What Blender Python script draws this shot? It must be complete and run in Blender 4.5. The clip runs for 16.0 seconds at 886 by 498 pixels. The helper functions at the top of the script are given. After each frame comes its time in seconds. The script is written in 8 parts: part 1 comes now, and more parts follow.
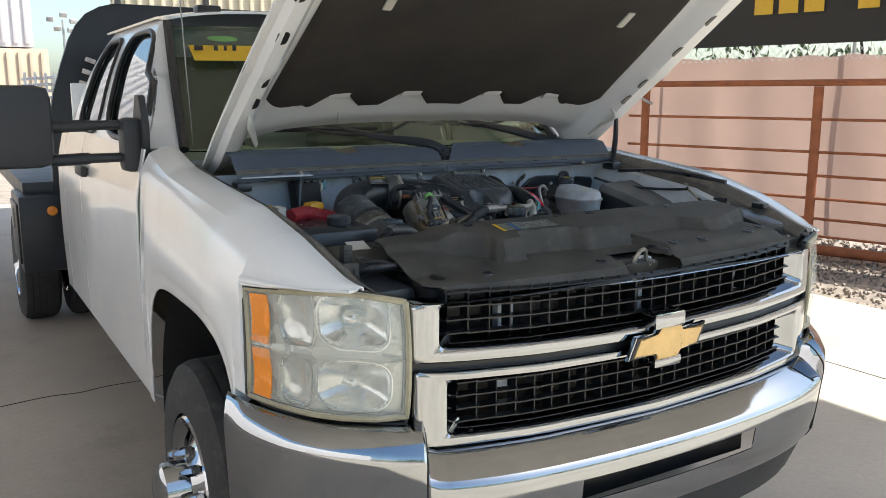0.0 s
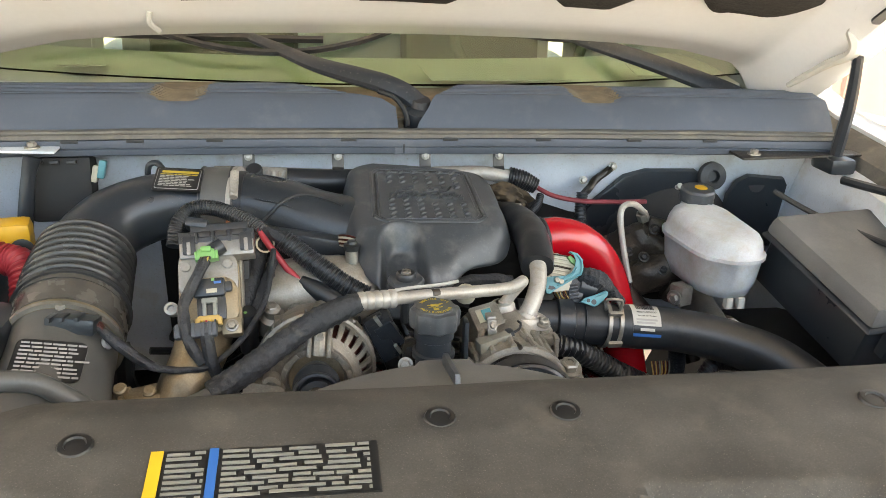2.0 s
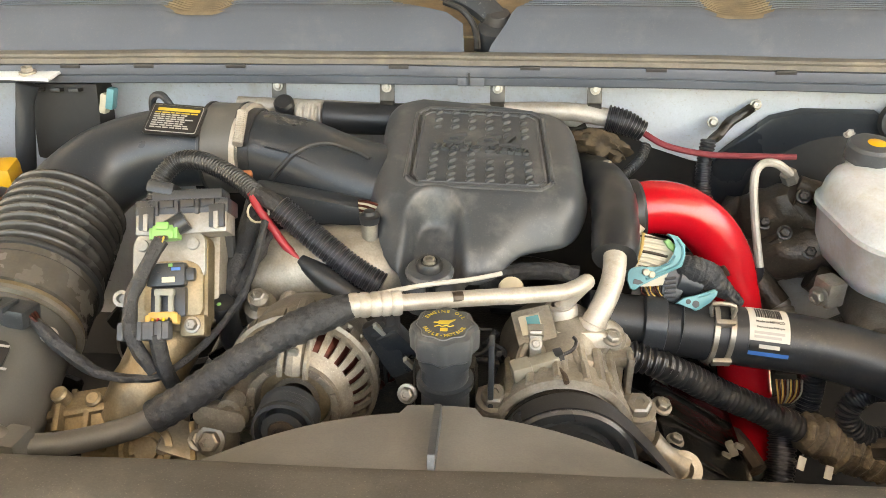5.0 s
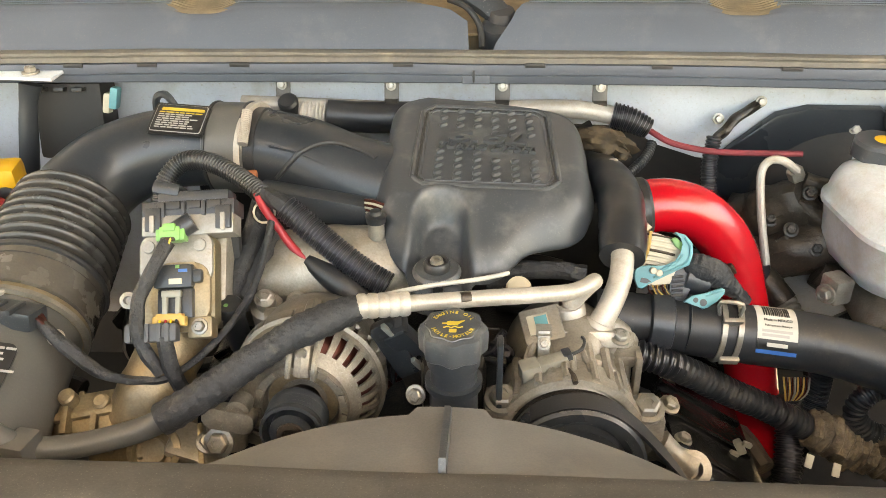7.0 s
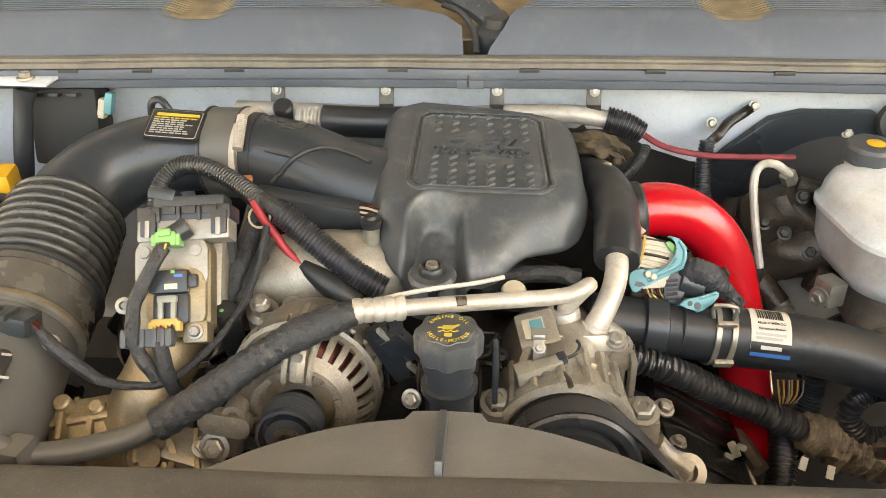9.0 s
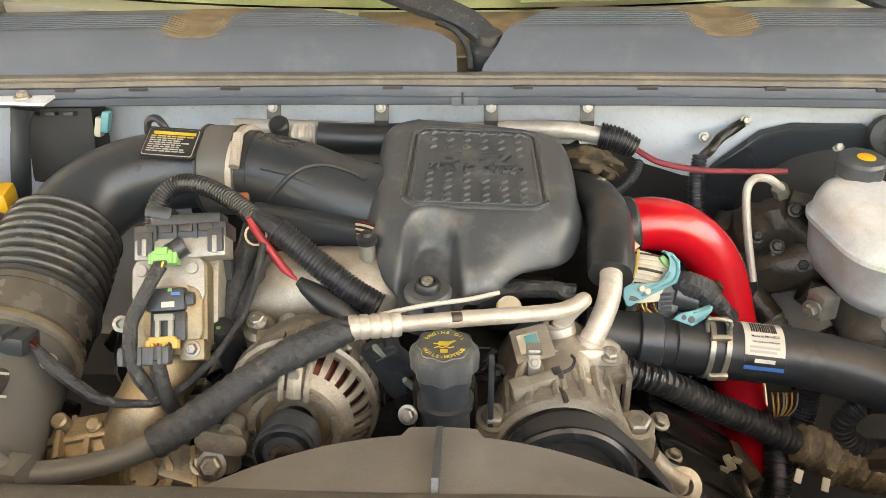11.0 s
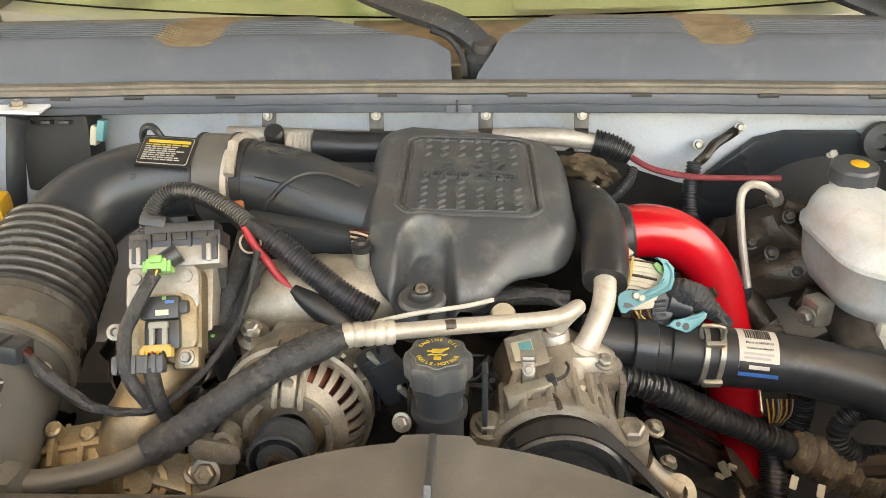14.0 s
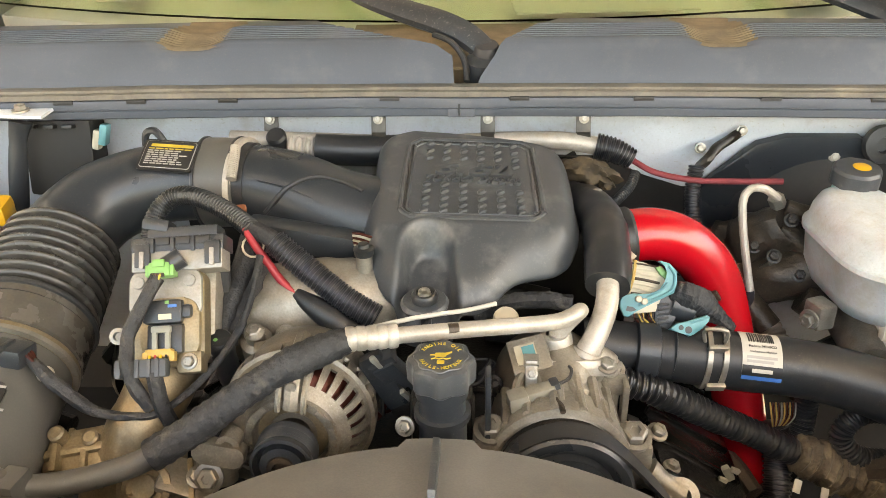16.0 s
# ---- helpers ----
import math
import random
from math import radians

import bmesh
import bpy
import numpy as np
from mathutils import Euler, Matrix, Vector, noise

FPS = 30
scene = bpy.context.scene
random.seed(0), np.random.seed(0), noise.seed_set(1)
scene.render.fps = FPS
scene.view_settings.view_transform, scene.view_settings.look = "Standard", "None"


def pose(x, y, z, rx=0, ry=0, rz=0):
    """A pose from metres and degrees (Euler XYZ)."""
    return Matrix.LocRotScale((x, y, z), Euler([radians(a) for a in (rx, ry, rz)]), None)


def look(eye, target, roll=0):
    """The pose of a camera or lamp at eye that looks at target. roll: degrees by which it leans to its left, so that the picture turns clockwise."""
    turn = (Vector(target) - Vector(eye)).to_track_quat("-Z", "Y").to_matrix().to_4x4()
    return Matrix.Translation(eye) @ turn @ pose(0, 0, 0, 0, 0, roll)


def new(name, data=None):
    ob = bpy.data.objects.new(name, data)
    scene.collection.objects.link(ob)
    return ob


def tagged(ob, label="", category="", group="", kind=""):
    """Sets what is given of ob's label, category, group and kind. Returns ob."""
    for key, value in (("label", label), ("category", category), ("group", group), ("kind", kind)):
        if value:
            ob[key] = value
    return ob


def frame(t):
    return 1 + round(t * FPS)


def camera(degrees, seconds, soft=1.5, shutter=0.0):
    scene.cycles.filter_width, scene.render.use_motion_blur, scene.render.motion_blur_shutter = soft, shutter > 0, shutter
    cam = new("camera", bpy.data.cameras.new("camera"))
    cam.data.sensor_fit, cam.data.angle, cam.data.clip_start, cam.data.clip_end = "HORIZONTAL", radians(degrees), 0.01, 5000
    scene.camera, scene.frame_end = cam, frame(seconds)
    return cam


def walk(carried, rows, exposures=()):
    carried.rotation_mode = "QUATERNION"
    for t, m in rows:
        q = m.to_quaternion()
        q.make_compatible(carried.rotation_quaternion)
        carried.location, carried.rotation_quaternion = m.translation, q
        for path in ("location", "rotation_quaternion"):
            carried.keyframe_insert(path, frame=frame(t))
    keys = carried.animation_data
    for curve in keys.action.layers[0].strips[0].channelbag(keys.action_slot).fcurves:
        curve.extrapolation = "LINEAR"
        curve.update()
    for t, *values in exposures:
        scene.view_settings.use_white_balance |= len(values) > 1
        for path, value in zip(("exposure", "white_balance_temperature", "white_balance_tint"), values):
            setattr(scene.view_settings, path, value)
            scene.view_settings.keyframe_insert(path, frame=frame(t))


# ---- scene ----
cam = camera(55.9, 16.0, soft=0.45)
PATH = [
    (0, (-1.618, -1.438, 1.549), (-0.603, 0.246, 1.184), -0.0),
    (0.5, (-1.156, -1.097, 1.578), (-0.213, 0.621, 1.179), 0.7),
    (1, (-0.731, -0.747, 1.596), (0.072, 1.022, 1.122), 1.8),
    (1.5, (-0.409, -0.399, 1.614), (0.176, 1.421, 1.027), 2.5),
    (2, (-0.146, -0.161, 1.624), (0.158, 1.684, 0.914), 2.1),
    (2.5, (-0.091, 0.046, 1.621), (0.056, 1.862, 0.798), 1.6),
    (3, (-0.017, 0.127, 1.616), (-0.032, 1.917, 0.723), 0.2),
    (3.5, (0.042, 0.146, 1.613), (-0.035, 1.915, 0.682), -0.2),
    (4, (0.046, 0.145, 1.613), (-0.061, 1.902, 0.663), -0.3),
    (6.5, (0.033, 0.146, 1.619), (-0.077, 1.889, 0.644), -0.6),
    (7, (0.033, 0.15, 1.619), (-0.076, 1.891, 0.64), -0.7),
    (7.5, (0.033, 0.152, 1.617), (-0.07, 1.892, 0.636), -0.6),
    (8, (0.033, 0.148, 1.62), (-0.067, 1.889, 0.641), -0.6),
    (10.5, (0.032, 0.148, 1.621), (-0.058, 1.905, 0.67), -0.8),
    (11, (0.034, 0.144, 1.627), (-0.054, 1.905, 0.683), -0.9),
    (11.5, (0.036, 0.146, 1.627), (-0.05, 1.91, 0.688), -1.0),
    (12, (0.038, 0.148, 1.626), (-0.047, 1.914, 0.692), -1.1),
    (12.5, (0.038, 0.147, 1.627), (-0.044, 1.914, 0.694), -1.0),
    (13, (0.037, 0.145, 1.627), (-0.045, 1.914, 0.698), -1.0),
    (13.5, (0.037, 0.146, 1.63), (-0.048, 1.914, 0.699), -1.0),
    (14, (0.039, 0.143, 1.628), (-0.046, 1.912, 0.699), -1.0),
    (14.5, (0.038, 0.144, 1.627), (-0.049, 1.913, 0.699), -1.0),
    (15, (0.036, 0.144, 1.628), (-0.049, 1.915, 0.701), -1.0),
    (15.5, (0.038, 0.143, 1.629), (-0.048, 1.915, 0.705), -1.1),
    (16, (0.037, 0.143, 1.628), (-0.05, 1.916, 0.707), -1.1),
]
walk(cam, [(t, look(eye, target, roll)) for t, eye, target, roll in PATH],
     [(0.0, 0.90, 6200, 2), (0.7, 1.08, 6200, 2), (1.0, 1.42, 6350, 2), (1.5, 2.25, 6900, 3), (2.0, 2.72, 7900, 5), (2.5, 3.0, 8700, 7), (3.5, 3.25, 9800, 8), (6.5, 3.34, 9800, 7), (8.0, 3.34, 9800, 7), (10.5, 3.27, 9800, 8), (16.0, 3.25, 9800, 8)])

# ---- light ----
SUN_EL, SUN_AZ = radians(52), radians(118)
world = bpy.data.worlds.new("world")
scene.world = world
world.use_nodes = True
wn = world.node_tree.nodes
sky = wn.new("ShaderNodeTexSky")
sky.sky_type, sky.sun_disc = "NISHITA", False
sky.sun_elevation, sky.sun_rotation = SUN_EL, SUN_AZ
sky.dust_density = 2.0
wn["Background"].inputs["Strength"].default_value = 0.15
world.node_tree.links.new(sky.outputs[0], wn["Background"].inputs["Color"])
sun = new("sun", bpy.data.lights.new("sun", "SUN"))
sun.data.energy, sun.data.angle, sun.data.color = 5.0, radians(0.5), (1.0, 0.95, 0.87)
sun_from = Vector((math.sin(SUN_AZ) * math.cos(SUN_EL), math.cos(SUN_AZ) * math.cos(SUN_EL), math.sin(SUN_EL)))
sun.matrix_world = look(sun_from * 30, (0, 0, 0))


# ---- materials ----
def material(name, color, rough=0.5, metal=0.0, dark=0.75, scale=6.0, fine=90.0, bump=0.15, dirt=None, dirt_amount=0.0,
             spread=0.12, coat=0.0, depth=0.002, transmission=0.0, specks=None, speck_size=650.0):
    """A surface with large blotches, fine grain, uneven gloss and slight relief; dirt: a second colour that lies in patches."""
    m = bpy.data.materials.new(name)
    m.use_nodes = True
    n, link = m.node_tree.nodes, m.node_tree.links.new
    b = n["Principled BSDF"]
    co = n.new("ShaderNodeTexCoord")
    big, small = n.new("ShaderNodeTexNoise"), n.new("ShaderNodeTexNoise")
    big.inputs["Scale"].default_value, big.inputs["Detail"].default_value = scale, 6
    small.inputs["Scale"].default_value, small.inputs["Detail"].default_value = fine, 4
    link(co.outputs["Object"], big.inputs["Vector"]), link(co.outputs["Object"], small.inputs["Vector"])
    mix = n.new("ShaderNodeMix")
    mix.data_type = "RGBA"
    mix.inputs["A"].default_value = (*[c * dark for c in color], 1)
    mix.inputs["B"].default_value = (*color, 1)
    ramp = n.new("ShaderNodeMapRange")
    ramp.inputs["From Min"].default_value, ramp.inputs["From Max"].default_value = 0.35, 0.65
    link(big.outputs["Fac"], ramp.inputs["Value"])
    link(ramp.outputs["Result"], mix.inputs["Factor"])
    out = mix.outputs["Result"]
    grain = n.new("ShaderNodeMix")
    grain.data_type, grain.blend_type = "RGBA", "MULTIPLY"
    grain.inputs["Factor"].default_value = 1.0
    g2 = n.new("ShaderNodeMapRange")
    g2.inputs["From Min"].default_value, g2.inputs["From Max"].default_value = 0.3, 0.7
    g2.inputs["To Min"].default_value, g2.inputs["To Max"].default_value = dark ** 0.5, 1.0
    link(small.outputs["Fac"], g2.inputs["Value"])
    link(out, grain.inputs["A"]), link(g2.outputs["Result"], grain.inputs["B"])
    out = grain.outputs["Result"]
    if dirt:
        d = n.new("ShaderNodeTexNoise")
        d.inputs["Scale"].default_value, d.inputs["Detail"].default_value, d.inputs["Roughness"].default_value = scale * 1.7, 8, 0.65
        link(co.outputs["Object"], d.inputs["Vector"])
        r = n.new("ShaderNodeMapRange")
        r.inputs["From Min"].default_value, r.inputs["From Max"].default_value = 0.60 - 0.3 * dirt_amount, 0.90 - 0.2 * dirt_amount
        r.inputs["To Max"].default_value = 0.8
        link(d.outputs["Fac"], r.inputs["Value"])
        dm = n.new("ShaderNodeMix")
        dm.data_type = "RGBA"
        dm.inputs["B"].default_value = (*dirt, 1)
        link(r.outputs["Result"], dm.inputs["Factor"]), link(out, dm.inputs["A"])
        out = dm.outputs["Result"]
    if specks:
        sp = n.new("ShaderNodeTexNoise")
        sp.inputs["Scale"].default_value, sp.inputs["Detail"].default_value = speck_size, 2
        link(co.outputs["Object"], sp.inputs["Vector"])
        sr = n.new("ShaderNodeMapRange")
        sr.inputs["From Min"].default_value, sr.inputs["From Max"].default_value, sr.inputs["To Max"].default_value = 0.62, 0.76, 0.5
        link(sp.outputs["Fac"], sr.inputs["Value"])
        sm = n.new("ShaderNodeMix")
        sm.data_type = "RGBA"
        sm.inputs["B"].default_value = (*specks, 1)
        link(sr.outputs["Result"], sm.inputs["Factor"]), link(out, sm.inputs["A"])
        out = sm.outputs["Result"]
    link(out, b.inputs["Base Color"])
    rg = n.new("ShaderNodeMapRange")
    rg.inputs["To Min"].default_value, rg.inputs["To Max"].default_value = max(0.02, rough - spread), min(1, rough + spread)
    link(big.outputs["Fac"], rg.inputs["Value"]), link(rg.outputs["Result"], b.inputs["Roughness"])
    b.inputs["Metallic"].default_value = metal
    b.inputs["Coat Weight"].default_value = coat
    b.inputs["Coat Roughness"].default_value = 0.06
    b.inputs["Transmission Weight"].default_value = transmission
    if bump:
        bu = n.new("ShaderNodeBump")
        bu.inputs["Strength"].default_value, bu.inputs["Distance"].default_value = bump, depth
        link(small.outputs["Fac"], bu.inputs["Height"]), link(bu.outputs["Normal"], b.inputs["Normal"])
    return m


WHITE_PAINT = material("white_paint", (0.84, 0.84, 0.83), 0.24, dark=0.95, scale=2, bump=0.02, coat=0.6, spread=0.05)
BAY_WHITE = material("bay_white_paint", (0.66, 0.70, 0.75), 0.4, dark=0.86, scale=9, fine=300, dirt=(0.38, 0.33, 0.27), dirt_amount=0.16, depth=0.0006, specks=(0.40, 0.36, 0.30), speck_size=260)
BLACK_PLASTIC = material("black_plastic", (0.028, 0.033, 0.039), 0.30, dark=0.8, scale=9, fine=420, dirt=(0.056, 0.056, 0.054), dirt_amount=0.08, bump=0.25, depth=0.0006, specks=(0.12, 0.105, 0.085))
COVER_PLASTIC = material("dusty_grey_plastic", (0.054, 0.060, 0.067), 0.38, dark=0.82, scale=14, fine=600, dirt=(0.18, 0.18, 0.175), dirt_amount=0.28, bump=0.25, depth=0.0005, specks=(0.15, 0.14, 0.125))
SHROUD_PLASTIC = material("dusty_shroud_plastic", (0.172, 0.170, 0.162), 0.65, dark=0.75, scale=9, fine=500, dirt=(0.20, 0.19, 0.17), dirt_amount=0.3, bump=0.15, depth=0.0006, specks=(0.20, 0.17, 0.13))
RUBBER = material("black_rubber", (0.025, 0.027, 0.030), 0.40, dark=0.7, scale=18, fine=450, dirt=(0.085, 0.073, 0.058), dirt_amount=0.18, bump=0.15, depth=0.0006, specks=(0.10, 0.088, 0.07))
COWL_PLASTIC = material("weathered_cowl_plastic", (0.080, 0.095, 0.120), 0.55, dark=0.85, scale=7, fine=520, dirt=(0.135, 0.145, 0.16), dirt_amount=0.25, bump=0.2, depth=0.0006, specks=(0.17, 0.165, 0.155))
AIRBOX = material("satin_airbox_plastic", (0.098, 0.095, 0.088), 0.42, dark=0.85, scale=10, fine=420, dirt=(0.10, 0.096, 0.086), dirt_amount=0.15, bump=0.2, depth=0.0006, specks=(0.13, 0.12, 0.10))
BROWN_TAPE = material("brown_dusty_tape", (0.19, 0.148, 0.102), 0.6, dark=0.5, scale=40, fine=240, dirt=(0.32, 0.25, 0.16), dirt_amount=0.4, bump=0.8, depth=0.003)
LOOM = material("corrugated_loom", (0.021, 0.023, 0.026), 0.32, dark=0.8, scale=24, fine=500, dirt=(0.09, 0.08, 0.065), dirt_amount=0.1, specks=(0.10, 0.09, 0.075), depth=0.0006)
TAPE = material("cloth_tape", (0.026, 0.028, 0.032), 0.62, dark=0.6, scale=40, bump=0.8, fine=190, depth=0.003, dirt=(0.10, 0.086, 0.066), dirt_amount=0.15, specks=(0.09, 0.08, 0.066))
ALUMINIUM = material("cast_aluminium", (0.40, 0.365, 0.31), 0.42, metal=0.5, dark=0.62, scale=24, dirt=(0.18, 0.135, 0.085), dirt_amount=0.36, bump=0.4, fine=420, depth=0.0008, specks=(0.26, 0.21, 0.155))
# darker, dirtier copy of ALUMINIUM; offsets the strong front light on the alternator
ALT_CAST = material("darkened_alternator_casting", (0.30, 0.272, 0.228), 0.46, metal=0.5, dark=0.6, scale=30, dirt=(0.15, 0.112, 0.07), dirt_amount=0.4, bump=0.4, fine=420, depth=0.0008, specks=(0.42, 0.39, 0.34))
STEEL = material("zinc_steel", (0.37, 0.345, 0.30), 0.34, metal=0.6, dark=0.72, scale=40, fine=500, dirt=(0.18, 0.12, 0.075), dirt_amount=0.2, depth=0.0005)
BRIGHT_PIPE = material("bare_aluminium_pipe", (0.50, 0.46, 0.405), 0.42, metal=0.3, dark=0.75, scale=34, fine=500, dirt=(0.27, 0.21, 0.14), dirt_amount=0.3, depth=0.0005, specks=(0.34, 0.27, 0.19))
GRIME = material("oily_cast_iron", (0.032, 0.027, 0.022), 0.36, metal=0.2, dark=0.55, scale=22, fine=300, dirt=(0.10, 0.074, 0.048), dirt_amount=0.22, bump=0.6, depth=0.0015, specks=(0.13, 0.10, 0.07))
OILY_BROWN = material("oily_brown_casting", (0.085, 0.063, 0.046), 0.42, metal=0.3, dark=0.5, scale=26, fine=260, dirt=(0.05, 0.038, 0.028), dirt_amount=0.4, bump=0.6, depth=0.0015, specks=(0.20, 0.15, 0.10))
# near-black for dark steel and seams, and for shade put in as colour
DARK = material("dark_steel_and_shade", (0.018, 0.017, 0.016), 0.7, dark=0.7, scale=10, dirt=(0.05, 0.042, 0.034), dirt_amount=0.2)
RED_PIPE = material("red_powder_coat", (0.50, 0.005, 0.014), 0.22, dark=0.85, scale=8, fine=300, coat=0.3, bump=0.04, spread=0.05, depth=0.0004, specks=(0.40, 0.05, 0.05))
RED_WIRE = material("faded_red_wire", (0.27, 0.035, 0.045), 0.5, dark=0.7, scale=40)
RED_CABLE = material("red_cable", (0.36, 0.025, 0.035), 0.45, dark=0.85, scale=20)
MESH_PLASTIC = material("grille_black_plastic", (0.012, 0.013, 0.015), 0.34, dark=0.8, scale=14, fine=300, bump=0.1)
CHROME = material("chrome", (0.40, 0.415, 0.435), 0.06, metal=1.0, dark=0.96, scale=6, bump=0.0, spread=0.05, dirt=(0.55, 0.53, 0.50), dirt_amount=0.02)
GOLD = material("gold_emblem", (0.72, 0.50, 0.22), 0.32, metal=0.5, dark=0.85, scale=20)
ORANGE = material("amber_lens", (0.90, 0.30, 0.03), 0.25, dark=0.9, scale=30, coat=0.5)
YELLOW_PLASTIC = material("yellow_plastic", (0.70, 0.38, 0.02), 0.4, dark=0.9, scale=12)
TEAL = material("teal_plastic", (0.09, 0.28, 0.31), 0.4, dark=0.85, scale=20)
GREEN = material("green_plastic", (0.16, 0.37, 0.11), 0.4, dark=0.9, scale=20)
CREAM = material("cream_plastic", (0.52, 0.47, 0.36), 0.45, dark=0.85, scale=18, dirt=(0.3, 0.24, 0.15), dirt_amount=0.2)
TANK = material("translucent_tank_plastic", (0.58, 0.605, 0.62), 0.42, dark=0.78, scale=20, fine=300, dirt=(0.38, 0.32, 0.23), dirt_amount=0.46, depth=0.0006, specks=(0.36, 0.27, 0.18))
COPPER = material("copper_windings", (0.11, 0.026, 0.018), 0.35, metal=0.6, dark=0.7, scale=50)
CONN_DARK = material("slate_connector_plastic", (0.060, 0.066, 0.074), 0.42, dark=0.8, scale=40)
GREY_PLASTIC = material("grey_connector_plastic", (0.24, 0.24, 0.21), 0.5, dark=0.85, scale=20)
PAPER = material("white_label", (0.52, 0.505, 0.455), 0.55, dark=0.93, scale=25, bump=0.03)
LABEL_BLACK = material("black_label", (0.02, 0.02, 0.02), 0.35, dark=0.9, scale=25, bump=0.03)
CAP_YELLOW = material("faded_yellow_print", (0.52, 0.38, 0.05), 0.5, dark=0.85, scale=60, bump=0.02)
YELLOW = material("yellow_print", (0.72, 0.45, 0.03), 0.45, dark=0.93, scale=25, bump=0.02)
BLUE = material("blue_print", (0.03, 0.14, 0.42), 0.45, dark=0.93, scale=25, bump=0.02)
GREY_PRINT = material("grey_print", (0.36, 0.35, 0.33), 0.5, dark=0.93, scale=25, bump=0.02)
INSULATION = material("hood_insulation", (0.040, 0.035, 0.030), 0.95, dark=0.6, scale=4, bump=0.7, fine=180, dirt=(0.050, 0.040, 0.030), dirt_amount=0.34, depth=0.004)
DASH = material("pale_dashboard", (0.52, 0.51, 0.45), 0.6, dark=0.92, scale=6)
TAN_CAST = material("tan_stained_casting", (0.36, 0.29, 0.19), 0.42, metal=0.6, dark=0.6, scale=30, dirt=(0.20, 0.13, 0.065), dirt_amount=0.4, bump=0.4, fine=420, depth=0.0008)
RADIATOR_PLASTIC = material("worn_radiator_cover_plastic", (0.088, 0.083, 0.074), 0.7, dark=0.65, scale=11, fine=500, dirt=(0.12, 0.11, 0.092), dirt_amount=0.25, bump=0.15, depth=0.0006, specks=(0.2, 0.18, 0.15))
RADIATOR_PLASTIC.node_tree.nodes["Principled BSDF"].inputs["Specular IOR Level"].default_value = 0.25
LAMP_INSIDE = material("lamp_housing", (0.58, 0.58, 0.51), 0.28, dark=0.85, scale=12, metal=0.35, spread=0.1)
LAMP_CHROME = material("silvered_reflector", (0.74, 0.76, 0.74), 0.16, dark=0.8, scale=30, metal=0.85, bump=0.1, fine=60, depth=0.003)
LENS_RIM = material("yellowed_lens_edge", (0.40, 0.36, 0.24), 0.4, dark=0.8, scale=20)
FACE_ALU = material("grey_cast_face", (0.36, 0.35, 0.33), 0.42, metal=0.4, dark=0.7, scale=24, dirt=(0.19, 0.145, 0.09), dirt_amount=0.35, bump=0.4, fine=420, depth=0.0008)
BELLOWS = material("dusty_ribbed_rubber", (0.062, 0.060, 0.057), 0.26, dark=0.7, scale=24, dirt=(0.10, 0.085, 0.062), dirt_amount=0.22, bump=0.3, fine=300, depth=0.001)
LETTER_PLASTIC = material("worn_letter_plastic", (0.060, 0.066, 0.072), 0.4, dark=0.8, scale=20, bump=0.1)
AMBER_PLUG = material("amber_plug_plastic", (0.52, 0.33, 0.09), 0.45, dark=0.8, scale=40)
CONN_GREY = material("olive_grey_plastic", (0.26, 0.245, 0.20), 0.45, dark=0.8, scale=40, dirt=(0.12, 0.10, 0.07), dirt_amount=0.3)
CUFF = material("grimy_rubber_cuff", (0.115, 0.104, 0.090), 0.26, metal=0.1, dark=0.75, scale=40, fine=320, dirt=(0.14, 0.105, 0.07), dirt_amount=0.15)
SEAL_DUST = material("dusty_seal_rubber", (0.150, 0.138, 0.118), 0.7, dark=0.7, scale=16, fine=320, dirt=(0.24, 0.205, 0.155), dirt_amount=0.35, bump=0.35, depth=0.0008, specks=(0.22, 0.19, 0.15))
STRAP = material("dull_steel_strap", (0.10, 0.092, 0.082), 0.45, metal=0.6, dark=0.6, scale=40)
RAG = material("brown_heat_wrap", (0.095, 0.064, 0.034), 0.8, dark=0.35, scale=60, bump=0.6)
WET_BLACK = material("wet_oily_black", (0.009, 0.0085, 0.008), 0.2, dark=0.5, scale=30, fine=120, bump=0.6, dirt=(0.09, 0.075, 0.055), dirt_amount=0.05)
DUST_TAN = material("settled_dust", (0.24, 0.18, 0.11), 0.9, dark=0.7, scale=40, fine=300)
WIPER = material("wiper_black_paint", (0.034, 0.038, 0.044), 0.42, dark=0.8, scale=20, fine=300, dirt=(0.10, 0.095, 0.085), dirt_amount=0.08, specks=(0.30, 0.29, 0.26), speck_size=330)
INTERIOR = material("grey_interior", (0.16, 0.15, 0.12), 0.7, dark=0.85, scale=5)
TYRE = material("tyre_rubber", (0.030, 0.030, 0.031), 0.75, dark=0.8, scale=12, dirt=(0.10, 0.09, 0.075), dirt_amount=0.3)
FLATBED = material("black_flatbed_paint", (0.022, 0.025, 0.032), 0.4, dark=0.85, scale=4)
MIRROR_PLASTIC = material("mirror_black_plastic", (0.030, 0.031, 0.034), 0.55, dark=0.9, scale=8, fine=300)
CONCRETE = material("concrete", (0.56, 0.49, 0.41), 0.8, dark=0.8, scale=0.9, bump=0.3, fine=40, dirt=(0.26, 0.21, 0.16), dirt_amount=0.2)
GRAVEL = material("gravel_stone", (0.42, 0.34, 0.28), 0.9, dark=0.6, scale=9, fine=60, bump=0.5)
RUST = material("rusty_gate_pipe", (0.42, 0.14, 0.06), 0.75, dark=0.7, scale=7, dirt=(0.20, 0.075, 0.035), dirt_amount=0.4, bump=0.3)
TARP = material("brown_privacy_mesh", (0.40, 0.255, 0.21), 0.9, dark=0.82, scale=1.2, fine=160, bump=0.5)
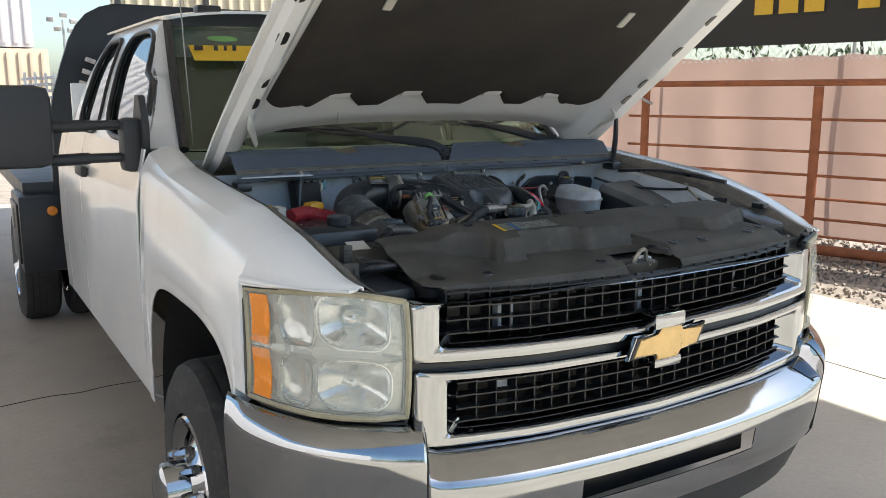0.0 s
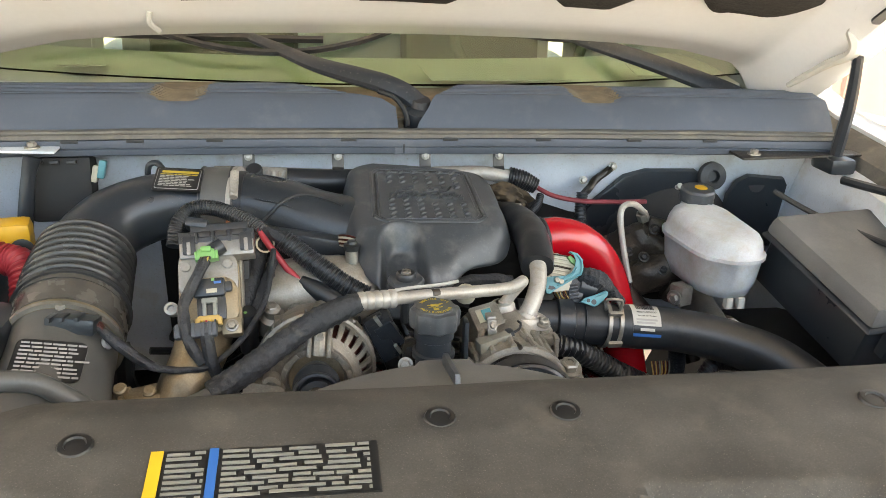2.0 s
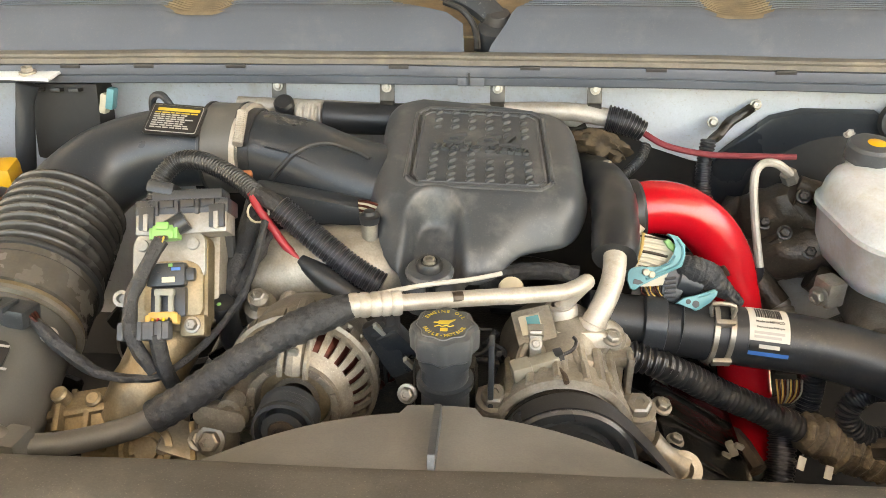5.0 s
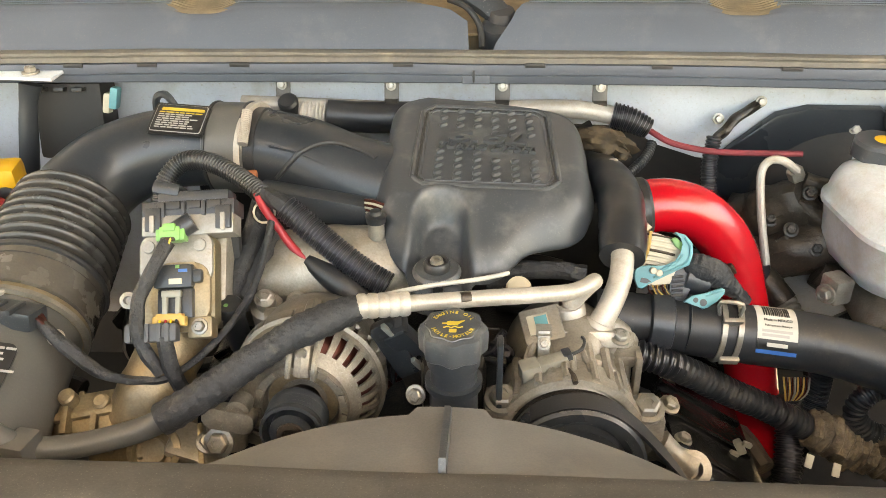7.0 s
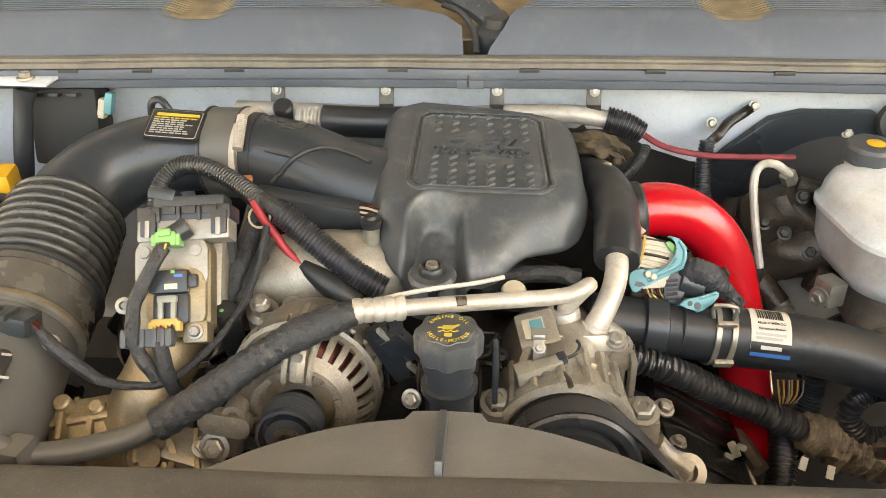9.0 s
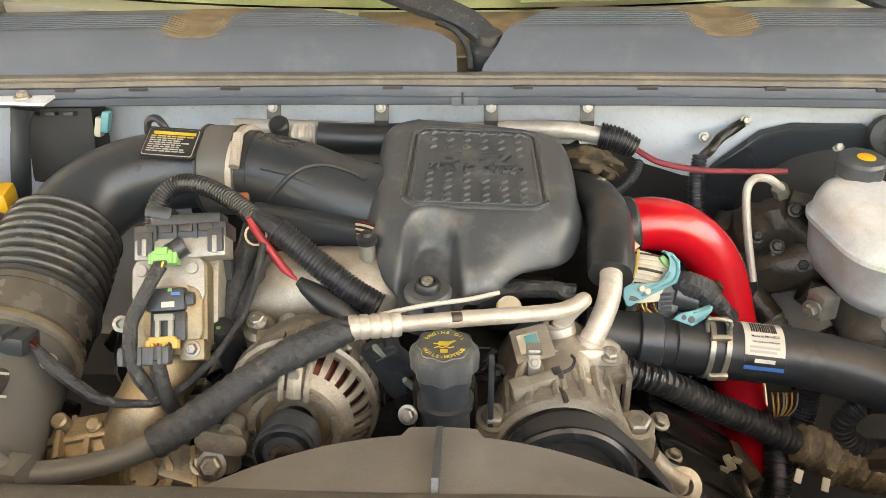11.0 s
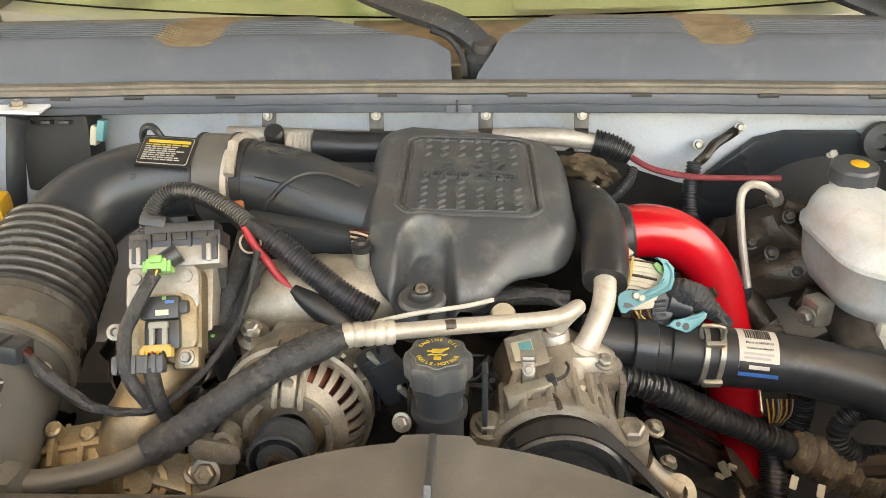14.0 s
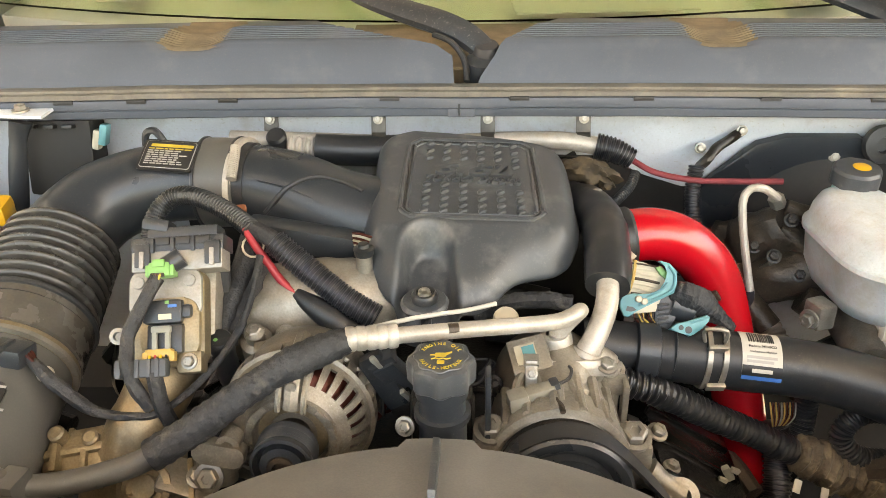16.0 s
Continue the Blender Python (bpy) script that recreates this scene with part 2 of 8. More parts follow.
BANNER = material("black_banner", (0.035, 0.033, 0.030), 0.7, dark=0.9, scale=3)
GALV = material("galvanised_wire", (0.55, 0.56, 0.56), 0.5, metal=0.6, dark=0.85, scale=20)
SHEET = material("beige_metal_siding", (0.62, 0.54, 0.40), 0.6, dark=0.92, scale=2)
CONTAINER_WHITE = material("white_container", (0.75, 0.70, 0.70), 0.6, dark=0.92, scale=1.5)
CONTAINER_BEIGE = material("beige_container", (0.62, 0.49, 0.36), 0.6, dark=0.9, scale=1.5)
ROOF_MAT = material("canopy_sheet", (0.55, 0.54, 0.52), 0.6, dark=0.9, scale=2)

tn = TARP.node_tree
tr, mx = tn.nodes.new("ShaderNodeBsdfTranslucent"), tn.nodes.new("ShaderNodeMixShader")
tr.inputs["Color"].default_value = (0.52, 0.36, 0.30, 1)
mx.inputs["Fac"].default_value = 0.38
tn.links.new(tn.nodes["Principled BSDF"].outputs[0], mx.inputs[1]), tn.links.new(tr.outputs[0], mx.inputs[2])
tn.links.new(mx.outputs[0], tn.nodes["Material Output"].inputs["Surface"])


def glass(name, color, rough=0.02):
    m = bpy.data.materials.new(name)
    m.use_nodes = True
    b = m.node_tree.nodes["Principled BSDF"]
    b.inputs["Base Color"].default_value = (*color, 1)
    b.inputs["Transmission Weight"].default_value, b.inputs["Roughness"].default_value, b.inputs["IOR"].default_value = 1.0, rough, 1.45
    return m


WINDSCREEN = glass("green_tinted_glass", (0.76, 0.91, 0.69))
SIDE_GLASS = glass("dark_tinted_glass", (0.25, 0.28, 0.28))
LENS = material("hazed_clear_lens", (0.90, 0.90, 0.80), 0.16, dark=0.93, scale=9, bump=0.02, spread=0.05, coat=0.1)
LENS.node_tree.nodes["Principled BSDF"].inputs["Alpha"].default_value = 0.15


# ---- mesh helpers ----
def finish(bm, sharp=0.6):
    bmesh.ops.remove_doubles(bm, verts=bm.verts, dist=1e-5)
    bmesh.ops.recalc_face_normals(bm, faces=bm.faces)
    for f in bm.faces:
        f.smooth = True
    for e in bm.edges:
        e.smooth = len(e.link_faces) == 2 and e.calc_face_angle(0) < sharp


def part(name, bm, mat, parent=None, label="", sharp=0.6, clean=True):
    """Links a bmesh as one mesh object under a thing or a part."""
    if clean:
        finish(bm, sharp)
    me = bpy.data.meshes.new(name)
    bm.to_mesh(me)
    bm.free()
    me.materials.append(mat)
    ob = new(name, me)
    if parent:
        ob.parent = parent
        ob.matrix_parent_inverse = parent.matrix_world.inverted()
    if label:
        tagged(ob, label)
    return ob


def thing(name, label, category, at=(0, 0, 0), group="", kind=""):
    ob = new(name)
    ob.empty_display_size = 0.1
    ob.matrix_world = Matrix.Translation(at)
    return tagged(ob, label, category, group, kind)


def box(at, size, bevel=0.004, turn=(0, 0, 0), bm=None, taper=1.0):
    """A box with rounded edges; taper: how much narrower its top is."""
    bm = bm or bmesh.new()
    if not bevel:
        m = pose(*at, *turn) @ Matrix.Diagonal((*size, 1))
        c = [bm.verts.new(m @ Vector((x * (taper if z > 0 else 1), y * (taper if z > 0 else 1), z))) for z in (-0.5, 0.5) for x, y in ((-0.5, -0.5), (0.5, -0.5), (0.5, 0.5), (-0.5, 0.5))]
        for q in ((3, 2, 1, 0), (4, 5, 6, 7), (0, 1, 5, 4), (1, 2, 6, 5), (2, 3, 7, 6), (3, 0, 4, 7)):
            bm.faces.new([c[i] for i in q])
        return bm
    new_v = bmesh.ops.create_cube(bm, size=1)["verts"]
    for v in new_v:
        if v.co.z > 0:
            v.co.x *= taper
            v.co.y *= taper
    bmesh.ops.transform(bm, verts=new_v, matrix=pose(*at, *turn) @ Matrix.Diagonal((*size, 1)))
    if bevel:
        edges = list({e for v in new_v for e in v.link_edges})
        bmesh.ops.bevel(bm, geom=edges, offset=min(bevel, min(size) * 0.45), segments=2, affect="EDGES", profile=0.6)
    return bm


def smooth_path(pts, sub):
    pts = [Vector(p) for p in pts]
    if sub < 2 or len(pts) < 3:
        if len(pts) == 2 and sub > 1:
            return [pts[0].lerp(pts[1], i / sub) for i in range(sub + 1)]
        return pts
    out = []
    for i in range(len(pts) - 1):
        p0, p1, p2, p3 = pts[max(i - 1, 0)], pts[i], pts[i + 1], pts[min(i + 2, len(pts) - 1)]
        for k in range(sub):
            t = k / sub
            out.append(0.5 * ((2 * p1) + (p2 - p0) * t + (2 * p0 - 5 * p1 + 4 * p2 - p3) * t * t + (3 * p1 - p0 - 3 * p2 + p3) * t ** 3))
    return out + [pts[-1]]


def tube(pts, r, n=12, sub=6, ripple=0.0, pitch=0.0, bm=None, lumps=0.0, caps=True, flat=1.0, wave=(0.0, 1.0, 1.0, 0.0)):
    """A pipe along a smooth path. r: a radius, or one at each point. ripple and pitch: depth and spacing of corrugations, wave: their shape over one pitch; lumps: unevenness."""
    bm = bm or bmesh.new()
    path = smooth_path(pts, sub)
    radii = r if isinstance(r, (list, tuple)) else [r] * len(pts)
    lengths = [0.0]
    for a, b in zip(path, path[1:]):
        lengths.append(lengths[-1] + (b - a).length)
    if pitch:
        steps = max(2, int(lengths[-1] / pitch * len(wave)))
    else:
        steps = len(path) - 1
    ring0, side = None, None
    j = 0
    for s in range(steps + 1):
        if pitch:
            d = lengths[-1] * s / steps
            while j < len(path) - 2 and lengths[j + 1] < d:
                j += 1
            w = (d - lengths[j]) / max(lengths[j + 1] - lengths[j], 1e-9)
            p, ahead = path[j].lerp(path[j + 1], w), path[j + 1] - path[j]
            if 0 < j:
                ahead = (path[j + 1] - path[j - 1]) * (1 - w) + (path[min(j + 2, len(path) - 1)] - path[j]) * w
            place = (j + w) / (len(path) - 1)
        else:
            p, ahead = path[s], path[min(s + 1, steps)] - path[max(s - 1, 0)]
            place = s / steps
        q = place * (len(radii) - 1)
        k = min(int(q), len(radii) - 2) if len(radii) > 1 else 0
        rad = radii[k] + (radii[min(k + 1, len(radii) - 1)] - radii[k]) * (q - k)
        if pitch:
            rad += ripple * wave[s % len(wave)]
        ahead.normalize()
        if side is None:
            side = ahead.orthogonal().normalized()
        side = (side - ahead * side.dot(ahead)).normalized()
        up = ahead.cross(side)
        ring = []
        for i in range(n):
            a = math.tau * i / n
            rr = rad + (lumps * noise.noise(p * 60 + Vector((math.cos(a), math.sin(a), 0)) * 2) if lumps else 0)
            ring.append(bm.verts.new(p + side * (rr * math.cos(a)) + up * (rr * flat * math.sin(a))))
        if ring0:
            for i in range(n):
                bm.faces.new((ring0[i], ring0[(i + 1) % n], ring[(i + 1) % n], ring[i]))
        elif caps:
            bm.faces.new(ring[::-1])
        ring0 = ring
    if caps:
        bm.faces.new(ring0)
    return bm


def lathe(profile, at=(0, 0, 0), axis=(0, 0, 1), n=32, bm=None, wave=None):
    """A turned shape: profile of (radius, height) along axis from at. wave: a function of the angle that scales the radius."""
    bm = bm or bmesh.new()
    m = Matrix.Translation(at) @ Vector(axis).to_track_quat("Z", "Y").to_matrix().to_4x4()
    rings = []
    for r, h in profile:
        if r < 1e-6:
            rings.append([bm.verts.new(m @ Vector((0, 0, h)))])
        else:
            ring = []
            for i in range(n):
                a = math.tau * i / n
                rr = r * (wave(a) if wave else 1)
                ring.append(bm.verts.new(m @ Vector((rr * math.cos(a), rr * math.sin(a), h))))
            rings.append(ring)
    for a, b in zip(rings, rings[1:]):
        for i in range(n):
            quad = [a[i % len(a)], a[(i + 1) % len(a)], b[(i + 1) % len(b)], b[i % len(b)]]
            quad = list(dict.fromkeys(quad))
            if len(quad) > 2:
                bm.faces.new(quad)
    return bm


def plate(outline, thick, m=None, bevel=0.0, bm=None):
    """A flat piece with the given outline in its own x and y, standing up by thick along its z."""
    bm = bm or bmesh.new()
    m = m or Matrix()
    low = [bm.verts.new(m @ Vector((x, y, 0))) for x, y in outline]
    high = [bm.verts.new(m @ Vector((x, y, thick))) for x, y in outline]
    n = len(outline)
    fs = [bm.faces.new(low[::-1]), bm.faces.new(high)]
    for i in range(n):
        fs.append(bm.faces.new((low[i], low[(i + 1) % n], high[(i + 1) % n], high[i])))
    if bevel:
        bmesh.ops.bevel(bm, geom=list(fs[1].edges), offset=bevel, segments=2, affect="EDGES", profile=0.6)
    return bm


def rounded(w, h, r, n=5):
    """The outline of a rectangle with round corners about the origin."""
    out = []
    for cx, cy, a0 in ((w / 2 - r, h / 2 - r, 0), (-w / 2 + r, h / 2 - r, 90), (-w / 2 + r, -h / 2 + r, 180), (w / 2 - r, -h / 2 + r, 270)):
        out += [(cx + r * math.cos(radians(a0 + 90 * i / n)), cy + r * math.sin(radians(a0 + 90 * i / n))) for i in range(n + 1)]
    return out


def surf(fn, us, vs, thick=0.0, bm=None, skip=None):
    """A sheet through fn(u, v), made thick inwards where asked."""
    bm = bm or bmesh.new()
    grid = [[bm.verts.new(fn(u, v)) for v in vs] for u in us]
    faces = []
    for i in range(len(us) - 1):
        for j in range(len(vs) - 1):
            if skip and skip(0.5 * (us[i] + us[i + 1]), 0.5 * (vs[j] + vs[j + 1])):
                continue
            faces.append(bm.faces.new((grid[i][j], grid[i + 1][j], grid[i + 1][j + 1], grid[i][j + 1])))
    if thick:
        bmesh.ops.recalc_face_normals(bm, faces=faces)
        bmesh.ops.solidify(bm, geom=faces, thickness=thick)
    return bm


def steps(a, b, n):
    return [a + (b - a) * i / n for i in range(n + 1)]


def lerp(table, x):
    """Reads a table of (x, value) pairs, straight between them."""
    if x <= table[0][0]:
        return table[0][1]
    for (x0, v0), (x1, v1) in zip(table, table[1:]):
        if x <= x1:
            return v0 + (v1 - v0) * (x - x0) / (x1 - x0)
    return table[-1][1]


def ease(t):
    t = max(0.0, min(1.0, t))
    return t * t * (3 - 2 * t)


def hex_bolt(name, at, axis, r, parent, mat=None, washer=True):
    """A flanged hexagon bolt head that points along axis."""
    bm = lathe([(0, 0), (r * 1.45, 0), (r * 1.4, r * 0.3), (r * 1.0, r * 0.36)] if washer else [(r, 0), (r, r * 0.2)], at, axis, 18)
    lathe([(r, r * 0.2), (r, r * 1.0), (r * 0.8, r * 1.15), (r * 0.45, r * 1.15), (r * 0.4, r * 1.0), (0, r * 1.0)], at, axis, 6, bm)
    return part(name, bm, mat or STEEL, parent)
SHROUD_PLASTIC.node_tree.nodes["Principled BSDF"].inputs["Specular IOR Level"].default_value = 0.22
TANK.node_tree.nodes["Principled BSDF"].inputs["Subsurface Weight"].default_value = 0.12
TANK.node_tree.nodes["Principled BSDF"].inputs["Subsurface Scale"].default_value = 0.04
# ---- the setting ----
ground_fn = lambda u, v: Vector((u, v, -0.03))
part("ground", surf(ground_fn, [-400, -40, -8, 4.22, 20, 400], [-400, -40, -8, 12, 60, 400]), GRAVEL)
tagged(bpy.data.objects["ground"], "pale brown gravel yard reaching the horizon", "ground", kind="structure")
slab = part("floor", box((-2.0, 2.0, -0.06), (12.4, 20, 0.12), 0.01), CONCRETE)
tagged(slab, "smooth tan concrete floor with dust and hairline cracks", "floor", kind="structure")
crack = tube([(-1.50, 3.12, 0.0), (-1.25, 3.16, 0.0), (-1.10, 3.14, 0.0), (-0.95, 3.17, 0.0), (-0.72, 3.18, 0.0), (-0.4, 3.30, 0.0)], 0.0035, 6, flat=0.5)
part("floor_crack", crack, DARK, slab)
for x0 in (2.75, -3.4):
    part("floor_joint", box((x0, 2, 0.0005), (0.008, 20, 0.003), 0), DARK, slab)

# unseen roof, added to shade the truck; its front edge sets the bay's light
roof = part("ceiling", box((-2.4, 3.8, 4.3), (15.0, 12.2, 0.12), 0.01), ROOF_MAT)
tagged(roof, "unseen grey canopy added to shade the parking bay", "ceiling", kind="structure")
# added plain wall that closes the west side, outside every camera view
wall = part("wall_west", box((-14.0, 6, 2.4), (0.2, 30, 4.8), 0.01), CONTAINER_WHITE)
tagged(wall, "unseen pale plain wall added on the west side", "wall", kind="structure")


def gravel_bed():
    """Many small uneven stones."""
    rng = random.Random(4)
    bm = bmesh.new()
    for _ in range(3200):
        x, y = rng.uniform(4.25, 6.8), rng.uniform(0.5, 6.0)
        s = rng.uniform(0.012, 0.036)
        m = pose(x, y, -0.02, rng.uniform(0, 360), rng.uniform(0, 360), rng.uniform(0, 360))
        v = [bm.verts.new(m @ Vector((px * s * rng.uniform(0.7, 1.2), py * s * rng.uniform(0.5, 1), pz * s * rng.uniform(0.4, 0.8)))) for px, py, pz in ((1, 0, 0), (0, 1, 0), (-1, 0, 0), (0, -1, 0), (0.3, 0.2, 1), (-0.2, 0.1, -1))]
        for i in range(4):
            bm.faces.new((v[i], v[(i + 1) % 4], v[4])), bm.faces.new((v[(i + 1) % 4], v[i], v[5]))
    return bm


stones = part("gravel", gravel_bed(), GRAVEL, sharp=0.3)
tagged(stones, "loose crushed brown gravel beside the concrete", "gravel", kind="stuff")

# a rusty pipe gate along the side of the bay
GA, GB = Vector((5.08, 5.62, 0)), Vector((6.25, 1.2, 0))
gate = thing("pipe_gate", "rust-red welded pipe gate with seven rails", "gate", GA)
along = (GB - GA)
for k in (0.045, 0.45, 0.86):
    q = GA + along * k
    part("post", tube([(q.x, q.y, -0.1), (q.x, q.y, 1.62)], 0.045, 14, 2), RUST, gate)
for z, r in ((1.655, 0.032), (1.31, 0.014), (1.0, 0.014), (0.775, 0.014), (0.555, 0.014), (0.36, 0.014), (0.19, 0.012), (0.06, 0.05)):
    a, b = GA, GA + along * 1.05
    part("rail", tube([(a.x, a.y, z), (b.x, b.y, z)], r, 12, 4), RUST, gate)
q = GA + along * 0.045
part("chain", tube([(q.x - 0.06, q.y, 1.50), (q.x - 0.02, q.y - 0.06, 1.46), (q.x + 0.05, q.y - 0.03, 1.45), (q.x + 0.07, q.y + 0.05, 1.48)], 0.016, 8, 6, lumps=0.008), GALV, gate, "galvanised chain round the post")

# chain-link fence behind the gate, with a brown privacy mesh and a banner
FX = Vector((0.85, 0.22, 0))
fence = thing("chain_link_fence", "chain-link fence with brown privacy mesh laced on", "fence", GA + FX)
fa, fb = GA + FX - along * 0.5, GA + FX + along * 1.3
fd = (fb - fa)


def tarp_fn(u, v):
    p = fa + fd * u
    w = 0.03 * math.sin(u * 60) * math.sin(v * 3) + 0.025 * noise.noise(Vector((u * 30, v * 2, 0)))
    return Vector((p.x + w, p.y, 0.04 + 1.90 * v + 0.012 * math.sin(u * 110) * v))


part("privacy_mesh", surf(tarp_fn, steps(0, 1, 160), steps(0, 1, 12)), TARP, fence)
for k in range(5):
    q = fa + fd * (k / 4 + 0.02)
    part("post", tube([(q.x + 0.09, q.y, 0), (q.x + 0.09, q.y, 2.15)], 0.02, 10, 2), GALV, fence)
part("top_rail", tube([(fa.x + 0.06, fa.y, 2.12), (fb.x + 0.06, fb.y, 2.12)], 0.022, 8, 2), GALV, fence)


def wires():
    """Crossed wires of the mesh, above the privacy sheet and faintly over it."""
    bm = bmesh.new()
    length, h, gap = fd.length, 2.12, 0.075
    d = fd.normalized()
    for k in range(int(length / gap)):
        for s in (1, -1):
            x0 = k * gap
            a, b = fa + d * x0, fa + d * (x0 + s * 0.16)
            if 0 < x0 + s * 0.16 < length:
                tube([(a.x - 0.035, a.y, 1.90), (b.x - 0.035, b.y, h)], 0.003, 4, 1, bm=bm, caps=False)
    return bm


part("wire_mesh", wires(), GALV, fence, sharp=3)

banner = thing("banner", "black vinyl banner with large yellow blocks of print", "banner", GA + FX * 1.1)
ba, bb = fa - FX * 0.15, fb - FX * 0.15
bd = bb - ba
part("sheet", surf(lambda u, v: Vector((ba.x + bd.x * u + 0.015 * math.sin(u * 40), ba.y + bd.y * u, 2.06 + 1.1 * v)), steps(0, 1, 60), steps(0, 1, 4), 0.004), BANNER, banner)
for k in range(10):
    u = 0.418 + 0.032 * k
    if k == 3:
        continue
    p = ba + bd * u
    part("print_bar", box((p.x - 0.03, p.y, 2.55), (0.008, 0.20, 0.34), 0.002, (0, 0, math.degrees(math.atan2(-bd.x, bd.y)))), YELLOW, banner)

# background beyond the bay
def foliage(rng, lo, hi, count, size):
    """Loose small leaves that fill a box unevenly."""
    bm = bmesh.new()
    for _ in range(count):
        p = Vector([rng.uniform(a, b) for a, b in zip(lo, hi)])
        if noise.noise(p * 1.3) < -0.12:
            continue
        m = Matrix.Translation(p) @ pose(0, 0, 0, rng.uniform(0, 360), rng.uniform(0, 360), rng.uniform(0, 360))
        s = size * rng.uniform(0.6, 1.3)
        bm.faces.new([bm.verts.new(m @ Vector(q)) for q in ((-s, 0, 0), (0, -s * 0.45, s * 0.1), (s, 0, 0), (0, s * 0.45, s * 0.1))])
    return bm


LEAF = material("leaf_green", (0.09, 0.15, 0.045), 0.6, dark=0.6, scale=3)
hedge = thing("hedge", "sunlit green hedge beyond the fence", "hedge", (9.5, 5, 0))
part("leaves", foliage(random.Random(3), (8.6, -4, 0.1), (10.2, 14, 3.4), 9000, 0.07), LEAF, hedge, sharp=9, clean=False)
for k in range(10):
    part("stem", tube([(9.4, -3.5 + 1.8 * k, 0), (9.5, -3.4 + 1.8 * k, 1.2), (9.3, -3.3 + 1.8 * k, 2.6)], [0.05, 0.035, 0.015], 7, 4), GRIME, hedge)
trees = thing("tree_line", "row of green trees across the yard, mirrored in the chrome", "trees", (2, -16, 0))
part("leaves", foliage(random.Random(8), (-14, -17.5, 0.9), (16, -14.5, 4.2), 9000, 0.16), LEAF, trees, sharp=9, clean=False)
for k in range(9):
    part("trunk", tube([(-12 + 3.3 * k, -16, 0), (-11.9 + 3.3 * k, -16.1, 1.4), (-12.1 + 3.3 * k, -15.9, 3.4)], [0.12, 0.09, 0.03], 8, 4), GRIME, trees)
shed = thing("metal_shed", "beige ribbed metal building with dark posts", "building", (7, 22, 0))
part("siding", box((9.5, 22, 4.8), (13.9, 0.2, 2.6), 0), SHEET, shed)
for k in range(46):
    part("rib", box((2.6 + k * 0.3, 21.86, 4.8), (0.07, 0.1, 2.6), 0.01), SHEET, shed)
for x in (2.62, 4.85, 8.2):
    part("post", box((x, 21.5, 2.4), (0.14, 0.14, 4.8), 0.01), GRIME, shed)
part("floor_slab", box((9.5, 24, 0.0), (13.9, 4, 0.1), 0), CONCRETE, shed)
for z0, h, x1, mt, nm, lb in ((0.0, 2.84, 1.43, CONTAINER_BEIGE, "shipping_container", "faded beige shipping container on the yard"),
                             (2.88, 3.4, 1.06, CONTAINER_WHITE, "storage_container", "white container stacked on the beige one")):
    c = thing(nm, lb, "container", (x1 - 6, 27, z0))
    part("body", box((x1 - 6.0, 27.2, z0 + h / 2), (12.0, 2.4, h), 0.02), mt, c)
    for k in range(40):
        part("rib", box((x1 - 0.15 - 0.3 * k, 25.98, z0 + h / 2), (0.12, 0.05, h - 0.2), 0.01), mt, c)
flood = thing("light_pole", "thin pole with a cluster of floodlights", "lamp", (2.03, 30, 0))
part("pole", tube([(2.4, 30, 0), (2.4, 30, 4.0)], 0.04, 8, 2), GALV, flood)
for dx, z in ((-0.4, 4.0), (0.0, 4.15), (0.3, 3.95), (-0.2, 3.7), (0.22, 3.65)):
    part("floodlight", box((2.4 + dx, 29.8, z), (0.24, 0.16, 0.16), 0.03, (20, 0, dx * 60)), GALV, flood)
stack = thing("pipe_rack", "stack of grey steel frames in the yard", "rack", (0.9, 23, 0))
for i in range(10):
    part("bar", tube([(0.45, 23 + 0.05 * i, 0.4 + 0.17 * i), (1.25, 23 + 0.03 * i, 0.45 + 0.17 * i)], 0.04, 6, 1), GALV, stack)
for x in (0.5, 0.75, 1.0, 1.2):
    part("upright", tube([(x, 23.1, 0), (x, 23.1, 2.1)], 0.035, 6, 1), GALV, stack)
# ---- the truck: its outside ----
truck = thing("pickup_truck", "white heavy-duty flatbed pickup truck with its hood raised", "truck", (0, 2.4, 0))

EDGE_X = [(0.25, 0.812), (0.335, 0.830), (0.435, 0.842), (0.55, 0.852), (0.80, 0.872), (1.10, 0.885), (1.60, 0.890)]
EDGE_Z = [(0.25, 1.114), (0.30, 1.120), (0.40, 1.155), (0.52, 1.195), (0.75, 1.250), (1.10, 1.285), (1.36, 1.310), (1.60, 1.365)]
SIDE_X = [(0.25, 0.835), (0.30, 0.885), (0.335, 0.915), (0.435, 0.965), (0.55, 1.000), (0.80, 1.02), (1.30, 1.025), (4.0, 1.025)]
ARCH_Y, ARCH_Z, ARCH_R = 1.07, 0.42, 0.468


def arch(y):
    if y < 0.545:
        return lerp([(0.25, 1.106), (0.335, 1.102), (0.435, 1.094), (0.545, 1.084)], y)
    if abs(y - ARCH_Y) < ARCH_R:
        return max(0.46, ARCH_Z + 0.515 * (1 - (abs(y - ARCH_Y) / ARCH_R) ** 3.8) ** (1 / 3.8))
    return 0.80 if y < ARCH_Y else 0.46


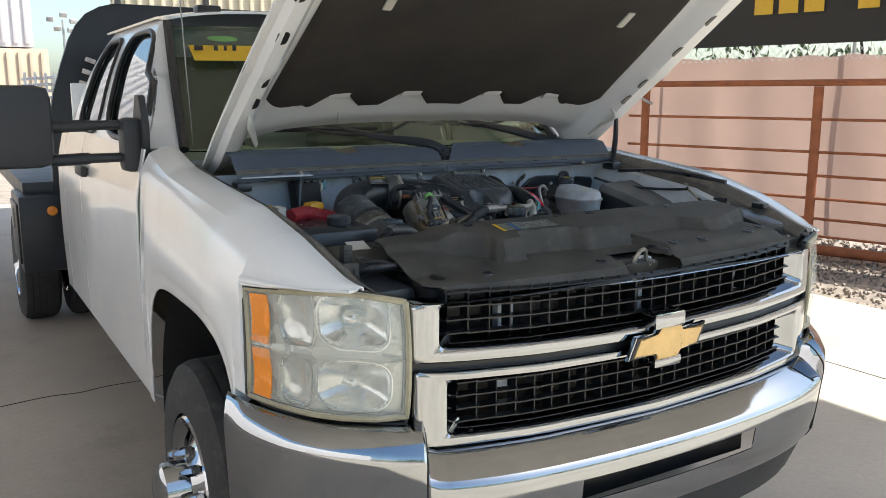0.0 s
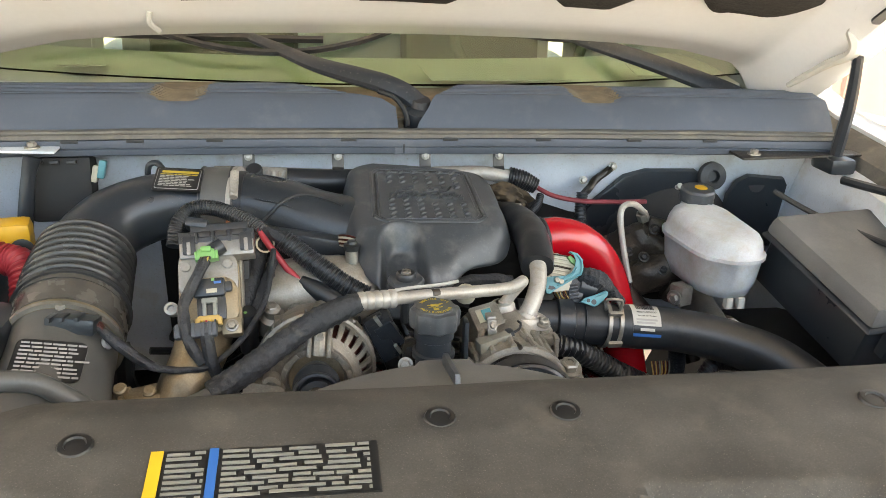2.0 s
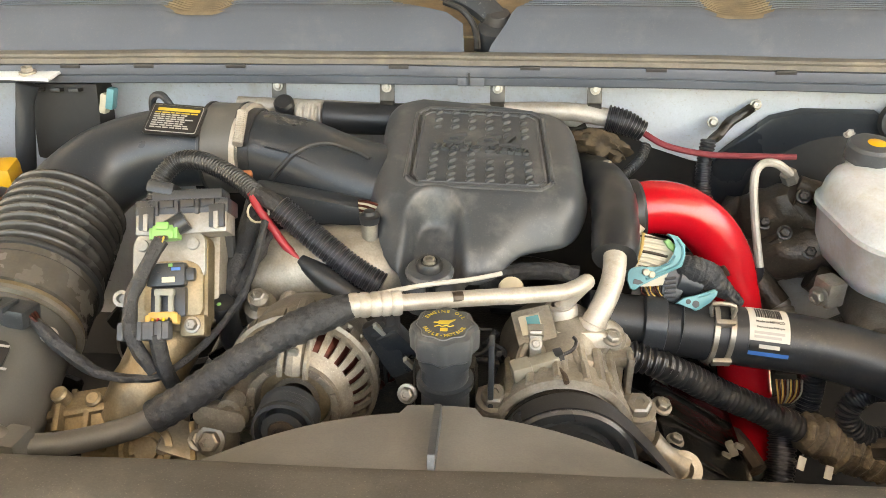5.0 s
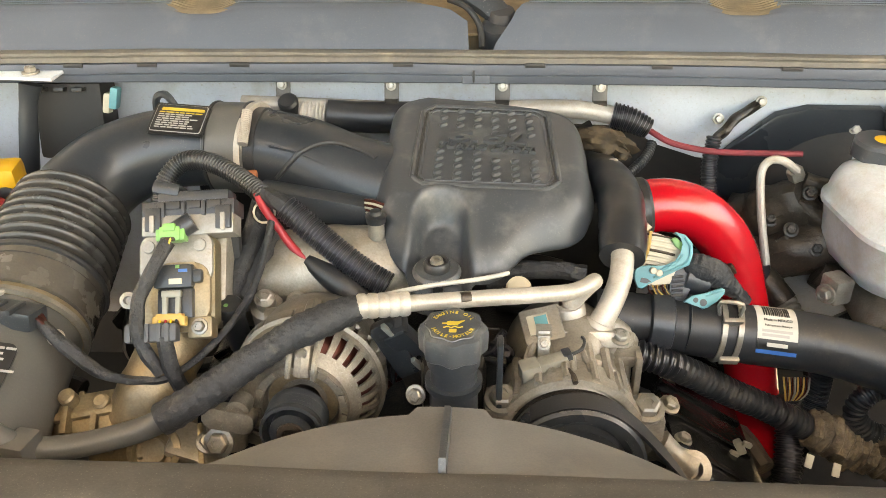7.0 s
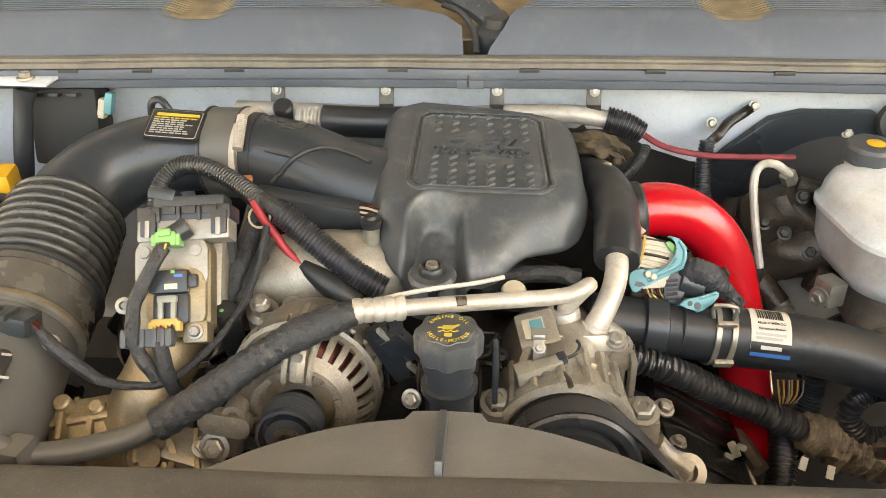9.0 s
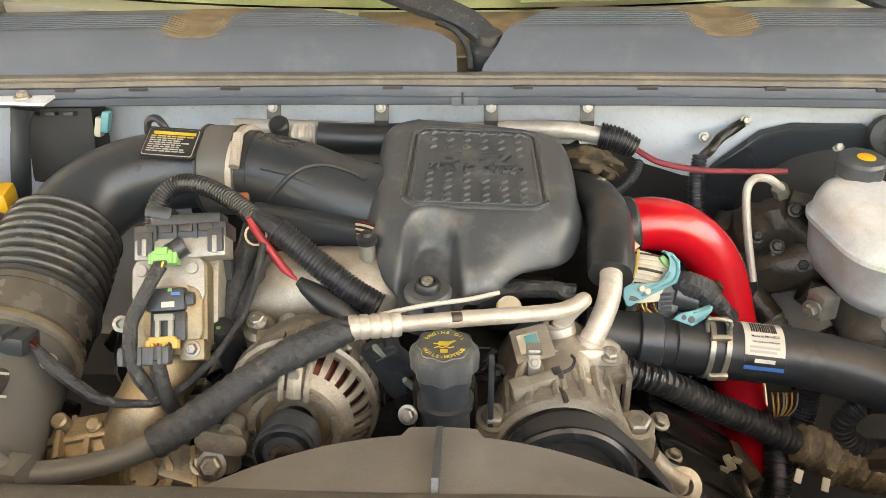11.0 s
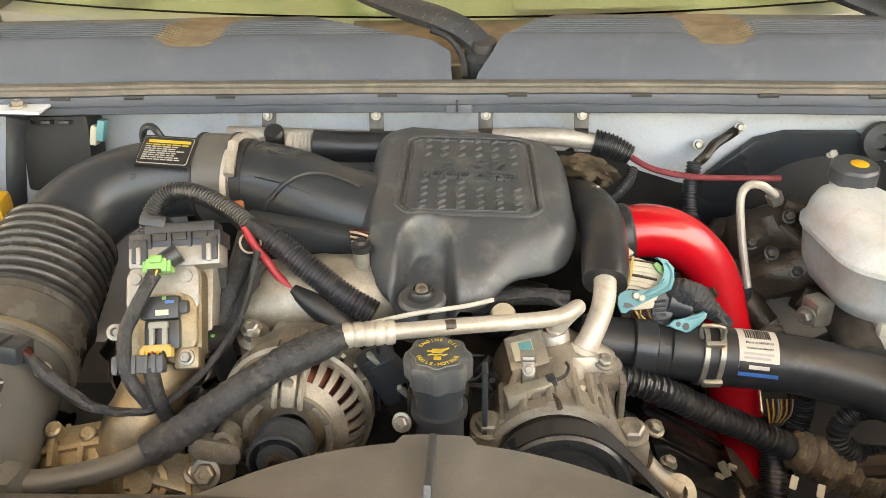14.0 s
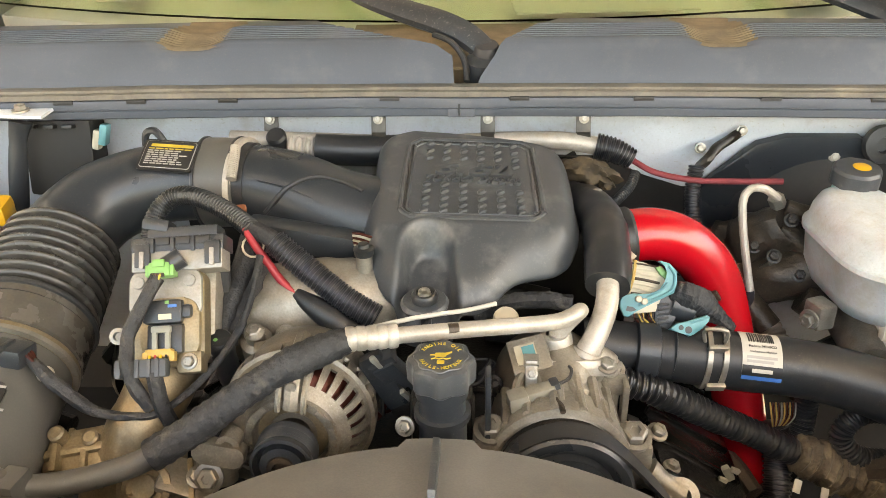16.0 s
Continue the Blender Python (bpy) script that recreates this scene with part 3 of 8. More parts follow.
def fender_fn(sign):
    def fn(y, v):
        xi, zi, xs = lerp(EDGE_X, y), lerp(EDGE_Z, y), lerp(SIDE_X, y)
        zb = arch(y)
        top = [(xi, zi - 0.03), (xi, zi), (xi + (xs - xi) * 0.35, zi + 0.004), (xi + (xs - xi) * 0.72, zi - 0.02 * min(1, (zi - zb) * 8)),
               (xs - 0.008, zi - min(0.075, (zi - zb) * 0.5)), (xs + 0.004, zi - min(0.20, (zi - zb) * 0.75))]
        k = v * 9
        i = int(k)
        if i < 5:
            a, b = top[i], top[i + 1]
            x, z = a[0] + (b[0] - a[0]) * (k - i), a[1] + (b[1] - a[1]) * (k - i)
        else:
            w = (k - 5) / 4
            z0 = top[5][1]
            z = z0 + (zb - z0) * w
            x = xs + 0.004 + 0.012 * math.sin(w * math.pi) + (0.005 if w > 0.8 and abs(y - ARCH_Y) < 0.62 else 0)
        return Vector((sign * x, y, z))
    return fn


fy = steps(0.25, 0.54, 10) + [0.5449, 0.5451, 0.575, 0.6015, 0.6025, 0.606, 0.612, 0.62] + steps(0.64, 1.48, 28) + [1.50, 1.515, 1.527, 1.534, 1.5375, 1.5385, 1.60]
fv = [i / 9 for i in range(6)] + steps(5.5 / 9, 1, 8)
for s in (-1, 1):
    part("fender", surf(fender_fn(s), fy, fv, 0.004), WHITE_PAINT, truck, "white front fender with a round wheel arch")
    part("wheel_well", surf(lambda y, a, s=s: Vector((s * (1.0 - 0.38 * y), ARCH_Y + (ARCH_R + 0.015) * math.cos(radians(a)), ARCH_Z + 0.56 * math.sin(radians(a)))), [0, 1], steps(-10, 190, 20)), DARK, truck)


def side_fn(sign):
    def fn(y, v):
        z = lerp([(0, 0.44), (0.05, 0.46), (1, 1.36)], v)
        x = 1.032 + 0.012 * math.sin(min(1, (z - 0.45) / 0.9) * math.pi) - (0.05 if z < 0.45 else 0) - max(0, z - 1.2) * 0.2
        return Vector((sign * x, y, z))
    return fn


CAB_U = (0.0, 0.105, 0.50, 0.56, 0.815, 1.0)
CAB_LINES = ([(0, 1.73), (0.2, 1.76), (0.4, 1.86), (0.6, 2.02), (0.8, 2.24), (0.9, 2.37), (1, 2.45)],
             [(0, 2.50), (0.2, 2.58), (0.4, 2.65), (0.6, 2.74), (0.8, 2.83), (1, 2.90)],
             [(0, 2.66), (0.2, 2.74), (0.4, 2.82), (0.6, 2.90), (0.8, 2.99), (1, 3.05)],
             [(0, 3.31), (0.2, 3.33), (0.4, 3.35), (0.6, 3.39), (0.8, 3.41), (1, 3.42)])
WINS = ((0.105, 0.50, 0.03, 0.90), (0.56, 0.815, 0.03, 0.89))
for s in (-1, 1):
    for name, y0, y1 in (("front_door", 1.607, 2.92), ("rear_door", 2.93, 3.52), ("cab_corner", 3.53, 3.74)):
        d = part(name, surf(side_fn(s), steps(y0, y1, 8), steps(0, 1, 16), 0.006), WHITE_PAINT, truck, "white door panel" if "door" in name else "")
        if name == "front_door":
            part("door_handle", box((s * 1.055, 2.76, 1.20), (0.03, 0.20, 0.05), 0.012), MIRROR_PLASTIC, d, "black pull handle")
    def cab(u, v, out=0.0, s=s):
        """The upper cab side: u from the screen pillar to the back, v from the belt line to the roof."""
        w = v * 1.01
        x = 0.985 - 0.19 * v - 0.075 * v ** 3
        ys = [1.665 + 0.68 * w] + [lerp(row, v) for row in CAB_LINES] + [3.74 - 0.16 * v ** 3]
        ys[1] = max(ys[1], ys[0] + 0.02 if v > 0.5 else ys[1])
        y = lerp(list(zip(CAB_U, ys)), u)
        f = max(0.0, 1 - u / 0.105)
        x += (0.845 * (1 - 0.14 * w) - x) * f ** 1.6
        x -= 0.05 * max(0.0, (u - 0.9) / 0.1) ** 2
        return Vector((s * (x + out), y, 1.355 + 0.525 * v))
    def pane(u, v, grow=0.0):
        for a, b, c, d in WINS:
            p = abs((u - (a + b) / 2) / ((b - a) / 2 + grow)) ** 4.5 + abs((v - (c + d) / 2) / ((d - c) / 2 + grow)) ** 4.5
            if p < 1:
                return True
        return False
    part("cab_side", surf(cab, steps(0, 0.105, 8) + steps(0.115, 1, 88), steps(0, 1, 48), 0.012, skip=pane), WHITE_PAINT, truck, "white cab side with window openings")
    for name, (a, b, c, d) in zip(("front_window", "rear_window"), WINS):
        w = part(name, surf(lambda u, v: cab(u, v, -0.014), steps(a - 0.004, b + 0.004, 8), steps(c - 0.004, d + 0.004, 8), 0.004), SIDE_GLASS, truck, "dark tinted side window")
        w.visible_shadow = False
        loop = []
        for k in range(48):
            ca, sa = math.cos(math.tau * k / 48), math.sin(math.tau * k / 48)
            q = 0.985 / (abs(ca) ** 4.5 + abs(sa) ** 4.5) ** (1 / 4.5)
            loop.append(cab((a + b) / 2 + (b - a) / 2 * q * ca, (c + d) / 2 + (d - c) / 2 * q * sa, 0.001))
        part("window_seal", tube(loop + loop[:1], 0.0125, 8, 1), RUBBER, w)
part("roof", surf(lambda x, y: Vector((x, y, 1.925 - 0.045 * (x / 0.75) ** 4 - 0.05 * max(0, (2.45 - y) / 0.25) ** 2 * 0.6)), steps(-0.75, 0.75, 16), steps(2.27, 3.62, 10), 0.01), WHITE_PAINT, truck, "white cab roof")
for x in (-0.17, 0.0, 0.17, -0.525, 0.525):
    part("clearance_light", box((x, 2.42, 1.915), (0.11, 0.08, 0.045), 0.014), GRIME, truck, "brown clearance light on the roof")
part("cab_back", box((0, 3.70, 1.06), (1.9, 0.03, 1.10), 0.01), WHITE_PAINT, truck)
part("antenna", tube([(-0.80, 1.72, 1.36), (-0.80, 1.86, 2.3)], 0.0022, 6, 2), STEEL, truck)

screen = part("windscreen", surf(lambda x, v: Vector((x * (1 - 0.14 * v), 1.46 + 0.20 * (x / 0.86) ** 2 + 0.68 * v, 1.345 + 0.52 * v - 0.03 * v * v)), steps(-0.84, 0.84, 14), steps(0, 1, 8), 0.005), WINDSCREEN, truck, "green-tinted windscreen")
screen.visible_shadow = False
for s in (-1, 1):
    part("screen_border", tube([(s * 0.85, 1.655, 1.35), (s * 0.80, 1.95, 1.60), (s * 0.735, 2.29, 1.85)], 0.018, 6, 4), RUBBER, screen)
part("price_sticker", surf(lambda x, v: Vector((x, 1.46 + 0.20 * (x / 0.86) ** 2 + 0.68 * v - 0.012, 1.350 + 0.52 * v - 0.03 * v * v)), steps(-0.695, -0.44, 5), steps(0.665, 0.80, 3), 0.001), YELLOW, screen, "yellow paper sticker with black handwriting bars")
for k, (x, w) in enumerate(((-0.665, 0.035), (-0.60, 0.016), (-0.565, 0.012), (-0.53, 0.016))):
    part("writing_bar", box((x, 1.46 + 0.20 * (x / 0.86) ** 2 + 0.68 * 0.77 - 0.026, 1.350 + 0.52 * 0.77 - 0.016), (w, 0.003, 0.020), 0), LABEL_BLACK, screen)
part("oval_sticker", plate([(0.065 * math.cos(a), 0.018 * math.sin(a)) for a in steps(0, math.tau, 24)[:-1]], 0.002, Matrix.Translation((-0.555, 2.11, 1.775)) @ Matrix.Rotation(radians(40), 4, "X")), GREEN, screen)

# inside of the cab
part("dashboard", surf(lambda x, v: Vector((x, 1.52 + 0.18 * (x / 0.86) ** 2 + 0.52 * v, 1.31 + 0.02 * math.sin(v * 3) - (0.25 * (v - 0.85) / 0.15 if v > 0.85 else 0))), steps(-0.86, 0.86, 10), steps(0, 1, 12), 0.02), DASH, truck, "dusty pale dashboard top")
part("cab_floor", box((0, 2.8, 0.7), (1.85, 2.3, 0.04), 0), INTERIOR, truck)
for x in (-0.45, 0.45):
    seat = part("seat", box((x, 2.75, 1.0), (0.55, 0.55, 0.25), 0.06), INTERIOR, truck, "grey cloth seat")
    part("backrest", box((x, 3.05, 1.38), (0.52, 0.16, 0.72), 0.06, (-12, 0, 0)), INTERIOR, seat)
wheel = bmesh.new()
ring = [(0.45 + 0.19 * math.cos(a), 2.25 + 0.07 * math.sin(a), 1.36 + 0.17 * math.sin(a)) for a in steps(0, math.tau, 24)]
part("steering_wheel", tube(ring, 0.016, 8, 1, bm=wheel), INTERIOR, truck)
for x, y, w, d, rz in ((0.24, 1.60, 0.30, 0.14, 4), (0.62, 1.66, 0.10, 0.12, -8), (-0.62, 1.72, 0.09, 0.12, 10)):
    part("paper_sheet", box((x, y, 1.345), (w, d, 0.002), 0, (4, 0, rz)), PAPER, truck, "white paper lying on the dashboard")

# tow mirror
mir = part("mirror_head", box((-1.395, 1.70, 1.440), (0.235, 0.12, 0.275), 0.045), MIRROR_PLASTIC, truck, "tall black towing mirror on twin arms")
part("mirror_glass", box((-1.395, 1.764, 1.440), (0.205, 0.006, 0.245), 0.002), CHROME, mir)
for z in (1.442, 1.328):
    part("arm", tube([(-1.28, 1.70, z - 0.004), (-1.15, 1.70, z), (-1.02, 1.70, z)], 0.017, 10, 3), MIRROR_PLASTIC, mir)
    part("arm_sleeve", tube([(-1.29, 1.70, z - 0.004), (-1.165, 1.70, z)], 0.021, 12, 2), MIRROR_PLASTIC, mir)
part("mirror_mount", box((-1.025, 1.70, 1.372), (0.072, 0.11, 0.190), 0.024), MIRROR_PLASTIC, mir)
part("sail_panel", plate([(0.10, -0.12), (0.24, -0.10), (0.26, 0.0), (0.16, 0.10), (0.09, 0.20), (0.04, 0.20), (-0.01, 0.10), (0.0, 0.0)], 0.025, Matrix.Translation((-1.0, 1.62, 1.345)) @ Matrix(((0, 0, 1, 0), (1, 0, 0, 0), (0, 1, 0, 0), (0, 0, 0, 1))), 0.006), MIRROR_PLASTIC, mir)

# wheels
def road_wheel(x, y, s, r=0.385, w=0.24, dish=0.05):
    z = r
    prof = [(r - 0.16, -w / 2), (r - 0.045, -w / 2), (r - 0.012, -w / 2 + 0.02), (r, -w / 2 + 0.05), (r, w / 2 - 0.05), (r - 0.012, w / 2 - 0.02), (r - 0.045, w / 2), (r - 0.16, w / 2)]
    t = part("wheel", lathe(prof, (x, y, z), (s, 0, 0), 48), TYRE, truck, "worn black tyre on a polished steel wheel")
    for g in (-0.06, -0.02, 0.02, 0.06):
        part("tread_groove", lathe([(r + 0.0015, g - 0.004), (r + 0.0015, g + 0.004)], (x, y, z), (s, 0, 0), 48), DARK, t)
    rim = [(r - 0.160, w / 2 - 0.01), (r - 0.172, w / 2 + 0.004), (r - 0.188, w / 2 - 0.01), (r - 0.20, w / 2 - 0.05), (0.13, w / 2 - 0.06 + dish), (0.085, w / 2 - 0.02 + dish), (0.08, w / 2 + 0.05 + dish), (0.05, w / 2 + 0.07 + dish), (0, w / 2 + 0.07 + dish)]
    part("rim", lathe(rim, (x, y, z), (s, 0, 0), 40), CHROME, t, "chrome wheel cover")
    for k in range(8):
        a = math.tau * k / 8
        cy, cz = y + 0.105 * math.cos(a), z + 0.105 * math.sin(a)
        part("lug_nut", lathe([(0.016, 0), (0.016, 0.035), (0.010, 0.055), (0, 0.06)], (x + s * (w / 2 - 0.045 + dish), cy, cz), (s, 0, 0), 6), CHROME, t)
    for k in range(8):
        a = math.tau * (k + 0.5) / 8
        cy, cz = y + 0.163 * math.cos(a), z + 0.163 * math.sin(a)
        part("hand_hole", lathe([(0, 0), (0.022, 0), (0.022, 0.004), (0, 0.004)], (x + s * (w / 2 - 0.052 + dish * 0.6), cy, cz), (s, 0, 0), 14), DARK, t)


for s in (-1, 1):
    road_wheel(s * 0.93, 1.0, s, 0.376, dish=0.035)
    road_wheel(s * 1.10, 4.95, s, dish=-0.1)
    road_wheel(s * 0.80, 4.95, s, dish=-0.1)

# flatbed
part("headboard", plate([(-1.03, 0.95), (1.03, 0.95), (1.02, 1.40), (0.985, 1.56), (0.93, 1.73), (0.877, 1.875), (0.83, 1.96), (0.77, 2.03), (0.69, 2.075), (0.60, 2.098), (-0.60, 2.098), (-0.69, 2.075), (-0.77, 2.03), (-0.83, 1.96), (-0.877, 1.875), (-0.93, 1.73), (-0.985, 1.56), (-1.02, 1.40)], 0.05, Matrix.Translation((0, 4.22, 0)) @ Matrix.Rotation(radians(90), 4, "X"), 0.01), FLATBED, truck, "black steel headboard behind the cab")
for k in range(5):
    part("headboard_louvre", box((-0.765 - 0.022 * k, 4.155, 1.75 - 0.07 * k), (0.06, 0.02, 0.028), 0.004, (0, 20, 0)), CONTAINER_WHITE, truck)
part("bed_deck", box((0, 5.7, 0.97), (2.4, 3.0, 0.10), 0.01), FLATBED, truck)
for s in (-1, 1):
    tb = part("tool_box", box((s * 1.07, 4.30, 0.72), (0.34, 0.52, 0.46), 0.015), FLATBED, truck, "black under-deck tool box with a steel latch")
    part("marker_light", lathe([(0, 0), (0.03, 0), (0.026, 0.012), (0, 0.015)], (s * 1.06, 4.03, 0.86), (0, -1, 0), 16), ORANGE, tb, "round amber marker light")
    part("door_panel", box((s * 1.245, 4.30, 0.72), (0.012, 0.42, 0.36), 0.004), GRIME, tb)
    part("latch", box((s * 1.255, 4.30, 0.80), (0.012, 0.09, 0.12), 0.006), STEEL, tb)
    part("chassis_rail", box((s * 0.42, 4.2, 0.60), (0.09, 5.6, 0.2), 0.01), DARK, truck)
part("rear_axle", tube([(-1.1, 4.95, 0.385), (1.1, 4.95, 0.385)], 0.07, 12, 2), DARK, truck)
part("front_axle", tube([(-0.92, 1.0, 0.385), (0.92, 1.0, 0.385)], 0.05, 12, 2), DARK, truck)
part("underbody", box((0, 2.2, 0.50), (1.5, 3.4, 0.06), 0.01), DARK, truck)

# ---- the truck: its front ----
FRONT = [(0.0, 0.125), (0.40, 0.142), (0.62, 0.175), (0.76, 0.215), (0.85, 0.30), (0.95, 0.42), (0.99, 0.53)]


def face_y(x):
    return lerp(FRONT, abs(x))


def bar_lift(x):
    """The bars rise slightly towards the ends."""
    return 0.018 * (x / 0.70) ** 2


def rect_loop(x0, x1, z0, z1, r, n=26, c=6):
    """Points round a rectangle with round corners, the same number for every size."""
    pts = []
    corners = (((x1 - r, z1 - r), 0), ((x0 + r, z1 - r), 90), ((x0 + r, z0 + r), 180), ((x1 - r, z0 + r), 270))
    for k, ((cx, cz), a0) in enumerate(corners):
        arc = [(cx + r * math.cos(radians(a0 + 90 * i / c)), cz + r * math.sin(radians(a0 + 90 * i / c))) for i in range(c + 1)]
        (nx, nz), b0 = corners[(k + 1) % 4]
        nxt = (nx + r * math.cos(radians(b0)), nz + r * math.sin(radians(b0)))
        pts += arc + [(arc[-1][0] + (nxt[0] - arc[-1][0]) * i / n, arc[-1][1] + (nxt[1] - arc[-1][1]) * i / n) for i in range(1, n)]
    return pts


def chrome_frame(outer, inner, r_out, r_in, rows):
    """A chromed surround that follows the nose; rows of (share from outer to inner edge, forward)."""
    a, b = rect_loop(*outer, r_out), rect_loop(*inner, r_in)
    bm = bmesh.new()
    rings = []
    for k, forward in rows:
        ring_now = []
        for (xa, za), (xb, zb) in zip(a, b):
            x, z = xa + (xb - xa) * k, za + (zb - za) * k
            ring_now.append(bm.verts.new((x, face_y(x) - forward, z + bar_lift(x) * max(0.0, min(1.0, (1.06 - z) / 0.1)))))
        rings.append(ring_now)
    for p, q in zip(rings, rings[1:]):
        for i in range(len(p)):
            bm.faces.new((p[i], p[(i + 1) % len(p)], q[(i + 1) % len(p)], q[i]))
    return bm


ROWS = [(0.0, -0.05), (0.0, 0.006), (0.03, 0.014), (0.10, 0.019), (0.30, 0.021), (0.52, 0.019), (0.60, 0.014), (0.66, 0.004), (1.0, -0.030), (1.02, -0.06)]
grille = part("grille", chrome_frame((-0.722, 0.722, 0.911, 1.073), (-0.616, 0.616, 0.969, 1.070), 0.012, 0.022, ROWS), CHROME, truck, "chrome grille surround with black mesh", sharp=0.5)
part("lower_surround", chrome_frame((-0.716, 0.716, 0.703, 0.893), (-0.590, 0.590, 0.748, 0.852), 0.012, 0.020, ROWS), CHROME, grille, "chrome lower grille surround", sharp=0.5)
part("black_groove", surf(lambda x, v: Vector((x, face_y(x) + 0.005, 0.885 + 0.035 * v + bar_lift(x))), steps(-0.712, 0.712, 40), [0, 1], 0.01), LABEL_BLACK, grille)


def mesh_panel(z0, z1, rows, cols, half):
    """An eggcrate of thin webs with slightly rounded cell corners, set back in the opening."""
    bm = bmesh.new()
    xs = steps(-half, half, cols)
    for x in xs:
        y = face_y(x) + 0.034
        box((x, y + 0.012, (z0 + z1) / 2 + bar_lift(x)), (0.0035, 0.036, z1 - z0), 0, bm=bm)
        for j in range(rows + 1):
            box((x, y - 0.004, z0 + (z1 - z0) * j / rows + bar_lift(x)), (0.010, 0.006, 0.010), 0, (0, 45, 0), bm=bm)
    for j in range(rows + 1):
        z = z0 + (z1 - z0) * j / rows
        pts = [(x, face_y(x) + 0.032, z + bar_lift(x)) for x in steps(-half, half, 22)]
        for p, q in zip(pts, pts[1:]):
            m = (Vector(p) + Vector(q)) / 2
            box(m, ((Vector(q) - Vector(p)).length + 0.002, 0.030, 0.0035), 0, (0, 0, math.degrees(math.atan2(q[1] - p[1], q[0] - p[0]))), bm)
    return bm


part("upper_mesh", mesh_panel(0.975, 1.074, 3, 22, 0.62), MESH_PLASTIC, grille, "black plastic eggcrate mesh")
part("lower_mesh", mesh_panel(0.752, 0.850, 3, 22, 0.594), MESH_PLASTIC, grille, "black plastic eggcrate mesh")
bow = [(-0.130, -0.030), (-0.105, 0.022), (-0.040, 0.022), (-0.034, 0.047), (0.048, 0.047), (0.042, 0.022), (0.130, 0.030), (0.105, -0.022), (0.040, -0.022), (0.034, -0.047), (-0.048, -0.047), (-0.042, -0.022)]
em = Matrix.Translation((0, 0.098, 0.903)) @ Matrix.Rotation(radians(90), 4, "X")
badge = part("badge", plate([(x * 1.09, z * 1.18) for x, z in bow], 0.012, em, 0.004), CHROME, grille, "chrome-edged badge plate")
part("badge_rim", plate([(x * 1.045, z * 1.09) for x, z in bow], 0.015, em, 0.002), LABEL_BLACK, badge)
part("badge_face", plate([(x * 0.97, z * 0.96) for x, z in bow], 0.019, em, 0.005), GOLD, badge, "dull gold cross-shaped badge")
part("badge_base", box((0.0, 0.105, 0.962), (0.112, 0.055, 0.045), 0.010), CHROME, grille)
part("badge_foot", box((0.0, 0.105, 0.848), (0.100, 0.050, 0.030), 0.010), CHROME, grille)


# headlights
def lamp_fn(s, z0, z1, inset):
    """The lamp's curved front: u from the grille outwards, v upwards; inset: how far behind the lens."""
    def fn(u, v):
        x = 0.728 + 0.272 * u
        y = lerp([(0, 0.200), (0.25, 0.222), (0.5, 0.272), (0.7, 0.335), (0.88, 0.435), (1, 0.535)], u)
        z = z0 + (z1 - z0) * v + 0.022 * math.sin(u * math.pi) * v
        return Vector((s * (x - inset * 0.5 * u), y + inset - 0.014 * math.sin(v * math.pi), z))
    return fn


def lamp_cell(s, u0, u1, z0, z1, deep, power=3.2):
    """A dished reflector with a rounded square rim, facing out through the lens."""
    rim, n = lamp_fn(s, 0.80, 1.078, 0.020), 36
    bm = bmesh.new()
    rings = []
    for k, back in ((1.05, -0.004), (1.0, -0.004), (0.96, 0.006), (0.86, 0.016), (0.70, deep * 0.55), (0.48, deep * 0.85), (0.24, deep), (0.12, deep)):
        ring_now = []
        for i in range(n):
            a = math.tau * i / n
            ca, sa = math.cos(a), math.sin(a)
            q = k / (abs(ca) ** power + abs(sa) ** power) ** (1 / power)
            u, z = (u0 + u1) / 2 + (u1 - u0) / 2 * q * ca, (z0 + z1) / 2 + (z1 - z0) / 2 * q * sa
            p = rim(u, (z - 0.80) / 0.278)
            ring_now.append(bm.verts.new(p + Vector((-s * 0.35, 1, 0)).normalized() * back))
        rings.append(ring_now)
    for p, q in zip(rings, rings[1:]):
        for i in range(n):
            bm.faces.new((p[i], p[(i + 1) % n], q[(i + 1) % n], q[i]))
    bm.faces.new(rings[-1])
    return bm


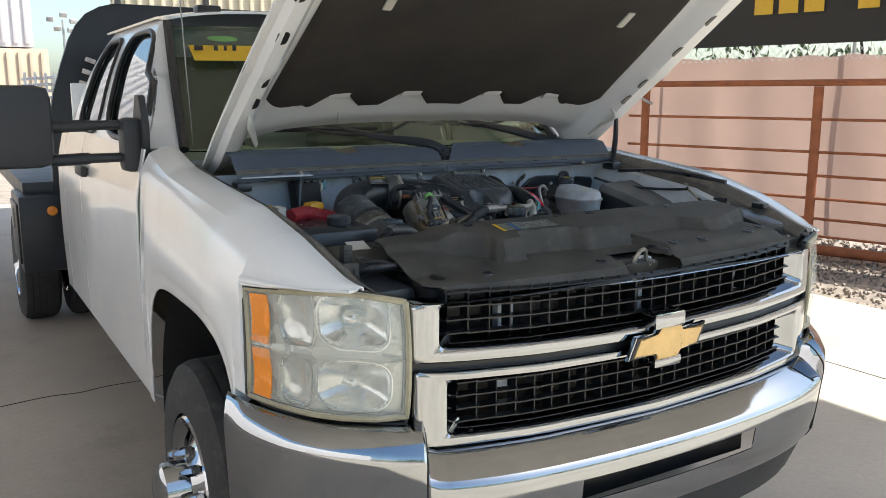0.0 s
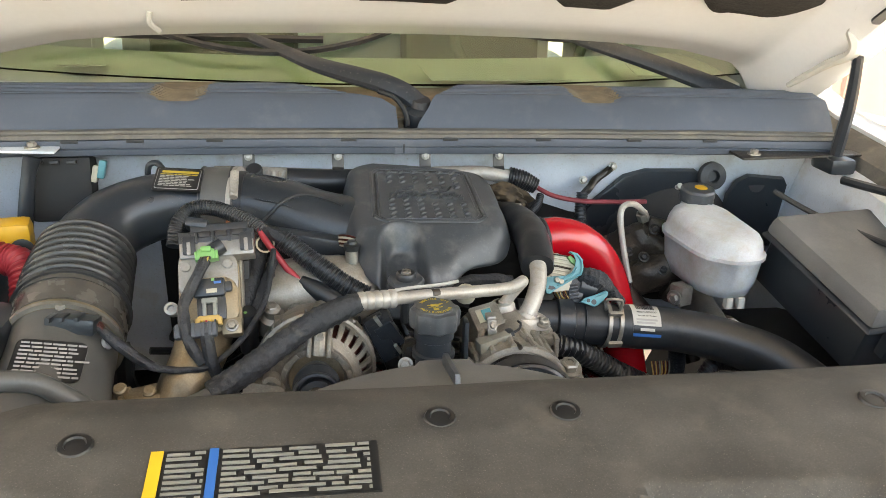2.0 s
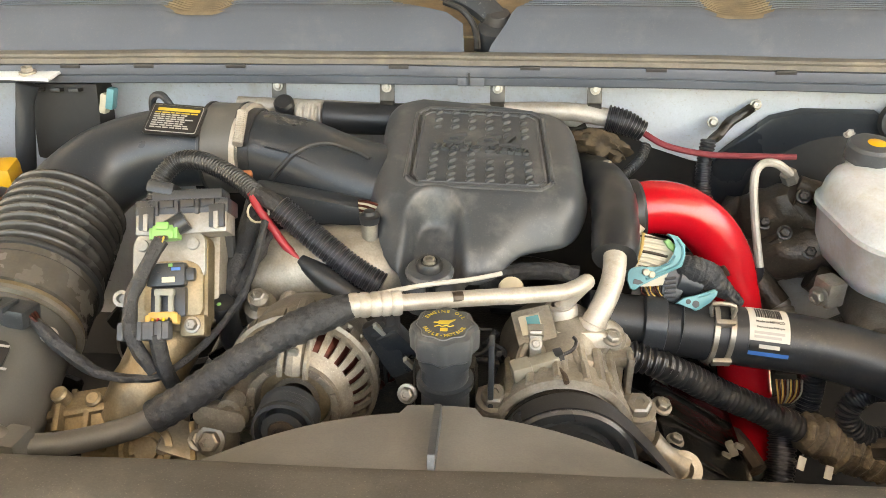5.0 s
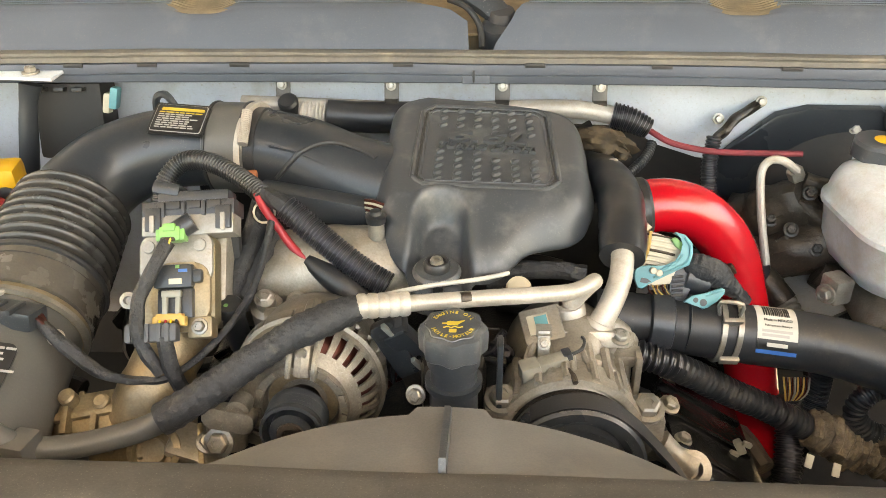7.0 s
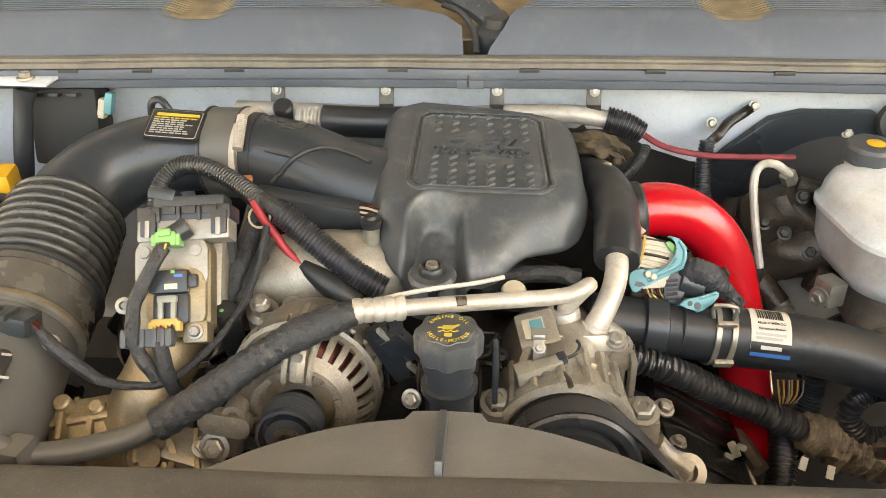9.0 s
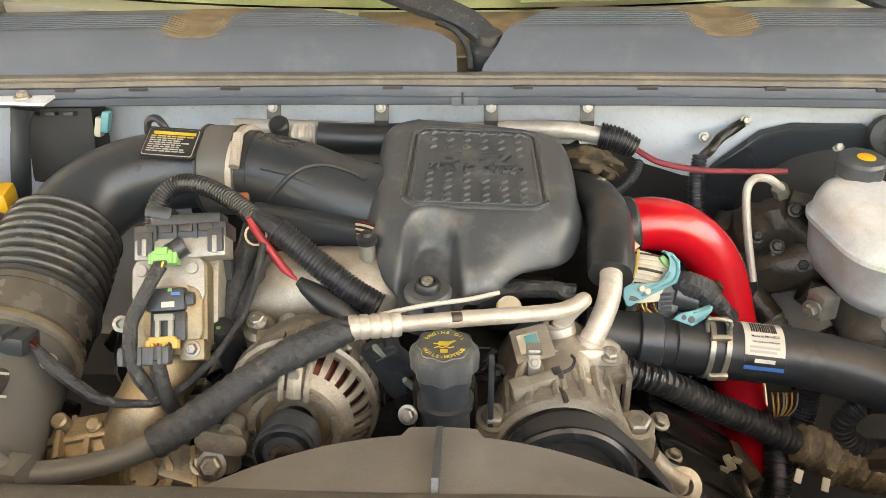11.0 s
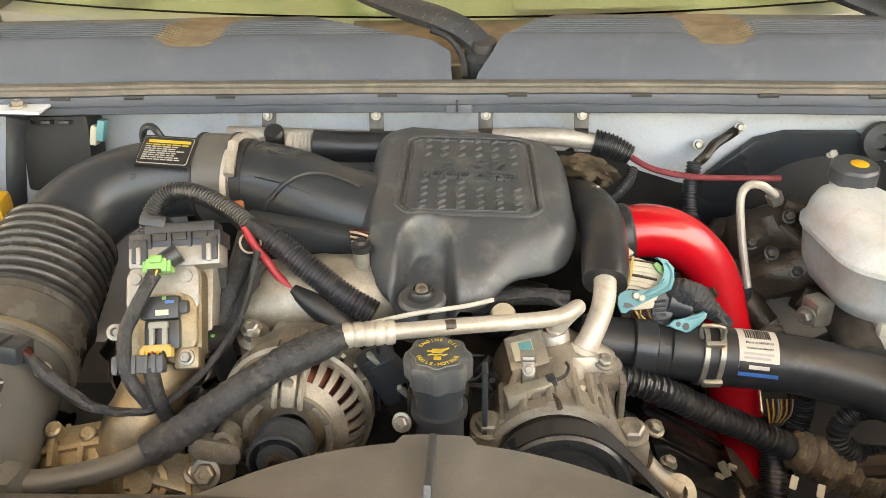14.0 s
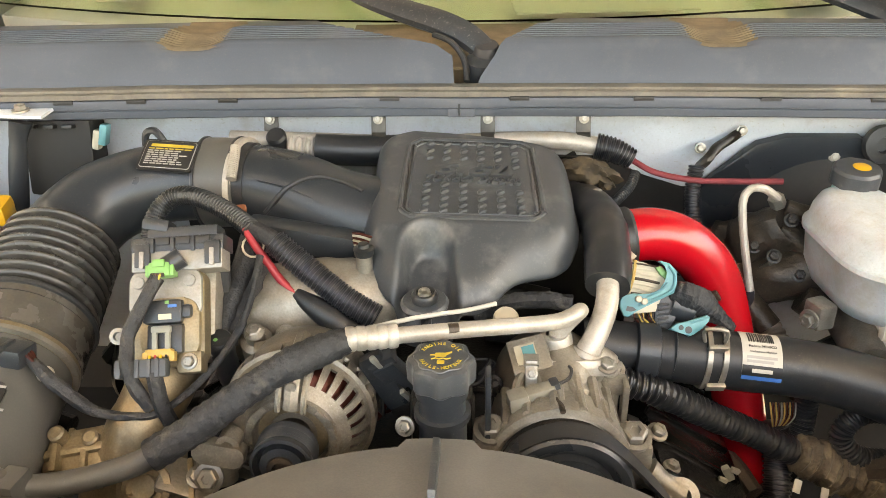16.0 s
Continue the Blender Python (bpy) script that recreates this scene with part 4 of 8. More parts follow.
for s in (-1, 1):
    full = lamp_fn(s, 0.80, 1.078, 0.085)
    hl = part("headlight", surf(full, steps(0, 1, 14), steps(0, 1, 8), 0.01), LAMP_INSIDE, truck, "tall stacked headlight with hazed lens and amber side")
    lens = part("lens", surf(lamp_fn(s, 0.80, 1.078, 0.0), steps(0, 1, 24), steps(0, 1, 14), 0.004), LENS, hl, "hazed clear lens")
    lens.visible_shadow = False
    cells = ((0.13, 0.64, 0.955, 1.076, 0.055), (0.12, 0.66, 0.814, 0.928, 0.055), (0.66, 0.86, 0.950, 1.085, 0.030), (0.68, 0.86, 0.812, 0.930, 0.030))
    for u0, u1, z0, z1, deep in cells:
        part("reflector", lamp_cell(s, u0, u1, z0, z1, deep), LAMP_CHROME, hl, "faceted silver reflector")
        if u0 < 0.5:
            c = lamp_fn(s, 0.80, 1.078, 0.020 + deep * 0.6)((u0 + u1) / 2, ((z0 + z1) / 2 - 0.80) / 0.278)
            part("bulb_shield", lathe([(0.016, 0.02), (0.018, 0.0), (0.014, -0.010), (0.006, -0.014), (0, -0.015)], c, (s * 0.35, 1, 0), 18), LAMP_CHROME, hl)
    def bezel(u, v, s=s):
        return lamp_fn(s, 0.80, 1.078, 0.022)(u, v)
    def in_cell(u, v):
        z = 0.80 + 0.278 * v + 0.0
        return any(abs((u - (a + b) / 2) / ((b - a) / 2)) ** 3.2 + abs((z - (c + d) / 2) / ((d - c) / 2)) ** 3.2 < 0.94 for a, b, c, d, _ in cells)
    part("bezel", surf(bezel, steps(0, 0.905, 64), steps(0.01, 0.99, 48), 0.002, skip=in_cell), LAMP_INSIDE, hl, "pale moulded bezel round the reflectors")
    for z0, z1 in ((0.812, 0.932), (0.950, 1.068)):
        part("amber_reflector", surf(lambda u, v, z0=z0, z1=z1, s=s: lamp_fn(s, z0, z1, -0.0025)(0.905 + 0.075 * u, v), steps(0, 1, 5), steps(0, 1, 6), 0.004), ORANGE, hl, "amber turn signal")
    part("divider", surf(lambda u, v, s=s: lamp_fn(s, 0.934, 0.946, 0.008)(u, v), steps(0, 1, 18), [0, 0.5, 1], 0.010), LAMP_INSIDE, hl)
    rim = lamp_fn(s, 0.80, 1.078, 0.004)
    edge = [rim(u, 1) for u in steps(0, 1, 12)] + [rim(1, v) for v in steps(0.9, 0.1, 6)] + [rim(u, 0) for u in steps(1, 0, 12)] + [rim(0, v) for v in steps(0.1, 1, 6)]
    part("lens_rim", tube(edge, 0.0075, 6, 1), LENS_RIM, hl, "yellowed lens edge")
    part("lamp_gasket", tube([p + Vector((0, 0.012, 0)) for p in edge], 0.0105, 6, 1), RUBBER, hl)

# bumper
BUMP = [(0.0, 0.030), (0.40, 0.045), (0.62, 0.08), (0.76, 0.14), (0.88, 0.24), (0.975, 0.36), (1.03, 0.49), (1.048, 0.60)]
BROWS = [(0.700, 0.12), (0.704, 0.075), (0.698, 0.060), (0.680, 0.036), (0.655, 0.008), (0.646, -0.001), (0.634, -0.005), (0.604, -0.003), (0.540, 0.004), (0.480, 0.014), (0.455, 0.030), (0.445, 0.07)]
CORNER = [(0.770, 0.10), (0.784, 0.045), (0.780, 0.030), (0.764, 0.012), (0.738, -0.004), (0.724, -0.010), (0.708, -0.011), (0.660, -0.006), (0.580, 0.002), (0.490, 0.012), (0.460, 0.028), (0.450, 0.07)]
bump_path = [Vector((-x, y, 0)) for x, y in reversed(BUMP)] + [Vector((x, y, 0)) for x, y in BUMP[1:]]
bump_curve = smooth_path(bump_path, 5)


def bumper_fn(u, v):
    k = u * (len(bump_curve) - 1)
    i = min(int(k), len(bump_curve) - 2)
    p = bump_curve[i].lerp(bump_curve[i + 1], k - i)
    k = ease((abs(p.x) - 0.712) / 0.014)
    z, back = (BROWS[int(v)][i] + (CORNER[int(v)][i] - BROWS[int(v)][i]) * k for i in (0, 1))
    lean = Vector((-p.x * 0.6, 1, 0)).normalized() * back
    return Vector((p.x + lean.x, p.y + lean.y, z + 0.012 * (p.x / 0.7) ** 2 * (1 - k)))


def bumper_u(x):
    """The share along the bumper at which it lies at x."""
    return min(steps(0, 1, 2000), key=lambda u: abs(bumper_fn(u, 4).x - x))


SLOT = bumper_u(-0.318)
bumper_us = sorted(set(steps(0, 1, 90) + [SLOT, 1 - SLOT] + [bumper_u(x) for x in (-0.730, -0.724, -0.718, -0.712, 0.712, 0.718, 0.724, 0.730)]))
bumper = part("front_bumper", surf(bumper_fn, bumper_us, list(range(12)), 0.003, skip=lambda u, v: SLOT < u < 1 - SLOT and 7 < v < 8), CHROME, truck, "chrome front bumper with a dark slot", sharp=0.5)
part("slot_backing", box((0, 0.10, 0.57), (0.66, 0.02, 0.10), 0.005), MESH_PLASTIC, bumper)
part("lower_valance", surf(lambda u, v: bumper_fn(u, 10) + Vector((0, 0.01 + 0.06 * v, -0.14 * v)), steps(0.1, 0.9, 40), steps(0, 1, 4), 0.004), MIRROR_PLASTIC, bumper, "black plastic lower valance")
for u in (bumper_u(-0.721), bumper_u(0.721)):
    part("bumper_seam", tube([bumper_fn(u, v) for v in range(1, 11)], 0.0028, 6, 1), DARK, bumper)
part("bumper_shelf", surf(lambda x, v: Vector((x, face_y(x) - 0.012 + 0.06 * v, 0.700 + bar_lift(x))), steps(-0.72, 0.72, 20), [0, 1], 0.006), MIRROR_PLASTIC, bumper)
for sx in (-1, 1):
    part("corner_shelf", surf(lambda x, v, sx=sx: Vector((sx * x, lerp(FRONT, x) + 0.0 + 0.10 * v, 0.786)), steps(0.73, 0.98, 12), [0, 1], 0.006), MIRROR_PLASTIC, bumper)
# ---- the hood, raised ----
TILT_H = radians(34)


def hood_point(x, s, h):
    """x across, s along the hood from its rear edge, h down from its inner panel."""
    bow = 0.05 * (x / 0.8) ** 2 * 0.6
    s -= 0.17 * (abs(x) / 0.8) ** 8 * max(0, 1 - s / 0.5)
    y0, z0 = 1.385 - 0.02 * (x / 0.8) ** 2, 1.435 - 0.0 * (x / 0.8) ** 2
    y = y0 - s * math.cos(TILT_H) - h * math.sin(TILT_H)
    z = z0 + s * math.sin(TILT_H) - h * math.cos(TILT_H) - bow
    return Vector((x, y, z))


def hood_half(s):
    return lerp([(0.0, 0.845), (0.25, 0.850), (0.9, 0.82), (1.25, 0.73)], s)


hood = part("hood", surf(lambda u, s: hood_point(u * hood_half(s), s, -0.07 - 0.03 * math.sin(min(1, s / 1.25) * math.pi) + (0.102 + 0.03 * math.sin(min(1, s / 1.25) * math.pi)) * abs(u) ** 7), steps(-1, 1, 44), steps(-0.02, 1.25, 16), 0.004), WHITE_PAINT, truck, "white hood propped wide open")
part("inner_panel", surf(lambda u, s: hood_point(u * hood_half(s), s, 0.062 * ease((abs(u) - 0.83) / 0.07) - 0.022 * ease((abs(u) - 0.945) / 0.02) + 0.006 * ease(1 - abs(s - 0.47) / 0.03) * ease((abs(u) - 0.85) / 0.03) - 0.02 * max(0, 1 - s / 0.08)), [-1, -0.98, -0.967, -0.955, -0.945, -0.93, -0.91, -0.90, -0.88, -0.86, -0.845, -0.83] + steps(-0.8, 0.8, 12) + [0.83, 0.845, 0.86, 0.88, 0.90, 0.91, 0.93, 0.945, 0.955, 0.967, 0.98, 1], steps(0, 1.25, 50), 0.004), WHITE_PAINT, hood, "white stamped inner panel")
PAD_TOP = 1.12


def pad_edge(x):
    """Where the insulation begins along the hood, with notches in its rear edge."""
    s = 0.155
    for c in (-0.444, -0.164, 0.179, 0.454):
        d = abs(x - c)
        s += 0.075 * max(0, min(1, (0.10 - d) / 0.065))
    if abs(x) > 0.53:
        s += 0.03 * min(1, (abs(x) - 0.53) / 0.03)
    if abs(x) > 0.62:
        s += 0.07 * ((abs(x) - 0.62) / 0.08) ** 2
    return s


def pad_fn(u, v):
    x = u * 0.70
    a = pad_edge(x)
    s = a + (PAD_TOP - a) * v
    x *= 1 - 0.09 * v
    rim = max(0, 1 - min(1 - abs(u), v, 1 - v) / 0.03)
    return hood_point(x, s, 0.012 - 0.010 * rim + 0.005 * noise.noise(Vector((x * 5, s * 5, 0))))


part("insulation_pad", surf(pad_fn, steps(-1, 1, 110), [0, 0.015, 0.03] + steps(0.08, 0.92, 16) + [0.97, 1], 0.006), INSULATION, hood, "black stained insulation pad with notched edge")
for c in (-0.444, -0.164, 0.179, 0.454):
    p = hood_point(c, 0.232, 0.012)
    part("retaining_tab", box(p, (0.075, 0.035, 0.006), 0.003, (-34, 0, 0)), WHITE_PAINT, hood)
for x, s in ((-0.46, 0.72), (0.46, 0.70)):
    part("retaining_tab", box(hood_point(x, s, 0.02), (0.030, 0.075, 0.008), 0.004, (-34, 0, 0)), PAPER, hood)
part("white_clip", tube([hood_point(-0.40, 0.115, 0.004), hood_point(-0.402, 0.10, 0.016), hood_point(-0.392, 0.075, 0.018)], 0.005, 8, 4), PAPER, hood, "small white clip on the hood edge")
for sx in (-1, 1):
    for s in (0.34, 0.43, 0.62, 0.80):
        c = hood_point(sx * (0.775 if sx < 0 else 0.755), s, 0.064)
        m = Matrix.Translation(c) @ Matrix.Rotation(-TILT_H, 4, "X")
        part("drain_slot", plate(rounded(0.034, 0.058, 0.0155), 0.004, m @ Matrix.Translation((0, 0, -0.002))), LABEL_BLACK, hood, "dark slot in the hood rail")
    hg = part("hood_hinge", tube([(sx * 0.735, 1.13, 1.545), (sx * 0.755, 1.165, 1.50), (sx * 0.765, 1.155, 1.46), (sx * 0.745, 1.20, 1.43), (sx * 0.715, 1.255, 1.385)], [0.012, 0.020, 0.022, 0.018, 0.012], 8, 5, flat=0.45), PAPER, truck, "grey steel hood hinge arm")
    sx > 0 and part("hinge_link", tube([(sx * 0.790, 1.19, 1.26), (sx * 0.785, 1.17, 1.36), (sx * 0.772, 1.155, 1.45)], [0.012, 0.011, 0.009], 8, 4), BLACK_PLASTIC, hg)
    part("hinge_base", box((sx * 0.79, 1.19, 1.255), (0.05, 0.07, 0.03), 0.01), BLACK_PLASTIC, hg)
# ---- the engine bay: shell ----
def wavy(fn, amount, size):
    return lambda u, v: fn(u, v) + Vector((0, 0, amount * noise.noise(fn(u, v) * size)))


firewall = part("firewall", surf(wavy(lambda x, v: Vector((x, 1.285 + 0.10 * v, 1.285 - 0.50 * v)), 0.004, 6), steps(-0.86, 0.86, 24), steps(0, 1, 10), 0.003), BAY_WHITE, truck, "scuffed white firewall")
for s in (-1, 1):
    part("inner_fender", surf(lambda y, v, s=s: Vector((s * (lerp(EDGE_X, y) - [0.002, 0.045, 0.085, 0.10, 0.14][int(v)]), y, lerp(EDGE_Z, y) - [0.035, 0.045, 0.055, 0.14, 0.5][int(v)])), steps(0.30, 1.34, 16), [0, 1, 2, 3, 4], 0.003), GRIME if s < 0 else BAY_WHITE, truck, "dirty black inner fender apron" if s < 0 else "white inner fender apron")
    part("fender_seal", surf(lambda y, v, s=s: Vector((s * (lerp(EDGE_X, y) - [0.0, 0.012, 0.026, 0.050, 0.062][int(v)]), y, lerp(EDGE_Z, y) - [0.014, 0.002, 0.010, 0.026, 0.06][int(v)])), steps(0.27, 1.40, 18), [0, 1, 2, 3, 4], 0.003), SEAL_DUST, truck, "dusty rubber seal along the fender edge")
    for y in (0.42, 0.58, 0.8, 1.05):
        hex_bolt("fender_bolt", (s * (lerp(EDGE_X, y) - 0.062), y, lerp(EDGE_Z, y) - 0.047), (0, 0, 1), 0.007, truck)
# added sheet closing the bay below; its near-black colour stands in for deep shade
part("bay_shade_sheet", box((0, 0.85, 0.62), (1.6, 1.2, 0.04), 0), DARK, truck)
part("radiator", box((0, 0.40, 0.86), (1.24, 0.16, 0.46), 0.01), DARK, truck, "black radiator core behind the grille")
part("condenser", box((0, 0.305, 0.88), (1.2, 0.02, 0.42), 0.005), GRIME, truck)
for x in (-0.42, 0.06, 0.44):
    part("latch_brace", box((x, 0.255, 0.95), (0.05, 0.03, 0.30), 0.008), BAY_WHITE, truck, "white painted radiator brace")
part("crossmember", box((0.06, 0.30, 1.065), (1.40, 0.09, 0.05), 0.012), DARK, truck)

# radiator cover panel
STEP_Y = [(-0.66, 0.475), (-0.42, 0.470), (-0.36, 0.440), (-0.345, 0.375), (-0.275, 0.370), (-0.255, 0.425), (-0.075, 0.420), (-0.045, 0.392), (0.125, 0.390), (0.145, 0.425), (0.34, 0.412), (0.41, 0.350), (0.47, 0.345), (0.66, 0.43)]


def cover_z(x, y):
    """A low front shelf and a high rear shelf, with a stepped face between that jogs forward and back."""
    front = lerp([(0.17, 1.072), (0.185, 1.096), (0.21, 1.100), (0.45, 1.112)], y)
    front += 0.026 * ease((x - 0.128) / 0.02) * ease((y - 0.20) / 0.05) * ease((0.70 - x) / 0.06)
    front += 0.030 * ease((-0.40 - x) / 0.16) * ease((y - 0.26) / 0.20)
    rear = lerp([(0.30, 1.160), (0.45, 1.176), (0.50, 1.185), (0.56, 1.187), (0.60, 1.178), (0.62, 1.160), (0.635, 1.12)], y)
    k = ease((y - lerp(STEP_Y, x) + 0.030) / 0.030)
    if x < -0.42:
        rear -= 0.02 * min(1, (-0.42 - x) / 0.08)
    return front + (rear - front) * k + 0.0015 * noise.noise(Vector((x * 8, y * 8, 0)))


def cover_fn(u, y):
    left, right = lerp([(0.17, -0.60), (0.21, -0.655), (0.53, -0.645), (0.58, -0.56), (0.635, -0.53)], y), lerp([(0.17, 0.66), (0.21, 0.70), (0.55, 0.66), (0.635, 0.60)], y)
    x = left + (right - left) * u
    return Vector((x, y + 0.05 * (x / 0.7) ** 2 * max(0, (0.4 - y) / 0.2), cover_z(x, y)))


def latch_hole(u, y):
    x = cover_fn(u, y).x
    return y < 0.305 and -0.065 + 0.25 * (y - 0.17) < x < 0.145 - 0.25 * (y - 0.17)


cover = part("radiator_cover", surf(cover_fn, steps(0, 1, 150), [0.17, 0.185, 0.20] + steps(0.215, 0.33, 10) + steps(0.337, 0.48, 26) + steps(0.49, 0.60, 10) + [0.61, 0.62, 0.635], 0.004, skip=latch_hole), RADIATOR_PLASTIC, truck, "dusty black plastic radiator cover with a warning label")
for x, y in ((-0.46, 0.27), (-0.10, 0.245), (0.175, 0.25), (0.30, 0.255), (0.52, 0.27), (0.61, 0.30), (-0.36, 0.51), (-0.03, 0.524), (0.095, 0.523), (0.424, 0.515)):
    c = (x, y, cover_z(x, y))
    part("push_pin", lathe([(0.016, 0.0), (0.0145, 0.003), (0.010, 0.0035), (0.009, 0.0015), (0.004, 0.002), (0, 0.002)], c, (0, -0.15, 1), 20), LABEL_BLACK, cover)
    part("pin_socket", lathe([(0.013, 0.0036), (0.011, 0.0038)], c, (0, -0.15, 1), 20), LABEL_BLACK, cover)


part("empty_hole", lathe([(0.019, 0.0015), (0.017, 0.0022), (0, 0.0022)], (-0.595, 0.285, cover_z(-0.595, 0.285)), (0, -0.15, 1), 24), LABEL_BLACK, cover, "empty fastener hole")


def on_cover(x, y, w, d, lift, mat, name, label="", nx=8, ny=3):
    bm = surf(lambda u, v: Vector((u, v, cover_z(u, v) + lift)), steps(x - w / 2, x + w / 2, nx), steps(y - d / 2, y + d / 2, ny), 0.0012)
    return part(name, bm, mat, cover, label)


on_cover(-0.193, 0.463, 0.20, 0.062, 0.0012, LABEL_BLACK, "warning_label", "long label with yellow, blue and grey printed bars")
on_cover(-0.287, 0.463, 0.011, 0.062, 0.0022, YELLOW, "label_stripe", nx=2)
on_cover(-0.238, 0.463, 0.008, 0.062, 0.0022, BLUE, "label_stripe", nx=2)
for k in range(9):
    y = 0.4375 + 0.0064 * k
    for x0, x1 in ((-0.279, -0.244), (-0.231, -0.100)):
        rng = random.Random(k * 7 + int(x0 * 1000))
        x = x0
        while x < x1 - 0.004:
            w = rng.uniform(0.012, 0.04)
            w = min(w, x1 - x)
            on_cover(x + w / 2, y, w - 0.002, 0.0030, 0.0024, GREY_PLASTIC, "print_bar", nx=1, ny=1)
            x += w + rng.uniform(0.0, 0.006)
latch = part("hood_latch", box((0.02, 0.24, 1.06), (0.12, 0.06, 0.07), 0.01), GRIME, truck, "greasy hood latch below the cover's cut-out")
part("striker_loop", tube([(-0.01, 0.22, 1.08), (0.0, 0.21, 1.12), (0.03, 0.215, 1.125), (0.05, 0.23, 1.08)], 0.006, 8, 4), STEEL, latch)
part("release_lever", tube([(0.09, 0.28, 1.09), (0.06, 0.23, 1.13), (0.075, 0.17, 1.125)], 0.007, 8, 4, flat=0.5), BLACK_PLASTIC, latch)
part("latch_spring", tube([(0.045 + 0.008 * math.cos(a), 0.20 + 0.0018 * a, 1.09 + 0.008 * math.sin(a)) for a in steps(0, 40, 80)], 0.0016, 5, 1), STEEL, latch)


# fan shroud rising behind the cover
def shroud_edge(x):
    e = 0.700 - 0.030 * (x / 0.18) ** 2 if abs(x) < 0.26 else 0.6
    return max(0.612, e + (0.010 if -0.03 < x < 0.034 else 0))


shroud = part("fan_shroud", surf(lambda x, v: Vector((x, 0.595 + (shroud_edge(x) - 0.595) * min(v, 1) + 0.004 * max(0, v - 1), 1.174 - 0.026 * min(v, 1) - 0.060 * (x / 0.2) ** 2 * min(v, 1) * 0.5 - max(0, v - 1) * 0.2)), steps(-0.26, 0.26, 80), [0, 0.25, 0.5, 0.75, 0.93, 1.0, 1.02, 1.6], 0.004), SHROUD_PLASTIC, truck, "curved black fan shroud")
part("shroud_rib", plate([(0.60, 1.168), (0.690, 1.144), (0.696, 1.160), (0.688, 1.168), (0.61, 1.184)], 0.006, Matrix(((0, 0, 1, -0.001), (1, 0, 0, 0), (0, 1, 0, 0), (0, 0, 0, 1))), 0.002), COVER_PLASTIC, shroud)

# cowl, seal and wipers
def seal_row(section, amount=0.0012):
    """A moulding across the bay with the given section of (y, z), slightly wavy along its length."""
    def fn(x, v):
        y, z = section[int(v)]
        return Vector((x, y - 0.03 * (x / 0.8) ** 2, z + 0.0012 * (1 if x < 0 else 0) * min(1, abs(x) / 0.3) + amount * noise.noise(Vector((x * 7, y * 30, z * 30)))))
    return surf(fn, steps(-0.80, 0.80, 100), list(range(len(section))), 0.0)


seal = part("cowl_seal", seal_row([(1.270, 1.296), (1.266, 1.3005), (1.256, 1.3040), (1.246, 1.3055), (1.2395, 1.3035), (1.2385, 1.3005), (1.2400, 1.2985), (1.2380, 1.2975), (1.2372, 1.2945), (1.2365, 1.2915), (1.2400, 1.2900)]), SEAL_DUST, truck, "dusty rubber cowl seal with a ridged top")
part("seal_skirt", seal_row([(1.2420, 1.2905), (1.2345, 1.2898), (1.2335, 1.2860), (1.2345, 1.2770), (1.2375, 1.2755), (1.2355, 1.2740), (1.2370, 1.2650), (1.2390, 1.2630), (1.2460, 1.2635)]), COWL_PLASTIC, seal, "grey plastic skirt under the seal")
for x in (-0.655, -0.53, -0.43, -0.305, -0.085, 0.09, 0.255, 0.42, 0.56):
    part("seal_clip", box((x, 1.2345 - 0.03 * (x / 0.8) ** 2, 1.2895), (0.027, 0.005, 0.0055), 0.0012), RUBBER, seal)
part("skirt_splice", box((0.012, 1.2335, 1.2700), (0.036, 0.003, 0.012), 0.001), COWL_PLASTIC, seal)
part("splice_rib", box((0.009, 1.2325, 1.2745), (0.0035, 0.004, 0.016), 0.001), BLACK_PLASTIC, seal)


COWL = [(1.258, 1.3030), (1.263, 1.3120), (1.281, 1.3360), (1.293, 1.3485), (1.301, 1.3545), (1.360, 1.3620), (1.420, 1.352), (1.470, 1.345)]
ENDS = {-1: [0.002, 0.001, -0.001, -0.024, -0.062, -0.174, -0.20, -0.22], 1: [0.034, 0.038, 0.057, 0.065, 0.072, 0.119, 0.14, 0.16]}
COWL_V = [0, 0.5, 1, 1.5, 2, 2.5, 2.8, 3, 3.3, 3.6, 4, 4.08] + steps(4.1, 5.0, 42) + [5.3, 5.7, 6, 7]


def cowl_notch(x):
    """How far the dust pocket at each side is sunk, 0 to 1."""
    return ease(1.25 * (1 - abs(abs(x) - 0.368) / 0.058))


def cowl_fn(side, lift=0.0):
    """One half of the cowl; its inner end is cut at a slant beside the wiper pivot. Its top carries fine louvres."""
    def fn(u, v):
        k = min(int(v), 6)
        y, z = (COWL[k][i] + (COWL[k + 1][i] - COWL[k][i]) * (v - k) for i in (0, 1))
        end = ENDS[side][k] + (ENDS[side][k + 1] - ENDS[side][k]) * (v - k)
        x = end + (side * 0.80 - end) * u
        sunk = cowl_notch(x)
        z -= 0.011 * sunk * max(0, min(1, (v - 2.6) / 0.9)) * max(0, min(1, (6.6 - v) / 1.2))
        if 4.1 < v < 5.0:
            z -= 0.0060 * (1 - sunk) * (0, 0, 0, 1, 1, 0)[round((v - 4.1) / 0.9 * 42) % 6]
        return Vector((x, y - 0.035 * (x / 0.8) ** 2, z + lift + 0.0008 * noise.noise(Vector((x * 5, v, side)))))
    return fn


